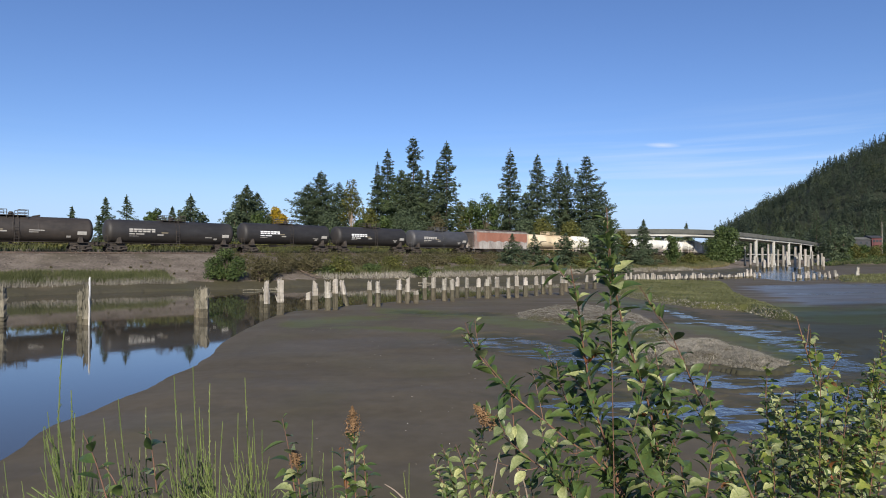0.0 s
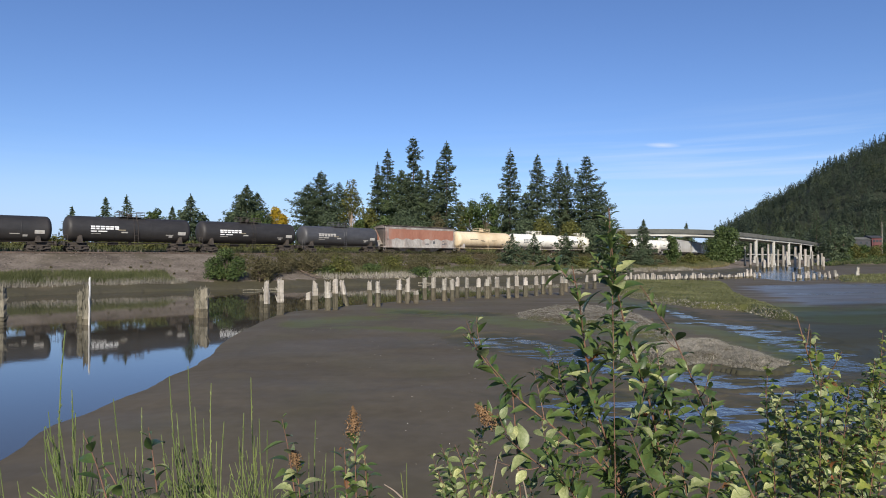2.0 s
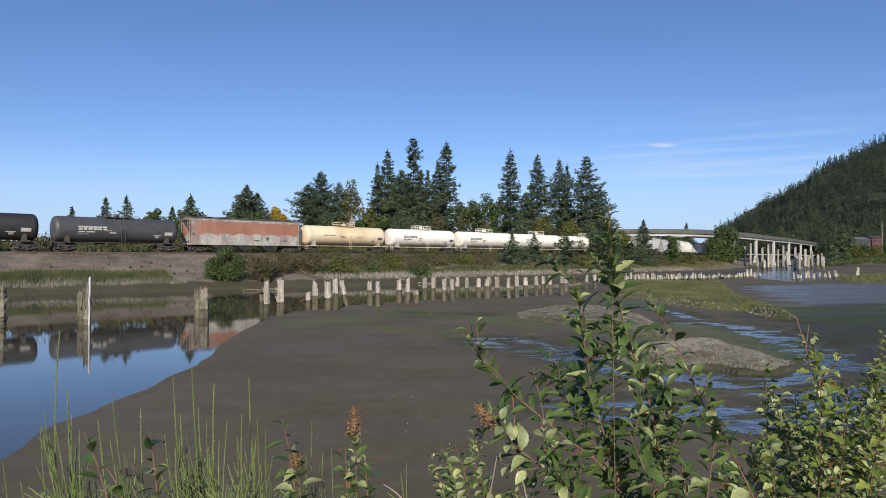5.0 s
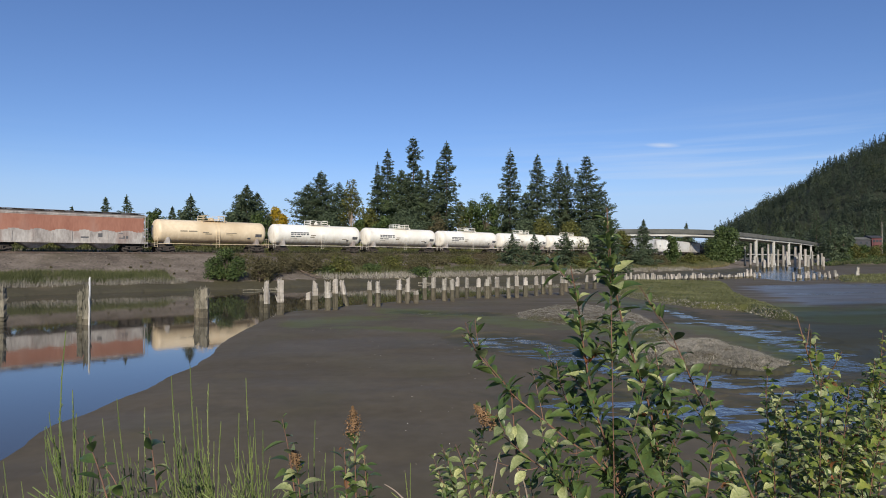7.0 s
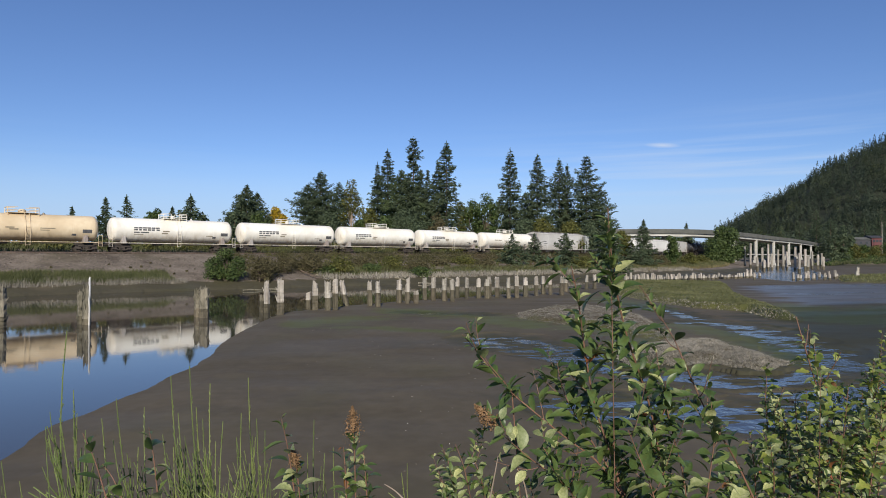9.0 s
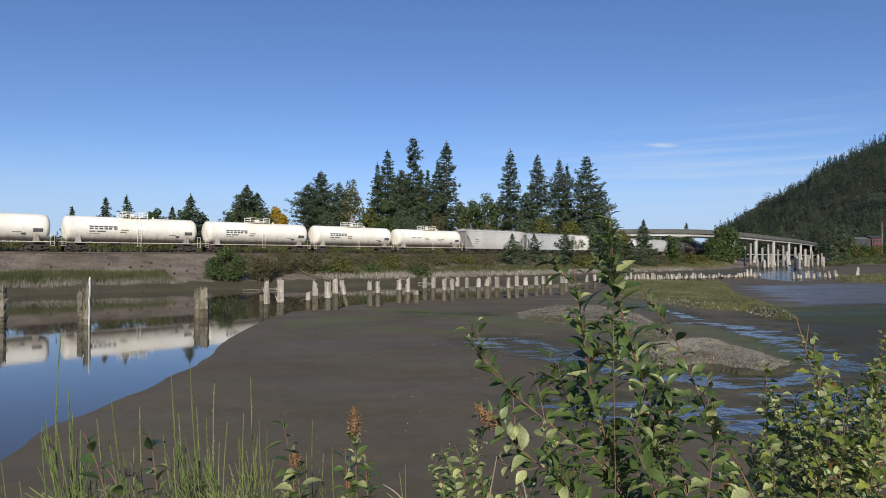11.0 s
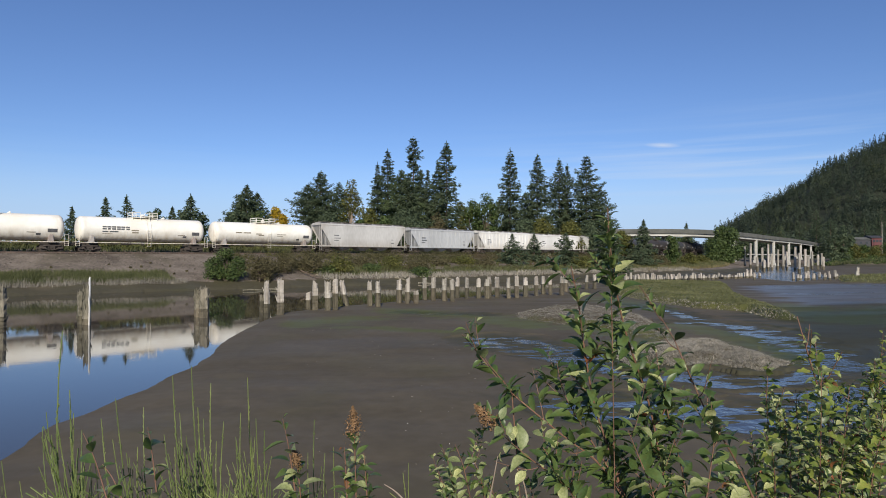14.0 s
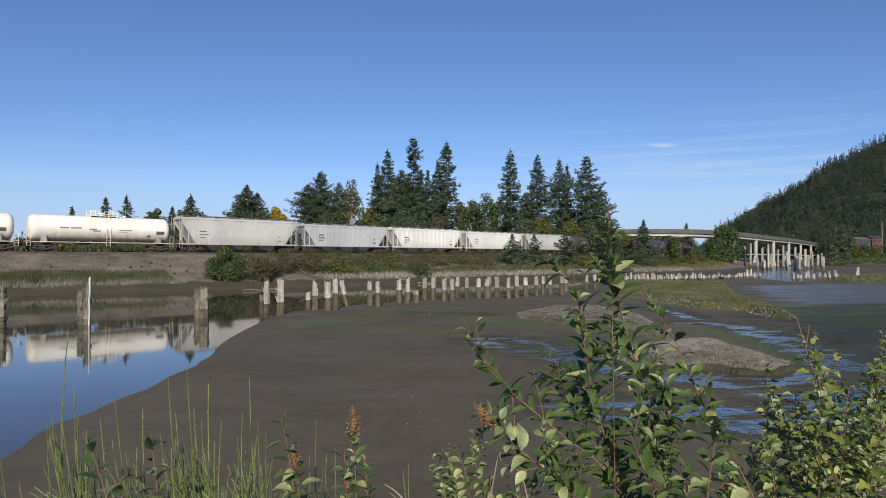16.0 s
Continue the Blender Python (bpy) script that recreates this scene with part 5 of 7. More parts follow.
def build_trees():
    tall = "tall dark green conifer behind the railway"
    for i, (x, y, zt, w, kw) in enumerate((
            (-29.5, 150.0, 24.6, 6.6, dict(peak=0.55, gaps=0.1)), (-31.7, 146.0, 21.1, 5.2, dict(peak=0.55)), (-26.8, 160.0, 23.3, 5.0, dict(peak=0.6)),
            (-14.1, 158.0, 31.3, 4.6, dict(gaps=0.14, peak=0.66)), (-17.1, 162.0, 28.5, 3.6, dict(gaps=0.2)), (-7.9, 165.0, 35.9, 2.9, dict(bare=0.42, gaps=0.22, peak=0.45)), (-6.0, 168.0, 27.6, 4.2, {}),
            (-10.1, 150.0, 25.0, 6.6, dict(peak=0.55, gaps=0.02, mat=FIR_LIGHT)), (-8.3, 148.0, 23.1, 5.2, dict(peak=0.5)), (0.9, 156.0, 33.0, 4.0, dict(gaps=0.12, peak=0.62)), (-1.3, 160.0, 28.9, 4.4, dict(gaps=0.18)),
            (-4.0, 164.0, 27.0, 3.6, {})) + ((18.4, 170.0, 33.6, 3.9, dict(gaps=0.2, bare=0.12, peak=0.62)), (26.4, 174.0, 33.0, 4.2, dict(gaps=0.18, bare=0.1, peak=0.66)), (32.2, 172.0, 31.3, 4.4, dict(gaps=0.16, peak=0.62)),
            (38.8, 168.0, 31.9, 5.4, dict(gaps=0.28, droop=0.12, peak=0.62)), (35.2, 176.0, 30.3, 4.0, dict(gaps=0.2)), (23.9, 180.0, 22.7, 5.0, dict(peak=0.55)), (43.2, 172.0, 23.5, 5.5, dict(gaps=0.2, peak=0.5)))):
        conifer(x, y, zt, w, tall, 100 + i, **kw)
    for i, (x, y, zt, w, kw) in enumerate((
            (-62.7, 105.0, 12.4, 2.2, {}), (-56.5, 104.0, 13.8, 2.3, {}), (-54.0, 106.0, 14.3, 2.9, dict(gaps=0.3, dens=0.7)), (-45.5, 112.0, 15.2, 3.3, dict(droop=0.1)),
            (-38.5, 122.0, 18.2, 5.0, dict(peak=0.72, gaps=0.04)), (-40.8, 125.0, 16.4, 4.2, dict(peak=0.7)), (-37.7, 126.0, 17.0, 4.6, dict(peak=0.7)), (-52.3, 120.0, 13.6, 2.0, {}))):
        conifer(x, y, zt, w, "young dark green conifer behind the railway", 140 + i, **kw)
    for i, (x, y, zt, w, kw) in enumerate((
            (13.0, 117.0, 8.2, 2.4, dict(peak=0.8, droop=0.1)), (18.5, 126.0, 8.6, 2.2, dict(peak=0.8, gaps=0.3)), (24.3, 123.0, 8.7, 2.8, dict(peak=0.8)), (32.7, 122.0, 11.6, 3.4, dict(peak=0.8)), (32.8, 126.0, 10.2, 3.0, dict(peak=0.8)),
            (45.2, 140.0, 12.3, 2.8, dict(gaps=0.2)), (117.5, 300.0, 20.9, 3.0, {}))):
        conifer(x, y, zt, w, "small green conifer on the railway bank", 160 + i, bare=0.02, **kw)
    for i, (x, y, zt, w, m, lf, n) in enumerate((
            (-22.4, 152.0, 23.1, 4.6, OLIVE, 0.5, 2200), (-17.1, 146.0, 15.7, 3.2, OLIVE, 0.5, 1600), (11.5, 166.0, 21.3, 5.0, DECID, 0.55, 2600), (7.9, 170.0, 19.8, 4.6, DECID, 0.55, 2400), (15.8, 172.0, 20.0, 4.2, CONIFER, 0.55, 2200),
            (4.8, 172.0, 19.4, 4.0, OLIVE, 0.55, 2000)) + ((25.6, 160.0, 14.1, 4.6, OLIVE, 0.5, 2000), (32.5, 158.0, 13.5, 4.0, OLIVE, 0.5, 1800), (-1.2, 150.0, 14.9, 3.2, BROWN_LEAF, 0.45, 900),
            (-35.1, 130.0, 14.6, 3.0, YELLOW, 0.45, 3200), (-51.5, 112.0, 12.7, 2.4, DECID, 0.4, 1700), (-34.1, 132.0, 12.3, 2.4, DECID, 0.4, 1400), (-19.0, 150.0, 13.4, 4.0, DECID, 0.5, 1800),
            (-27.0, 142.0, 14.6, 5.0, CONIFER, 0.5, 2600)) + ((-8.3, 142.0, 14.6, 6.0, CONIFER, 0.5, 3000), (-13.4, 142.0, 13.6, 4.0, DECID, 0.5, 2000), (20.3, 158.0, 14.0, 4.0, CONIFER, 0.5, 2200), (38.0, 160.0, 13.1, 4.0, CONIFER, 0.5, 2200),
            (-49.8, 118.0, 12.8, 2.2, CONIFER, 0.4, 1400), (-54.7, 116.0, 12.4, 1.8, DECID, 0.4, 1200), (-45.2, 116.0, 12.4, 2.0, CONIFER, 0.4, 1300), (43.1, 150.0, 10.7, 3.0, OLIVE, 0.45, 1500), (-39.6, 118.0, 12.8, 3.0, CONIFER, 0.45, 1600), (-35.1, 120.0, 12.9, 3.0, DECID, 0.45, 1600))):
        broadleaf("broadleaf_tree", x, y, zt, w, "leafy green tree behind the railway" if m is not YELLOW else "small tree with yellow autumn leaves", 200 + i, m, lf, n, group="broadleaf trees by the railway", bare_limbs=i in (0, 8))
    broadleaf("bush", 92.6, 205.0, 14.4, 6.6, "large dense green bush beside the viaduct", 240, DECID, 0.55, 6000, 0.1, category="bush")
    broadleaf("bush", 87.5, 198.0, 9.3, 5.0, "large dense green bush beside the viaduct", 241, DECID, 0.55, 3600, 0.1, category="bush")
    broadleaf("bush", 54.8, 150.0, 9.2, 3.0, "round green bush on the railway bank", 242, DECID, 0.4, 2000, 0.15, category="bush")
    for i, (x, y, zt, w) in enumerate(((104, 322, 16.4, 7.0), (111, 326, 15.8, 7.0), (118, 330, 16.4, 7.0), (125, 334, 15.6, 7.0), (131, 338, 16.2, 7.0), (97, 318, 15.8, 7.0), (90, 314, 15.6, 7.0), (137, 346, 16.0, 7.0))):
        broadleaf("broadleaf_tree", x, y, zt, w, "dark leafy tree beyond the viaduct", 250 + i, DECID if i % 2 else CONIFER, 0.6, 3600, 0.05, "trees beyond the viaduct")
    # bank shrubs
    for i, (x, y, zt, w, m, lf, n) in enumerate((
            (-26.6, 76.4, 5.0, 2.0, DECID, 0.2, 3200), (-27.9, 75.9, 3.9, 1.5, DECID, 0.2, 1800), (-25.3, 76.6, 4.0, 1.6, DECID, 0.2, 2200), (-22.8, 80.0, 3.8, 2.2, BROWN_LEAF, 0.22, 2200), (-21.3, 84.0, 4.1, 2.2, BROWN_LEAF, 0.22, 2000), (-23.0, 78.0, 4.0, 2.0, BROWN_LEAF, 0.22, 1600),
            (-19.5, 88.0, 3.3, 2.2, BROWN_LEAF, 0.25, 1500), (-14.7, 88.0, 3.8, 2.6, OLIVE, 0.25, 1600), (-12.4, 95.0, 3.4, 2.4, BROWN_LEAF, 0.25, 1600), (-8.2, 96.0, 3.8, 2.6, OLIVE, 0.25, 1600), (-4.3, 96.0, 3.2, 2.6, BROWN_LEAF, 0.25, 1500),
            (-0.4, 104.0, 3.2, 2.6, BROWN_LEAF, 0.25, 1500)) + ((3.6, 110.0, 3.6, 2.6, OLIVE, 0.25, 1500), (7.6, 110.0, 3.2, 2.4, BROWN_LEAF, 0.25, 1300), (-10.4, 92.0, 2.6, 2.0, DECID, 0.25, 1200), (-16.1, 87.0, 2.3, 1.8, DECID, 0.22, 1200), (-3.3, 92.0, 2.3, 2.0, DECID, 0.25, 1200), (-17.9, 86.0, 4.4, 2.2, BROWN_LEAF, 0.25, 1500),
            (44.0, 138.0, 5.8, 2.4, CONIFER, 0.3, 1600), (63.4, 160.0, 4.9, 2.4, OLIVE, 0.35, 1000), (72.5, 175.0, 4.4, 2.6, OLIVE, 0.35, 1000), (27.3, 122.0, 3.9, 2.6, OLIVE, 0.3, 1200), (50.9, 145.0, 4.3, 2.2, BROWN_LEAF, 0.3, 900))):
        broadleaf("shrub", x, y, zt, w, "low " + ("brown" if m is BROWN_LEAF else "green") + " shrub on the gravel bank", 300 + i, m, lf, n, 0.12, "shrubs on the bank", category="shrub")
    # the far shore below the hill
    for i, (x, y, zt, w) in enumerate(((193.1, 300.0, 19.6, 4.5), (189.3, 300.0, 15.8, 4.0), (203.2, 310.0, 15.3, 4.0))):
        broadleaf("broadleaf_tree", x, y, zt, w, "dark green tree on the far shore", 400 + i, CONIFER, 0.8, 1600, 0.05, "trees on the far shore")
    for i, (x, y, zt, w) in enumerate(((252.4, 420.0, 35.8, 6.0), (271.3, 400.0, 29.6, 6.0), (249.5, 400.0, 29.6, 6), (240.9, 420.0, 27.1, 6), (296.3, 420.0, 36.6, 7), (214.2, 420.0, 27.1, 6), (216.7, 400.0, 24.1, 6))):
        conifer(x, y, zt, w, "tall dark conifer at the foot of the hill", 420 + i, peak=0.6, dens=0.6)


build_trees()


def hill_trees():
    """The wooded hill: some thousands of rough small conifers in one mesh."""
    rng = np.random.RandomState(5)
    n = 17000
    X = rng.uniform(200, 1250, n)
    Y = rng.uniform(385, 1150, n)
    keep = (X / Y > 0.43) & (X / Y < 0.80) & (poly_sd(X, Y, BAY) > 12)
    X, Y = X[keep], Y[keep]
    n = len(X)
    Z = ground_z(X, Y)
    rounded = ripple(X, Y, 120, 12) + rng.normal(0, 0.6, n) > 0.55
    H = rng.uniform(10, 19, n) * np.where(rng.rand(n) < 0.10, 1.4, 1.0) * (1 + 0.25 * ripple(X, Y, 90, 11)) * np.where(rounded, 0.7, 1.0)
    W = H * rng.uniform(0.20, 0.31, n) * np.where(rounded, 1.75, 1.0)
    quads = []
    for k in range(56):
        t = (k + rng.rand(n)) / 56
        prof = np.where(rounded, np.sqrt(np.clip(1 - (2 * t - 0.75) ** 2 / 1.65, 0.02, 1)), (1 - t) ** 0.8 + 0.05)
        az, rr = rng.uniform(0, 6.283, n), W * prof * rng.uniform(0.72, 1.08, n)
        c = np.stack([X + rr * np.cos(az), Y + rr * np.sin(az), Z + H * t], 1)
        nrm = np.stack([np.cos(az), np.sin(az), 0.7 + 0 * az], 1) + rng.normal(0, 0.32, (n, 3))
        a = np.cross(nrm, rng.normal(0, 1, (n, 3)))
        a /= np.linalg.norm(a, axis=1)[:, None] + 1e-9
        b = np.cross(nrm, a)
        b /= np.linalg.norm(b, axis=1)[:, None] + 1e-9
        q = np.minimum(np.where(rounded, 0.17, 0.15) * W * (1.15 - 0.5 * t) * rng.uniform(0.7, 1.4, n) + 0.2, 1.1)[:, None]
        quads.append(np.stack([c - a * q, c - b * q * 0.75, c + a * q, c + b * q * 0.75], 1))
    tagged(new("hill_forest", quad_soup("hill_forest", np.concatenate(quads), HILLWOOD)), "dense dark conifer forest covering the hillside", "forest", kind="stuff")


hill_trees()


def grass_stuff(name, label, spots, size, material, seed, lean=0.3, width=0.05, z_off=0.0):
    """Blades as thin tapered quads at spots (x, y), of about the given height."""
    rng = np.random.RandomState(seed)
    p = np.asarray(spots, float)
    z = ground_z(p[:, 0], p[:, 1])
    ok = z > 0.02
    p, z = p[ok], z[ok]
    n = len(p)
    h = size * rng.uniform(0.5, 1.25, n)
    az = rng.uniform(0, 6.283, n)
    side = np.stack([np.cos(az), np.sin(az), np.zeros(n)], 1) * (width * rng.uniform(0.6, 1.4, n))[:, None]
    b = np.stack([p[:, 0], p[:, 1], z - 0.03 + z_off], 1)
    tip = b + np.stack([rng.normal(0, lean, n) * h, rng.normal(0, lean, n) * h, h], 1)
    q = np.stack([b - side, b + side, tip + side * 0.15, tip - side * 0.15], 1)
    return tagged(new(name, quad_soup(name, q, material)), label, "grass", kind="stuff")


def scatter(pts, n, seed, inset=0.0, outer=1e9, even=0.5):
    """Random spots inside a polygon, between inset and outer metres from its edge."""
    rng = np.random.RandomState(seed)
    a = np.asarray(pts, float)
    out = []
    got = 0
    while got < n:
        x, y = rng.uniform(a[:, 0].min(), a[:, 0].max(), n * 3), rng.uniform(a[:, 1].min(), a[:, 1].max(), n * 3)
        d = -poly_sd(x, y, pts)
        k = (d > inset) & (d < outer)
        out.append(np.stack([x[k], y[k]], 1))
        got += int(k.sum())
    p = np.concatenate(out)[:n]
    return p[ripple(p[:, 0], p[:, 1], 1.8, seed + 40) + 0.7 * ripple(p[:, 0], p[:, 1], 6, seed + 60) > rng.uniform(-1.8, even, len(p))]


def shore_strip(s0, s1, d0, d1, n, seed):
    """Spots along the railway shore, d metres up from the toe of the bank."""
    rng = np.random.RandomState(seed)
    s, d = rng.uniform(s0, s1, n), rng.uniform(d0, d1, n)
    toe = np.interp(s, (-160, 0, 20, 40, 62, 90, 117, 150, 185, 215, 250), (14, 14, 16.5, 20.5, 24, 26, 26, 24, 17, 14, 18))
    p = np.array([along(a, t - b) for a, t, b in zip(s, toe, d)])
    return p[ripple(p[:, 0], p[:, 1], 3.5, seed + 70) + 0.8 * ripple(p[:, 0], p[:, 1], 11, seed + 90) > rng.uniform(-1.6, 0.6, n)]


def front_edge(spots):
    """Only the spots along the islet's wet side, where the creek runs."""
    p = np.asarray(spots, float)
    return p[seg_dist(p[:, 0], p[:, 1], MARSH[6:], False) < seg_dist(p[:, 0], p[:, 1], MARSH[:6], False)]


def build_grass():
    grass_stuff("marsh_grass", "short green marsh grass on the low islet", scatter(MARSH, 60000, 1, 0.0), 0.11, SEDGE, 1, 0.8, 0.04)
    grass_stuff("dry_marsh_fringe", "pale grey dried grass fringing the islet", front_edge(scatter(MARSH, 9000, 2, 0.0, 0.9)), 0.11, PALEGRASS, 2, 0.5, 0.04)
    grass_stuff("dry_islet_grass", "pale grey dried grass tufts on a mud islet", scatter(ISLE_A, 34000, 3, even=-0.6), 0.06, PALEGRASS, 3, 2.0, 0.022)
    grass_stuff("dry_islet_grass", "pale grey dried grass tufts on a mud islet", scatter(ISLE_B, 52000, 4, even=0.0), 0.10, PALEGRASS, 4, 1.1, 0.013)
    grass_stuff("marsh_grass", "short green marsh grass on the far flat", scatter(ISLE_C, 6000, 5), 0.35, SEDGE, 5, 0.4, 0.06)
    grass_stuff("bank_grass", "green grass along the foot of the gravel bank", shore_strip(-40, 12, 0.0, 4.0, 52000, 6), 0.52, GRASS, 6, 0.4, 0.024)
    grass_stuff("dead_reeds", "pale dead reeds at the water's edge", shore_strip(-40, 13, -0.9, 0.7, 13000, 7), 0.5, PALEGRASS, 7, 0.35, 0.02)
    grass_stuff("dead_reeds", "pale dead reeds at the water's edge", shore_strip(30, 125, -0.6, 2.2, 12000, 8), 0.5, PALEGRASS, 8, 0.25, 0.05)
    grass_stuff("bank_grass", "green grass along the foot of the gravel bank", shore_strip(30, 205, 1.5, 7, 22000, 9), 0.6, GRASS, 9, 0.3, 0.06)
    grass_stuff("dry_bank_grass", "tan and olive dry grass on the railway bank", shore_strip(105, 215, 0.5, 13, 30000, 12), 0.5, TANGRASS, 11, 0.5, 0.06)
    rng = np.random.RandomState(44)
    s, u = rng.uniform(-60, 230, 60000), rng.uniform(-26, -4.5, 60000)
    grass_stuff("far_brush", "rough green brush beyond the track", [along(a, b) for a, b in zip(s, u)], 0.85, GRASS, 10, 0.4, 0.05)
    lob = [(*along(a, -9 - 7 * rng.rand()), 5.3 + 0.5 * rng.rand(), rng.uniform(0.5, 1.2)) for a in np.arange(-90, 230, 0.4)]
    tagged(new("far_shrubs", quad_soup("far_shrubs", leafy_quads(rng, lob, 95000, 0.42), OLIVE)), "low green shrubs beyond the track", "shrubs", kind="stuff")


build_grass()


# ---- old piles ----
def pile(x, y, ztop, r, seed, lean=(0.0, 0.0), wet=0.9, square=False, kind_label="weathered grey wooden pile standing in the mud", top_mat=None, splinters=0):
    rng = random.Random(seed)
    z0 = min(gz(x, y), 0.3)
    ob = thing("timber_pile", x, y, z0, rng.uniform(0, 360), kind_label, "pile", "old trestle piles")
    h = ztop - z0
    wet = min(wet, h * 0.6) * rng.uniform(0.85, 1.2)
    for name, a, b, m in (("foot", -0.4, wet, PILE_WET), ("shaft", wet, h, top_mat or PILE)):
        bm = bmesh.new()
        n = 10
        rings = []
        steps = 12
        jit = [(rng.uniform(-0.018, 0.018), rng.uniform(-0.018, 0.018)) for _ in range(14)]
        swell = [1 + rng.uniform(-0.035, 0.035) for _ in range(14)]
        chip = rng.randrange(10)
        for k in range(steps + 1):
            t = k / steps
            z = a + (b - a) * t
            ring = []
            for i in range(n):
                g = 6.283 * i / n
                rr = r * (1.06 - 0.10 * z / h) * (1 + 0.11 * math.sin(3 * g + seed) + 0.06 * rng.uniform(-1, 1)) * swell[k] * (0.74 if (i - chip) % 10 < 2 and name == "shaft" and k > 6 else 1)
                zz = z + (rng.uniform(-0.3, 0.16) * min(1, h / 2) * (1 if name == "shaft" and k == steps else 0))
                ring.append(bm.verts.new((rr * math.cos(g) + lean[0] * z + jit[k][0] * (0 < k < steps), rr * math.sin(g) + lean[1] * z, zz)))
            rings.append(ring)
        for p, q in zip(rings, rings[1:]):
            for i in range(n):
                bm.faces.new((p[i], p[(i + 1) % n], q[(i + 1) % n], q[i]))
        bm.faces.new(rings[-1])
        part(name, bm, m, ob)
    for k in range(splinters):
        g, q = rng.uniform(0, 6.283), rng.uniform(0.5, 0.95) * r
        x0, y0, z1 = q * math.cos(g) + lean[0] * h, q * math.sin(g), h + rng.uniform(0.02, 0.34)
        part("splinter", rod(bmesh.new(), (x0, y0, h - 0.35), (x0 + rng.uniform(-0.05, 0.05), y0 + rng.uniform(-0.05, 0.05), z1), rng.uniform(0.03, 0.06), 0.006, 5), top_mat or PILE, ob)
    for k in range(splinters):
        g, z1 = rng.uniform(0, 6.283), rng.uniform(0.25, 0.85) * h
        c, sn = math.cos(g) * r, math.sin(g) * r
        part("splinter", rod(bmesh.new(), (c * 0.85, sn * 0.85, z1 - 0.22), (c * 1.45, sn * 1.45, z1 + rng.uniform(0.0, 0.2)), rng.uniform(0.03, 0.055), 0.012, 5), top_mat or PILE, ob)
    return ob


def build_piles():
    # standing in the pool
    for i, (x, y, zt, r) in enumerate(((-24.7, 34.8, 2.2, 0.28), (-20.45, 35.2, 1.75, 0.22), (-19.95, 34.9, 2.2, 0.2), (-15.5, 39.4, 1.65, 0.24), (-14.95, 39.0, 1.85, 0.28),
                                       (-12.4, 42.6, 1.2, 0.15), (-12.0, 42.4, 2.1, 0.2), (-10.6, 40.6, 2.2, 0.22))):
        pile(x, y, zt, r, 20 + i, wet=0.75, top_mat=PILE_MOSSY if i < 6 else None, splinters=7 if i < 5 else 3)
    pile(-19.6, 34.5, 2.6, 0.048, 31, wet=0.12, top_mat=H_WHITE, kind_label="slim pale post lashed to an old pile")
    # the twin row
    row = ((546, 518, 545), (558, 500, 548), (581, 498, 549), (594, 497, 548), (614, 497, 540), (655, 498, 541), (669, 498, 543), (706, 495, 536), (721, 493, 537), (737, 515, 537), (752, 494, 530), (766, 493, 532),
           (786, 494, 533), (801, 494, 534), (809, 492, 527), (826, 493, 528), (846, 493, 528), (862, 493, 528), (866, 491, 525), (880, 492, 526), (900, 492, 528), (914, 490, 527), (929, 491, 525),
           (949, 491, 524), (961, 490, 521), (974, 490, 522), (994, 490, 523), (1002, 490, 516), (1038, 488, 512), (1052, 487, 511), (1074, 487, 507), (1090, 487, 505))
    for i, (px, top, foot) in enumerate(row):
        dist = 3.66 * 1100 / (foot - 456)
        x, z = (px - 784) / 1100 * dist, 3.76 - (top - 456) * dist / 1100
        pile(x, dist, z, 0.185 + 0.05 * ((i * 7) % 5) / 5, 50 + i, (-0.28, 0.0) if px == 614 else (0.03 * math.sin(i * 2.1), 0.0), 1.0)
    # short stubs farther on
    rng = random.Random(9)
    for i in range(58):
        px = 1108 + i * 4.0 + rng.uniform(-1.8, 1.8)
        d = 89 + i * 0.4 + rng.uniform(-1.5, 1.5)
        x = (px - 784) / 1100 * d
        pile(x, d, 3.76 - (483 + rng.uniform(0, 7) - 456) * d / 1100, 0.2, 300 + i, (rng.uniform(-0.1, 0.1), 0), 0.3)
    # tall ones beside the viaduct
    for i, (px, top, d) in enumerate(((1318, 437, 200), (1328, 431, 196), (1349, 439, 190), (1359, 432, 180), (1366, 449, 185), (1376, 442, 190), (1386, 435, 195), (1407, 438, 185), (1392, 446, 190), (1414, 448, 150), (1425, 441, 180),
                                      (1430, 452, 170), (1437, 445, 200), (1447, 451, 190), (1454, 449, 210), (1457, 455, 180), (1340, 455, 175), (1352, 460, 165))):
        pile((px - 784) / 1100 * d, d, 3.76 - (top - 456) * d / 1100, 0.33, 160 + i, (rng.uniform(-0.02, 0.02), 0), 1.2, kind_label="tall weathered grey pile of a former trestle")
    for i in range(17):
        px = (1318 + i * 9 if i < 4 else 1405 + (i - 4) * 6.5) + rng.uniform(-3, 3)
        d = rng.uniform(98, 112)
        pile((px - 784) / 1100 * d, d, rng.uniform(0.6, 1.7), 0.2, 200 + i, (rng.uniform(-0.12, 0.12), 0), 0.4)
    pile(70.6, 106.0, 2.1, 0.28, 240, (0.02, 0), 0.3)


build_piles()


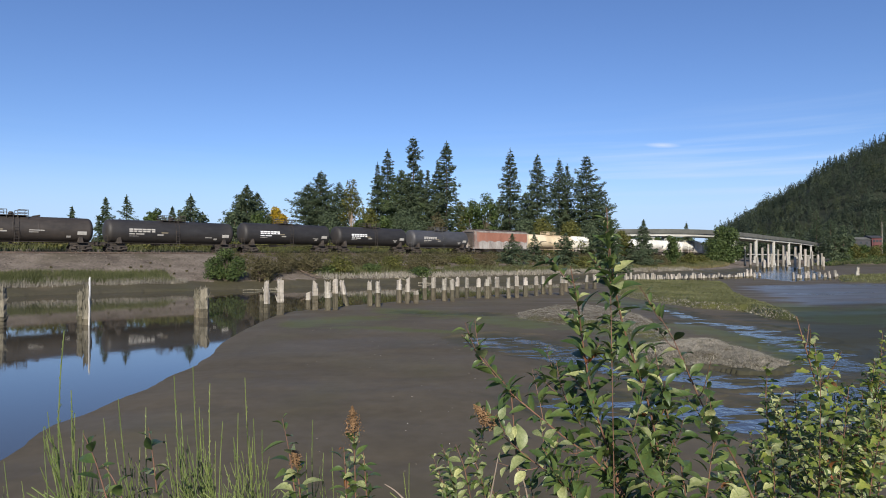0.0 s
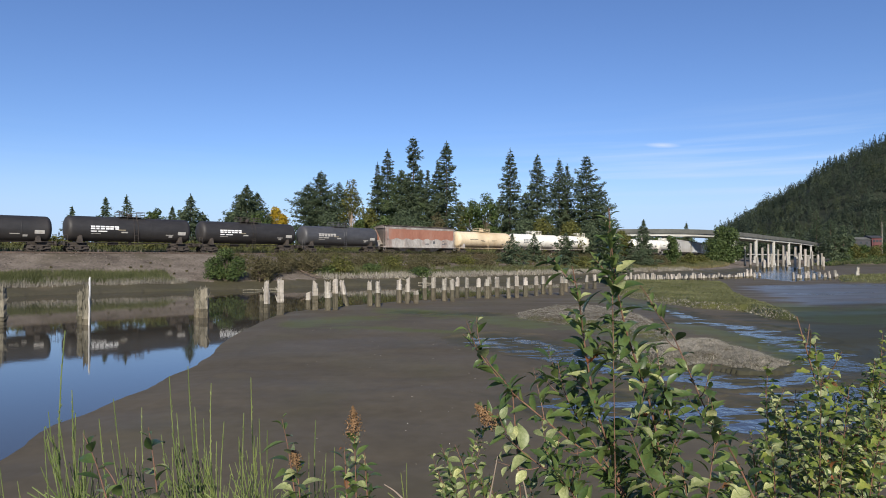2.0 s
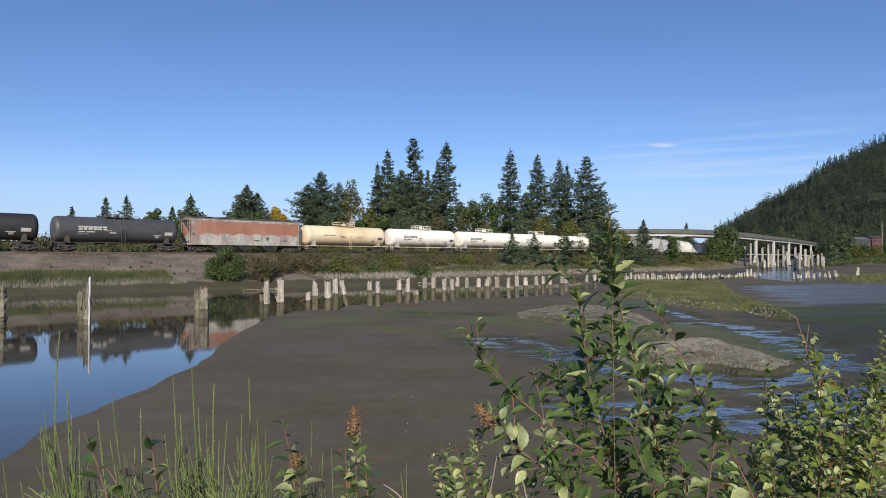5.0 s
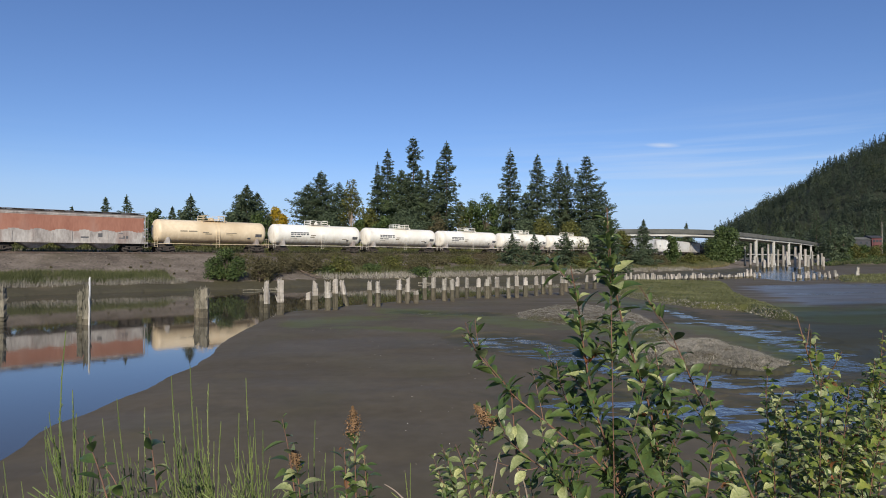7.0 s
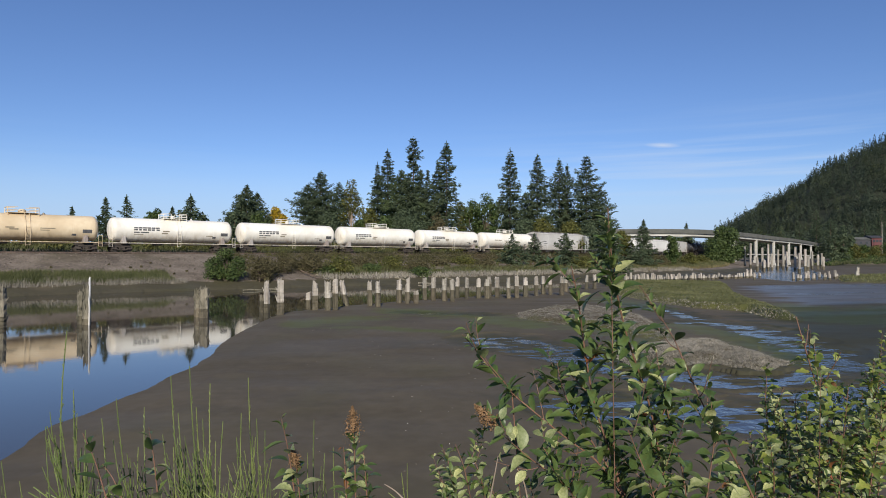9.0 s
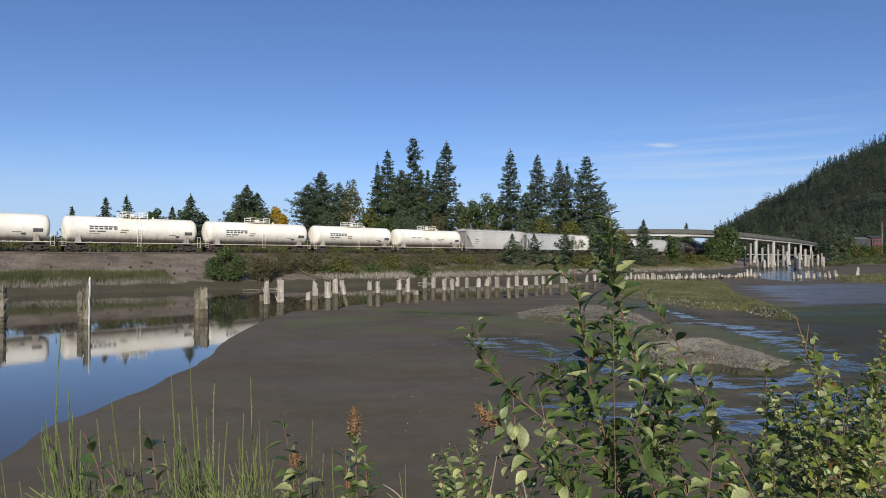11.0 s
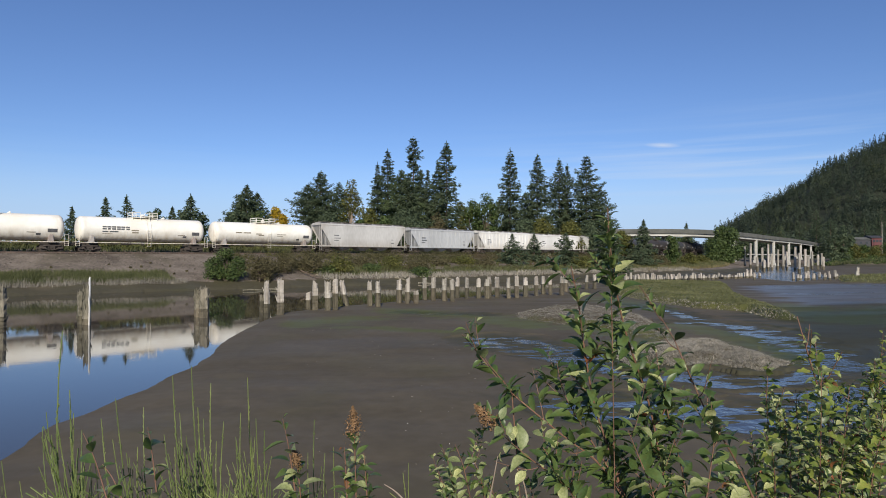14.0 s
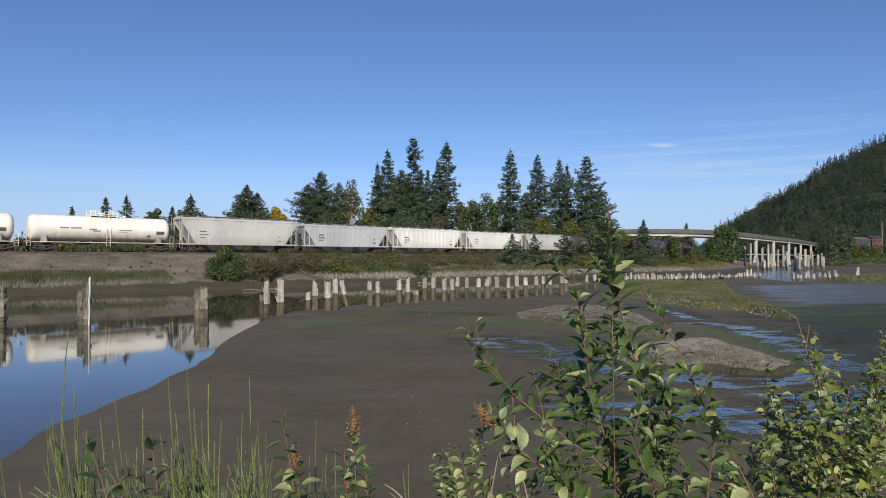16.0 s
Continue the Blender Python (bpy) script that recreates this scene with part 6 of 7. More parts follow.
def build_bank_brush():
    """Low brush and dry growth over the slope, and loose stones on the gravel."""
    rng = np.random.RandomState(61)
    for name, label, m, n, s0, s1, lo, hi, big, leaves in (
            ("bank_brush", "brown dry brush covering the railway slope", BRUSH, 1500, 22, 205, 3.0, 19, 0.62, 72000),
            ("bank_brush", "green low brush covering the railway slope", OLIVE, 700, 30, 215, 2.5, 17, 0.6, 28000),
            ("bank_brush", "olive brown brush growing close to the track", BRUSH, 1900, 22, 150, 13, 23, 1.2, 84000),
            ("bank_brush", "scattered dry weeds on the gravel bank", BROWN_LEAF, 70, -45, 22, 2.0, 9, 0.15, 1600)):
        p = shore_strip(s0, s1, lo, hi, n, rng.randint(999))
        u = (p[:, 0] - T0[0]) * TN[0] + (p[:, 1] - T0[1]) * TN[1]
        p = p[u > 3.0]
        z = ground_z(p[:, 0], p[:, 1])
        lob = [(x, y, zz + 0.1, r) for (x, y), zz, r in zip(p, z, rng.uniform(0.3, 1.0, len(p)) * big)]
        tagged(new(name, quad_soup(name, leafy_quads(rng, lob, leaves, 0.18), m)), label, "brush", kind="stuff")
    p = np.concatenate([shore_strip(-60, 60, 3.0, 12, 5000, 4), shore_strip(-60, 200, -0.5, 2.5, 1500, 5)])
    z = ground_z(p[:, 0], p[:, 1])
    q = []
    for (x, y), zz in zip(p, z):
        r = rng.uniform(0.04, 0.13)
        a = rng.uniform(0, 6.28)
        c = [(x + r * math.cos(a + k * 1.571) * rng.uniform(0.7, 1.2), y + r * math.sin(a + k * 1.571) * rng.uniform(0.7, 1.2), zz + 0.01) for k in range(4)]
        t = [(x + (cx - x) * 0.6, y + (cy - y) * 0.6, zz + r * rng.uniform(0.5, 0.9)) for cx, cy, _ in c]
        q.append(t)
        for k in range(4):
            j = (k + 1) % 4
            q.append([c[k], c[j], t[j], t[k]])
    tagged(new("loose_stones", quad_soup("loose_stones", q, STONE)), "loose brown and grey stones on the railway bank", "stones", kind="stuff")


build_bank_brush()


def build_far_houses():
    """A dark shed, a red house and a pole on the far shore."""
    d = 330.0
    for name, px0, px1, y0, y1, wall, roof, label in (("shed", 1506, 1541, 424, 438, DARK_ROOF, CONCRETE_DARK, "low dark shed with a pale roof edge"), ("house", 1543, 1562, 421, 432, RED_PAINT, DARK_ROOF, "red house with a dark roof")):
        x0, x1 = (px0 - 784) / 1100 * d, (px1 - 784) / 1100 * d
        zb, zt = 3.76 - (y1 - 456) * d / 1100, 3.76 - (y0 - 456) * d / 1100
        g = min(gz((x0 + x1) / 2, d + 4), zb)
        ob = thing(name, (x0 + x1) / 2, d + 4, g, 0, label, "house" if name == "house" else "shed")
        w, h = (x1 - x0) / 2, zt - g
        bm = bmesh.new()
        box(bm, -w, w, -4, 4, 0, h, 0.05)
        part("wall", bm, wall, ob)
        bm = bmesh.new()
        v = [bm.verts.new(c) for c in ((-w - 0.5, -4.6, h - 0.1), (w + 0.5, -4.6, h - 0.1), (w + 0.5, 4.6, h - 0.1), (-w - 0.5, 4.6, h - 0.1), (-w - 0.5, 0, h + 1.3), (w + 0.5, 0, h + 1.3))]
        for f in ((0, 1, 5, 4), (2, 3, 4, 5), (0, 4, 3), (1, 2, 5), (3, 2, 1, 0)):
            bm.faces.new([v[i] for i in f])
        part("roof", bm, roof, ob)
        for k in range(3):
            bm = bmesh.new()
            xx = -w * 0.6 + k * w * 0.6
            box(bm, xx - 0.6, xx + 0.6, -4.06, -3.98, h - 2.4, h - 1.2)
            part("window", bm, GLASSY, ob)
    x = (1547 - 784) / 1100 * d
    pole = thing("utility_pole", x, d - 6, gz(x, d - 6), 0, "tall slim grey utility pole by the house", "pole")
    bm = bmesh.new()
    rod(bm, (0, 0, -0.5), (0, 0, 3.76 + (456 - 393) * (d - 6) / 1100 - gz(x, d - 6)), 0.16, 0.11)
    part("shaft", bm, PILE, pole)
    bm = bmesh.new()
    zt = 3.76 + (456 - 400) * (d - 6) / 1100 - gz(x, d - 6)
    box(bm, -1.1, 1.1, -0.08, 0.08, zt, zt + 0.14)
    part("crossarm", bm, BARK, pole)
    for i, (px, top, dd, w, m) in enumerate(((1513, 431, 300, 4.0, OLIVE), (1529, 432, 300, 4.0, DECID), (1550, 433, 305, 4.5, OLIVE), (1566, 429, 310, 5.5, DECID), (1538, 434, 312, 4.0, CONIFER), (1500, 436, 300, 4.0, DECID), (1540, 446, 290, 4.0, OLIVE), (1580, 445, 290, 5.0, OLIVE))):
        broadleaf("shrub", (px - 784) / 1100 * dd, dd, 3.76 - (top - 456) * dd / 1100, w, "low green shrub on the far shore", 500 + i, m, 0.6, 1200, 0.1, "shrubs on the far shore", category="shrub")


build_far_houses()


def build_drift():
    """Driftwood, shells and scraps left by the tide."""
    rng = random.Random(15)
    spots = [(-19.6, 87.4), (-17.3, 84.8), (-6.8, 88.6), (-1.2, 93.5), (-22.3, 69.3), (-20.5, 71.7), (-3.5, 87.5)]
    for k, (x, y) in enumerate(spots):
        a, ln = rng.uniform(-0.5, 0.6), rng.uniform(1.2, 3.0)
        z = max(gz(x, y), 0.02)
        log = thing("driftwood_log", x, y, z, 0, "pale weathered driftwood log on the muddy shore", "driftwood", "driftwood along the shore")
        bm = bmesh.new()
        tip = (ln * math.cos(a), ln * math.sin(a))
        dz = max(gz(x + tip[0], y + tip[1]), 0.02) - z
        tube_pts = [Vector((tip[0] * t, tip[1] * t, dz * t + 0.08 + 0.05 * math.sin(4 * t))) for t in (0, 0.3, 0.6, 1.0)]
        for p, q in zip(tube_pts, tube_pts[1:]):
            rod(bm, p, q, 0.11 * rng.uniform(0.7, 1.2), 0.08, 7)
        part("trunk", bm, PILE_MOSSY, log)
    branch = thing("dead_branch", -19.2, 84.0, 1.9, 0, "bare brown dead branch lying on the railway bank", "branch")
    bm = bmesh.new()
    for a, b, r0 in (((0, 0, 0.1), (1.2, -0.6, -0.35), 0.09), ((1.2, -0.6, -0.35), (2.6, -1.4, -0.95), 0.07), ((0.7, -0.4, -0.15), (1.5, -0.2, 0.15), 0.035), ((1.7, -0.9, -0.55), (2.3, -0.7, -0.25), 0.03)):
        rod(bm, a, b, r0, r0 * 0.75, 7)
    part("limb", bm, BARK, branch)
    bits, shells = [], []
    r = np.random.RandomState(8)
    for k in range(110):
        y = r.uniform(9, 45)
        x = r.uniform(-0.22, 0.35) * y
        z = gz(x, y)
        if z < 0.03:
            continue
        s, a = r.uniform(0.006, 0.018), r.uniform(0, 6.28)
        l = s * r.uniform(1, 3.2)
        c, sn = math.cos(a), math.sin(a)
        base = [(x + c * l * i - sn * s * j, y + sn * l * i + c * s * j, z - 0.005) for i, j in ((-1, -1), (1, -1), (1, 1), (-1, 1))]
        top = [(x + (bx - x) * 0.6, y + (by - y) * 0.6, z + s * 0.9) for bx, by, _ in base]
        bits.append(top)
        for i in range(4):
            j = (i + 1) % 4
            bits.append([base[i], base[j], top[j], top[i]])
    for k in range(11):
        y = r.uniform(9, 26)
        x = r.uniform(-0.3, 0.1) * y
        z, s, a = gz(x, y), r.uniform(0.007, 0.014), r.uniform(0, 6.28)
        if z > 0.03:
            shells += [[(x + s * math.cos(a + q), y + s * 1.6 * math.sin(a + q), z + 0.004 + 0.6 * s * (k2 == 1)) for k2 in (0, 1) for q in ((i + k2) * 1.571, (i + 1 - k2) * 1.571)] for i in range(4)]
    tagged(new("shells", quad_soup("shells", shells, H_WHITE)), "small white shells scattered on the mud", "shells", kind="stuff")
    tagged(new("tide_litter", quad_soup("tide_litter", bits, LITTER)), "small pale shells, stones and twigs on the mud", "litter", kind="stuff")


build_drift()


def build_far_shore():
    rng = np.random.RandomState(91)
    a, b = np.array(((172, 266), (210, 260), (330, 252), (450, 228))), rng.uniform(0, 3, 9000)
    i = np.minimum(b.astype(int), 2)
    p = a[i] + (a[i + 1] - a[i]) * (b - i)[:, None]
    p[:, 1] += rng.uniform(0, 26, 9000) ** 1.0
    grass_stuff("far_shore_grass", "rough green grass along the far shore", p, 1.3, GRASS, 92, 0.4, 0.22)
    lob = [(x, y, gz(x, y) + 0.5, rng.uniform(0.8, 2.2)) for x, y in p[:110]]
    tagged(new("far_shore_scrub", quad_soup("far_shore_scrub", leafy_quads(rng, lob, 9000, 0.7), DECID)), "low green scrub along the far shore", "shrubs", kind="stuff")


build_far_shore()

# ---- plants on the near bank ----
def leaf_mesh(name, material, slim, curl, fold, lobed=0.0):
    """A pointed leaf 1 long in +y, folded along its midrib and curled, its edge plain or lobed."""
    n = 12 if lobed else 7
    v, f = [], []
    for k in range(n):
        t = k / (n - 1)
        w = slim * math.sin(math.pi * t ** 0.85) ** 0.9 * (1 + lobed * math.sin(17 * t)) if 0 < k < n - 1 else 0.012
        z = curl * (t - 0.4) ** 2 * -1.0
        v += [(-w, t, z + fold * w), (0, t, z), (w, t, z + fold * w)]
    for k in range(n - 1):
        a = k * 3
        f += [(a, a + 1, a + 4, a + 3), (a + 1, a + 2, a + 5, a + 4)]
    return mesh_of(name, v, f, material, True)


LEAVES = [leaf_mesh("leaf", LEAF, s, c, fo) for s, c, fo in ((0.19, 0.25, 0.45), (0.23, 0.5, 0.3), (0.17, 0.1, 0.6), (0.21, 0.7, 0.5))]
PALE_LEAVES = [leaf_mesh("leaf", LEAF_PALE, s, c, fo) for s, c, fo in ((0.25, 0.6, 0.6), (0.29, 0.3, 0.4))]
LIME_LEAVES = [leaf_mesh("leaf", LEAF_LIME, s, c, fo, 0.28) for s, c, fo in ((0.30, 0.5, 0.35), (0.26, 0.8, 0.5), (0.34, 0.3, 0.25))]
RED_LEAVES = [leaf_mesh("leaf", LEAF_RED, 0.24, 0.6, 0.7)]


def smooth_path(pts, n):
    pts = [Vector(p) for p in pts]
    out = []
    seg = len(pts) - 1
    for i in range(n + 1):
        u = i / n * seg
        k = min(int(u), seg - 1)
        t = u - k
        p0, p1, p2, p3 = pts[max(0, k - 1)], pts[k], pts[k + 1], pts[min(seg, k + 2)]
        out.append(0.5 * ((2 * p1) + (p2 - p0) * t + (2 * p0 - 5 * p1 + 4 * p2 - p3) * t * t + (3 * p1 - p0 - 3 * p2 + p3) * t ** 3))
    return out


def tube(bm, path, r0, r1, sides=6):
    rings = []
    for i, p in enumerate(path):
        d = (path[min(i + 1, len(path) - 1)] - path[max(i - 1, 0)]).normalized()
        a = d.cross(Vector((0.3, 1, 0.2))).normalized()
        b = d.cross(a)
        r = r0 + (r1 - r0) * i / (len(path) - 1)
        rings.append([bm.verts.new(p + (a * math.cos(6.283 * k / sides) + b * math.sin(6.283 * k / sides)) * r) for k in range(sides)])
    for p, q in zip(rings, rings[1:]):
        for k in range(sides):
            bm.faces.new((p[k], p[(k + 1) % sides], q[(k + 1) % sides], q[k]))
    bm.faces.new(rings[-1])


def leafy_stem(plant, rng, tip_to_base, r0, leaf, every, bare=0.0, pale=0.12, red=0.006, plume=0.0, stem_mat=None, shoots=0, spread=1.0, lime=0.0):
    """One woody stem of a plant, keyed by points from tip to base in world space, with leaves of its own along it."""
    o = plant.matrix_basis.translation
    pts = [Vector(p) - o for p in tip_to_base][::-1]
    root = Vector((pts[0].x * 0.75, pts[0].y * 0.75, 0.0))
    path = [root.lerp(pts[0], i / 8) for i in range(8)] + smooth_path(pts, 20)
    bm = bmesh.new()
    tube(bm, path, r0 * 0.75, r0 * 0.22)
    stem = part("stem", bm, stem_mat or STEM_RED, plant)
    runs = [(path, leaf)]
    for k in range(shoots):
        i = rng.randint(11, 26)
        p, d = path[i], (path[i + 1] - path[i - 1]).normalized()
        side = d.cross(Vector((rng.uniform(-1, 1), rng.uniform(-1, 1), rng.uniform(-0.3, 0.3)))).normalized()
        ln = rng.uniform(0.05, 0.12)
        sub = smooth_path([p, p + (d * 0.5 + side * 0.6) * ln * 0.5, p + (d * 0.8 + side * 0.8 + Vector((0, 0, 0.25))) * ln], 9)
        bm = bmesh.new()
        tube(bm, sub, r0 * 0.35, r0 * 0.15, 5)
        part("twig", bm, stem_mat or STEM_RED, stem)
        runs.append((sub, leaf * 0.75))
    for run, size in runs:
        nxt, az = 0.0, rng.uniform(0, 6.28)
        total = sum((b - a).length for a, b in zip(run, run[1:]))
        below = (run[8] - run[0]).length if run is path else 0.0
        start = below * 0.8 if run is path else total * 0.15
        vis = total - below
        walked = 0.0
        for a, b in zip(run, run[1:]):
            seg = (b - a).length
            while nxt < walked + seg:
                if nxt > start and nxt < total - vis * bare:
                    p = a.lerp(b, (nxt - walked) / seg)
                    t = (b - a).normalized()
                    az += 2.4 + rng.uniform(-0.5, 0.5)
                    u = t.orthogonal().normalized()
                    out = u * math.cos(az) + t.cross(u) * math.sin(az)
                    d = (t * rng.uniform(0.1, 0.9) + out * rng.uniform(0.6, 1.1) * spread + Vector((0, 0, rng.uniform(-0.55, 0.2)))).normalized()
                    nrm = (Vector((rng.uniform(-0.9, 0.7), rng.uniform(-1.0, 0.4), 1.0)) + t * 0.4)
                    x = d.cross(nrm).normalized()
                    z = x.cross(d)
                    q = rng.random()
                    fade = 1.0 if nxt < total - vis * 0.2 else max(0.45, (total - nxt) / (vis * 0.2))
                    s = size * rng.uniform(0.7, 1.25) * fade
                    pool = PALE_LEAVES if q < pale else RED_LEAVES if q < pale + red else LIME_LEAVES if q < pale + red + lime else LEAVES
                    lf = part("leaf", rng.choice(pool), None, stem)
                    m = Matrix((x, d, z)).transposed().to_4x4()
                    lf.matrix_basis = Matrix.Translation(p + d * 0.004) @ m @ Matrix.Diagonal((s, s, s, 1))
                nxt += every * rng.uniform(0.6, 1.4)
            walked += seg
    if plume:
        quads = []
        r = np.random.RandomState(rng.randint(0, 9999))
        end = path[-1]
        d = (path[-1] - path[-4]).normalized()
        n = 900
        t = r.rand(n)
        c = np.array([tuple(end + d * plume * (tt - 0.25)) for tt in t])
        rad = plume * 0.52 * (1.05 - t) * (0.55 + 0.6 * np.sin(t * 14) ** 2)
        dirs = r.normal(0, 1, (n, 3))
        dirs /= np.linalg.norm(dirs, axis=1)[:, None]
        c = c + dirs * (rad * np.sqrt(r.rand(n)))[:, None]
        aa = r.normal(0, 1, (n, 3))
        aa /= np.linalg.norm(aa, axis=1)[:, None]
        bb = np.cross(aa, dirs)
        s = 0.0038
        quads = np.stack([c - aa * s, c - bb * s * 0.7, c + aa * s, c + bb * s * 0.7], 1)
        part("flower_head", quad_soup("flower_head", quads, PLUME), None, stem, "dried brown flower plume")
    return stem


SWAY = []


def plant_at(name, x, y, label, category, group):
    ob = thing(name, x, y, gz(x, y), 0, label, category, group)
    if name != "grass_clump":
        SWAY.append((ob, ob.matrix_basis.translation.copy(), 7 * x, 0.22))
    return ob


def build_near_plants():
    rng = random.Random(77)
    # the tall leafy shrub
    sh = plant_at("leafy_shrub", 0.55, 1.75, "leafy green shrub with reddish stems on the bank", "shrub", "shrubs on the near bank")
    leafy_stem(sh, rng, [(0.361, 1.750, 3.735), (0.384, 1.760, 3.626), (0.405, 1.780, 3.495), (0.439, 1.800, 3.328), (0.493, 1.800, 3.164), (0.525, 1.800, 3.033)], 0.006, 0.074, 0.0100, shoots=5, spread=0.9)
    leafy_stem(sh, rng, [(0.451, 1.700, 3.896), (0.457, 1.700, 3.800), (0.478, 1.720, 3.676), (0.519, 1.750, 3.531), (0.591, 1.800, 3.353), (0.623, 1.800, 3.197), (0.648, 1.800, 3.033)], 0.006, 0.070, 0.0095, shoots=6, spread=0.85)
    leafy_stem(sh, rng, [(0.594, 1.900, 3.684), (0.663, 1.900, 3.580), (0.697, 1.880, 3.514), (0.730, 1.860, 3.424), (0.787, 1.850, 3.291), (0.859, 1.850, 3.173), (0.935, 1.850, 3.013)], 0.005, 0.062, 0.024, bare=0.05, shoots=5)
    leafy_stem(sh, rng, [(0.059, 1.900, 3.525), (0.113, 1.880, 3.463), (0.184, 1.860, 3.376), (0.269, 1.840, 3.305), (0.361, 1.820, 3.232), (0.455, 1.800, 3.161), (0.542, 1.800, 3.033)], 0.005, 0.064, 0.02, bare=0.02, shoots=5)
    leafy_stem(sh, rng, [(0.100, 1.900, 3.577), (0.107, 1.900, 3.511), (0.133, 1.880, 3.446), (0.205, 1.860, 3.364)], 0.003, 0.055, 0.016)
    leafy_stem(sh, rng, [(0.124, 1.750, 3.308), (0.162, 1.750, 3.268), (0.240, 1.750, 3.200), (0.330, 1.760, 3.130), (0.430, 1.780, 3.025)], 0.004, 0.062, 0.015, bare=0.06, pale=0.45, plume=0.07, shoots=4)
    leafy_stem(sh, rng, [(0.338, 1.850, 3.451), (0.361, 1.840, 3.352), (0.424, 1.820, 3.240), (0.501, 1.800, 3.115), (0.550, 1.800, 3.033)], 0.004, 0.070, 0.0115, shoots=4)
    leafy_stem(sh, rng, [(0.615, 1.800, 3.492), (0.635, 1.800, 3.377), (0.664, 1.800, 3.246), (0.689, 1.800, 3.148), (0.705, 1.800, 3.033)], 0.004, 0.070, 0.0115, shoots=4)
    leafy_stem(sh, rng, [(0.771, 1.800, 3.361), (0.782, 1.800, 3.246), (0.771, 1.800, 3.148), (0.754, 1.800, 3.033)], 0.004, 0.066, 0.011, shoots=4)
    leafy_stem(sh, rng, [(0.504, 1.700, 3.290), (0.535, 1.700, 3.213), (0.566, 1.700, 3.136), (0.581, 1.700, 3.074)], 0.004, 0.07, 0.011, shoots=4)
    leafy_stem(sh, rng, [(0.272, 1.700, 3.244), (0.311, 1.700, 3.182), (0.349, 1.700, 3.120), (0.380, 1.700, 3.058)], 0.004, 0.064, 0.011, shoots=4)
    leafy_stem(sh, rng, [(0.446, 1.690, 3.869), (0.454, 1.700, 3.785), (0.463, 1.710, 3.692)], 0.002, 0.042, 0.009, shoots=0, spread=0.7)
    # the low one in front of the mud
    lo = plant_at("leafy_shrub", 0.1, 1.8, "small leafy shrub with pale curled leaves", "shrub", "shrubs on the near bank")
    for a, b in ((782, 790), (805, 785), (770, 820), (835, 805), (860, 840), (895, 850), (925, 830), (780, 850)):
        leafy_stem(lo, rng, [((a - 784) / 1100 * 1.9, 1.9, 3.76 - (b - 456) * 1.9 / 1100), ((a + 15 - 784) / 1100 * 1.88, 1.88, 3.76 - (b + 40 - 456) * 1.88 / 1100), ((a + 30 - 784) / 1100 * 1.86, 1.86, 3.76 - (b + 110 - 456) * 1.86 / 1100)], 0.003, 0.042, 0.009, pale=0.4, shoots=1)
    for pts in ([(0.153, 1.750, 3.203), (0.140, 1.750, 3.133), (0.124, 1.750, 3.054)], [(0.198, 1.800, 3.173), (0.231, 1.800, 3.115), (0.247, 1.800, 3.033)], [(-0.170, 1.800, 3.107), (-0.137, 1.800, 3.086), (-0.101, 1.800, 3.050)]):
        leafy_stem(lo, rng, pts, 0.005, 0.03, 9.0, stem_mat=PALE_TWIG)
    # the broad shrub with small leaves
    br = plant_at("leafy_shrub", 1.5, 2.2, "dense shrub with small pale green leaves", "shrub", "shrubs on the near bank")
    leafy_stem(br, rng, [(1.191, 2.100, 3.561), (1.229, 2.100, 3.428), (1.280, 2.120, 3.290), (1.331, 2.140, 3.130), (1.380, 2.150, 2.873)], 0.007, 0.05, 0.022, bare=0.12, pale=0.3, red=0.04, shoots=6, lime=0.5)
    for a, b, c in ((1352, 690, 1375), (1372, 700, 1400), (1385, 740, 1410), (1405, 690, 1425), (1425, 690, 1440), (1450, 660, 1465), (1475, 690, 1480), (1500, 680, 1500), (1525, 690, 1520), (1545, 640, 1540), (1560, 590, 1556),
                    (1575, 620, 1570), (1360, 780, 1385), (1395, 800, 1410), (1430, 780, 1440), (1465, 770, 1470), (1510, 770, 1505), (1540, 760, 1535), (1330, 800, 1350), (1310, 830, 1340), (1560, 740, 1555), (1290, 850, 1320)):
        d = 2.1 + rng.uniform(-0.2, 0.35)
        pts = [((px - 784) / 1100 * d, d + k * 0.02, 3.76 - (py - 456) * d / 1100) for k, (px, py) in enumerate(((a, b), (a + (c - a) * 0.4, b + (882 - b) * 0.35), (a + (c - a) * 0.75, b + (882 - b) * 0.7), (c, 905)))]
        leafy_stem(br, rng, pts, 0.004, 0.046, 0.0100, pale=0.27, red=0.03, lime=0.42, shoots=4 if b < 750 else 2)
    # leafy stems among the stalks
    for k, (a, b, c, n, pl) in enumerate(((265, 755, 285, 0.022, 0), (150, 765, 200, 0.03, 0), (500, 740, 528, 0.018, 0), (627, 755, 632, 0.011, 0.085), (524, 812, 535, 0.014, 0.05), (185, 820, 230, 0.03, 0), (645, 800, 652, 0.011, 0), (610, 790, 616, 0.011, 0))):
        x0 = (c - 784) / 1100 * 1.9
        p = plant_at("wildflower", x0, 1.95, "single leafy stem with a dry plume" if pl else "single leafy stem with a reddish stalk", "plant", "leafy stems on the near bank")
        d = 1.9
        pts = [((px - 784) / 1100 * d, d, 3.76 - (py - 456) * d / 1100) for px, py in ((a, b), (a + (c - a) * 0.45, b + (890 - b) * 0.4), (c, 905))]
        leafy_stem(p, rng, pts, 0.004, 0.062 if k not in (3, 6, 7) else 0.05, n, bare=0.0 if not pl else 0.12, pale=0.1 if k < 3 else 0.3, plume=pl, shoots=0)


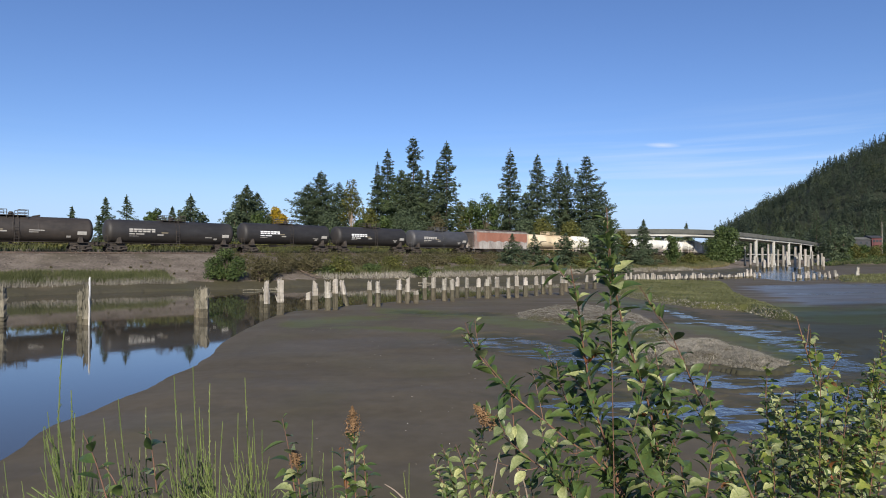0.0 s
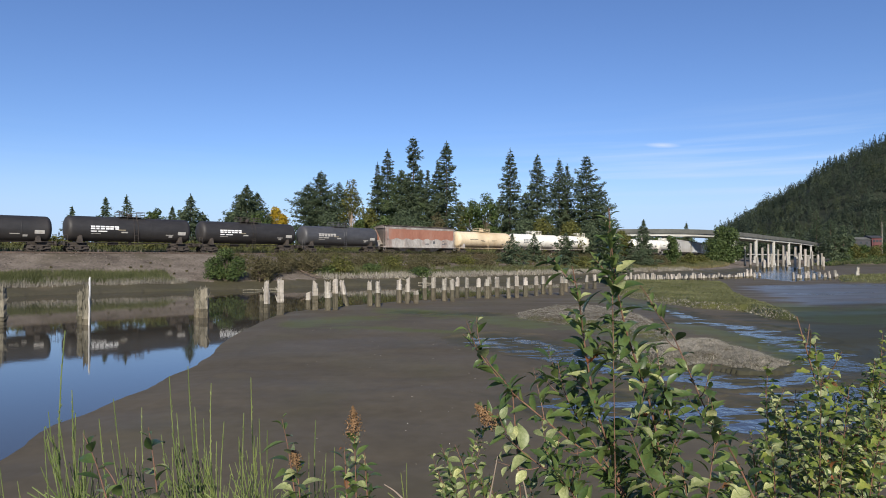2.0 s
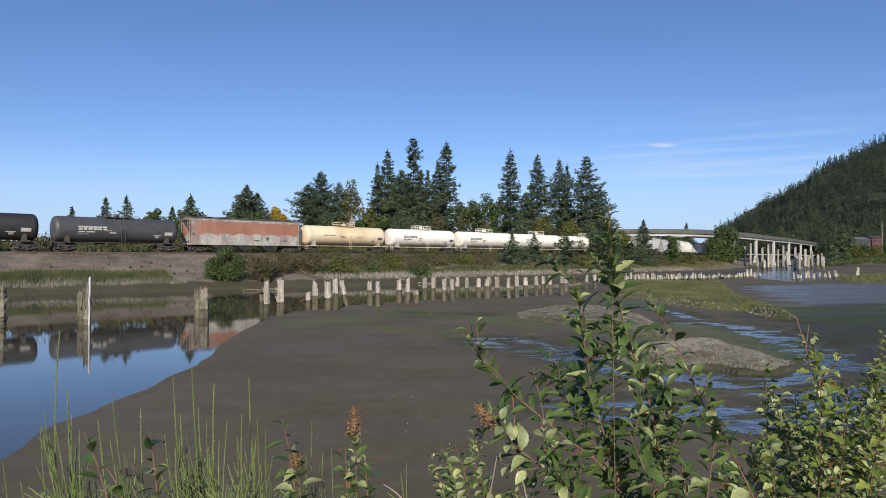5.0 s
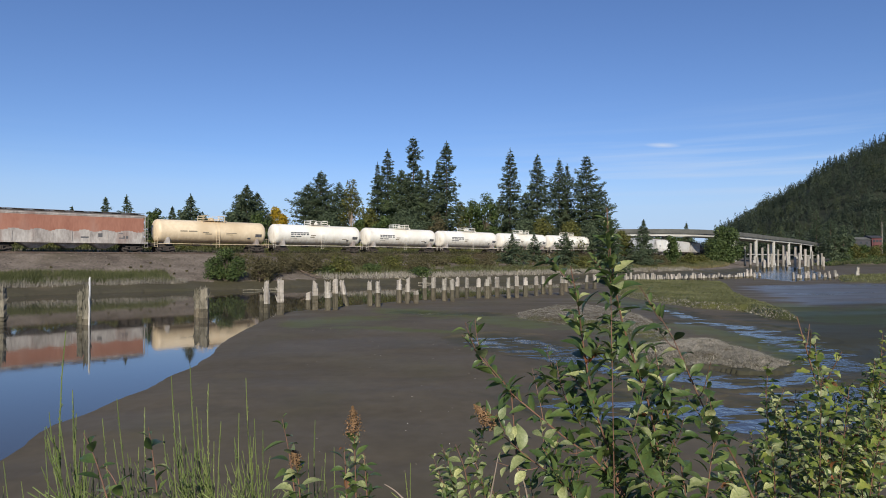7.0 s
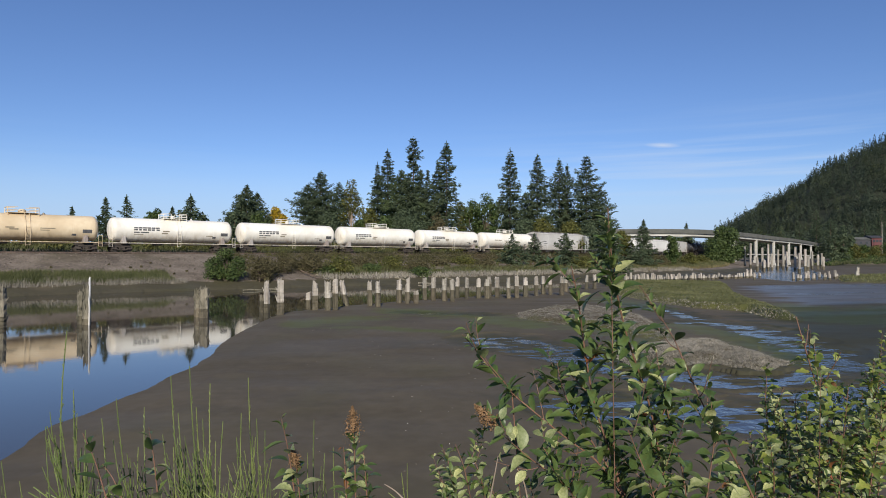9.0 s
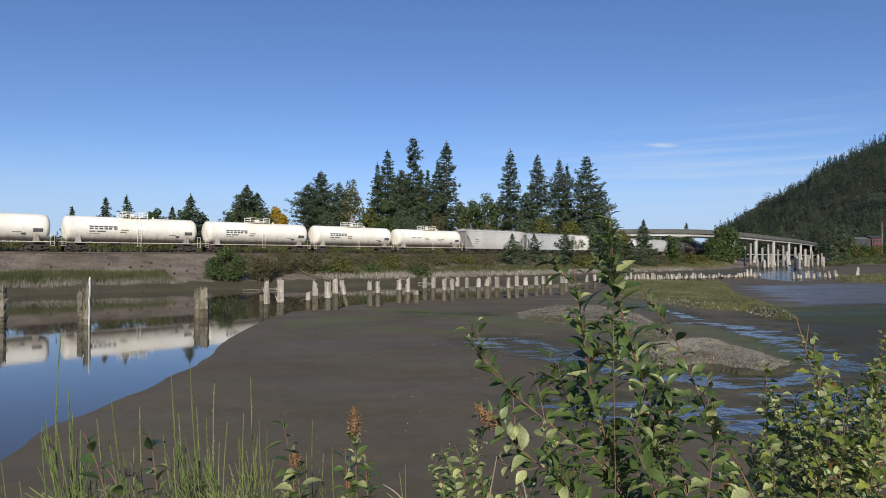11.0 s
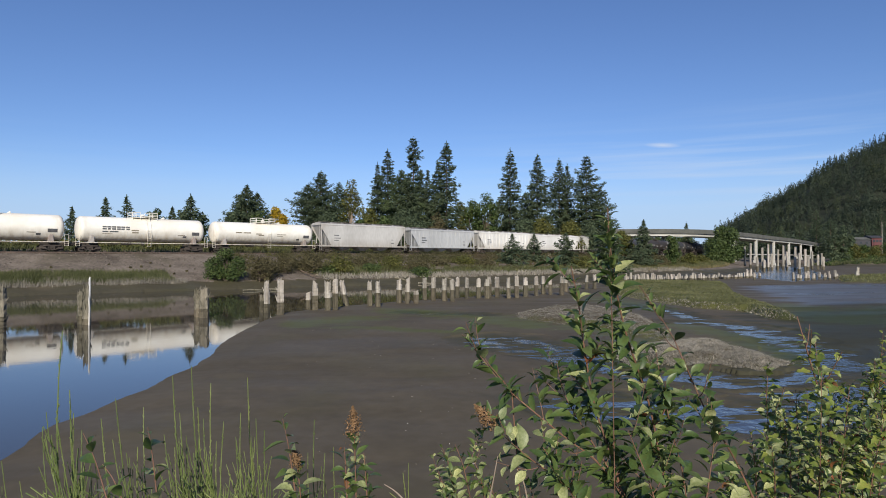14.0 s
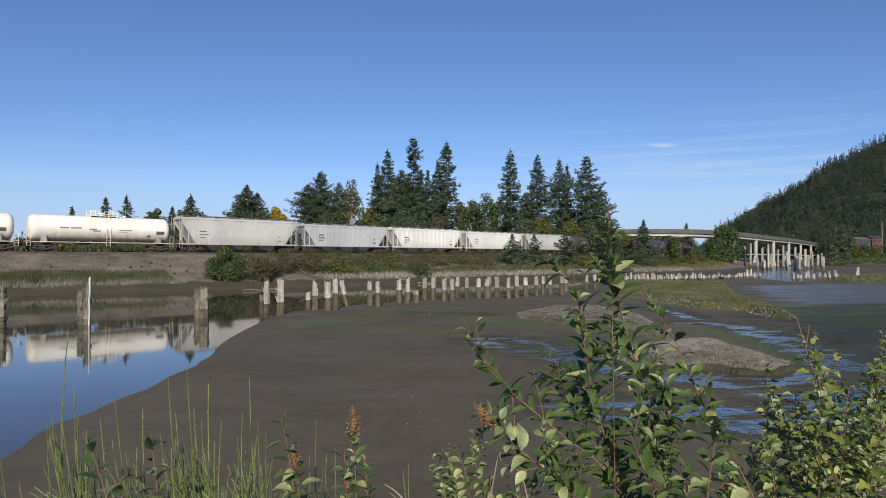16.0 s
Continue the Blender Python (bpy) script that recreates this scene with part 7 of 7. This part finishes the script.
def stalk_mesh(seed):
    """An upright green stalk 1 high with many slim side shoots."""
    rng = random.Random(seed)
    bm = bmesh.new()
    bend = rng.uniform(-0.06, 0.06)
    main = [Vector((2.2 * bend * t * (1 - t), 0.012 * math.sin(6.283 * t), t)) for t in [i / 10 for i in range(11)]]

    def twig(path, r0, r1, nubs):
        tube(bm, path, r0, r1, 5)
        for _ in range(nubs):
            t = rng.uniform(0.15, 0.97) * (len(path) - 1)
            i = min(int(t), len(path) - 2)
            p, d = path[i].lerp(path[i + 1], t - i), (path[i + 1] - path[i]).normalized()
            az = rng.uniform(0, 6.283)
            o = (d + Vector((math.cos(az), math.sin(az), 0)) * rng.uniform(0.3, 0.6)).normalized()
            tube(bm, [p, p + o * rng.uniform(0.004, 0.010)], r0 * 0.5, r0 * 0.25, 3)

    twig(main, 0.0029, 0.0011, 90)
    for k in range(42):
        t = rng.uniform(0.08, 0.72) ** 0.9
        i = int(t * 10)
        p = main[i].lerp(main[min(10, i + 1)], t * 10 - i)
        az, ln, sl = rng.uniform(0, 6.283), rng.uniform(0.07, 0.34) * (1.1 - t), rng.uniform(0.12, 0.42)
        o = Vector((math.cos(az) * sl, math.sin(az) * sl, 1)).normalized()
        twig([p, p + o * ln * 0.5 + Vector((math.cos(az), math.sin(az), 0)) * ln * 0.06, p + o * ln], 0.0015, 0.0007, int(ln * 60))
    me = bpy.data.meshes.new("stalk")
    bm.to_mesh(me)
    bm.free()
    me.materials.append(STEM_GREEN)
    return me


def build_stalks():
    rng = random.Random(5)
    meshes = [stalk_mesh(i) for i in range(5)]
    clumps = (((115, 585, 140), (128, 690, 150), (95, 790, 130), (150, 760, 170), (105, 740, 145), (135, 730, 160), (165, 800, 180)),
              ((205, 705, 238), (255, 720, 275), (225, 800, 250), (180, 740, 215), (245, 790, 262)),
              ((305, 665, 338), (338, 648, 366), (318, 730, 345), (350, 720, 372), (330, 770, 350), (310, 790, 335)),
              ((375, 678, 396), (362, 740, 385), (398, 745, 408), (385, 780, 398), (345, 800, 370))) + (((440, 668, 458), (428, 730, 450), (455, 740, 466), (420, 780, 440), (470, 760, 480), (448, 770, 456)),
              ((556, 742, 570), (545, 800, 560), (575, 800, 580), (590, 790, 596)),
              ((722, 818, 730), (712, 835, 726)), ((8, 815, 30), (-10, 780, 20), (40, 850, 55), (-25, 800, 5)))
    for k, group in enumerate(clumps):
        d = 2.1 + 0.12 * (k % 3)
        x0 = (group[0][2] - 784) / 1100 * d
        cl = plant_at("grass_clump", x0, d, "clump of slim upright green stalks on the bank", "grass clump", "stalk clumps on the near bank")
        o = cl.matrix_basis.translation.copy()
        SWAY.append((cl, o, k, 1.0))
        extra = [(a + rng.uniform(-46, 50), min(870, b + rng.uniform(60, 140)), c + rng.uniform(-20, 22)) for a, b, c in group if b < 820] + [(a + rng.uniform(-52, 56), min(870, b + rng.uniform(90, 190)), c + rng.uniform(-26, 26)) for a, b, c in group * 2 if b < 780]
        for a, b, c in list(group) + extra:
            dd = d + rng.uniform(-0.12, 0.12)
            tip = Vector(((a - 784) / 1100 * dd, dd, 3.76 - (b - 456) * dd / 1100))
            low = Vector(((c - 784) / 1100 * dd, dd, 3.76 - (895 - 456) * dd / 1100))
            way = (tip - low).normalized()
            foot = low - way * ((low.z - o.z) / max(0.3, way.z))
            foot.x = low.x + (foot.x - low.x) * 0.6
            ln = (tip - foot).length
            st = part("stalk", meshes[rng.randrange(5)], None, cl)
            q = (tip - foot).to_track_quat("Z", "Y").to_matrix().to_4x4() @ Matrix.Rotation(rng.uniform(-0.5, 0.5), 4, "Z")
            st.matrix_basis = Matrix.Translation(foot - o) @ q @ Matrix.Diagonal((ln, ln, ln, 1))


build_near_plants()
build_stalks()


motions()
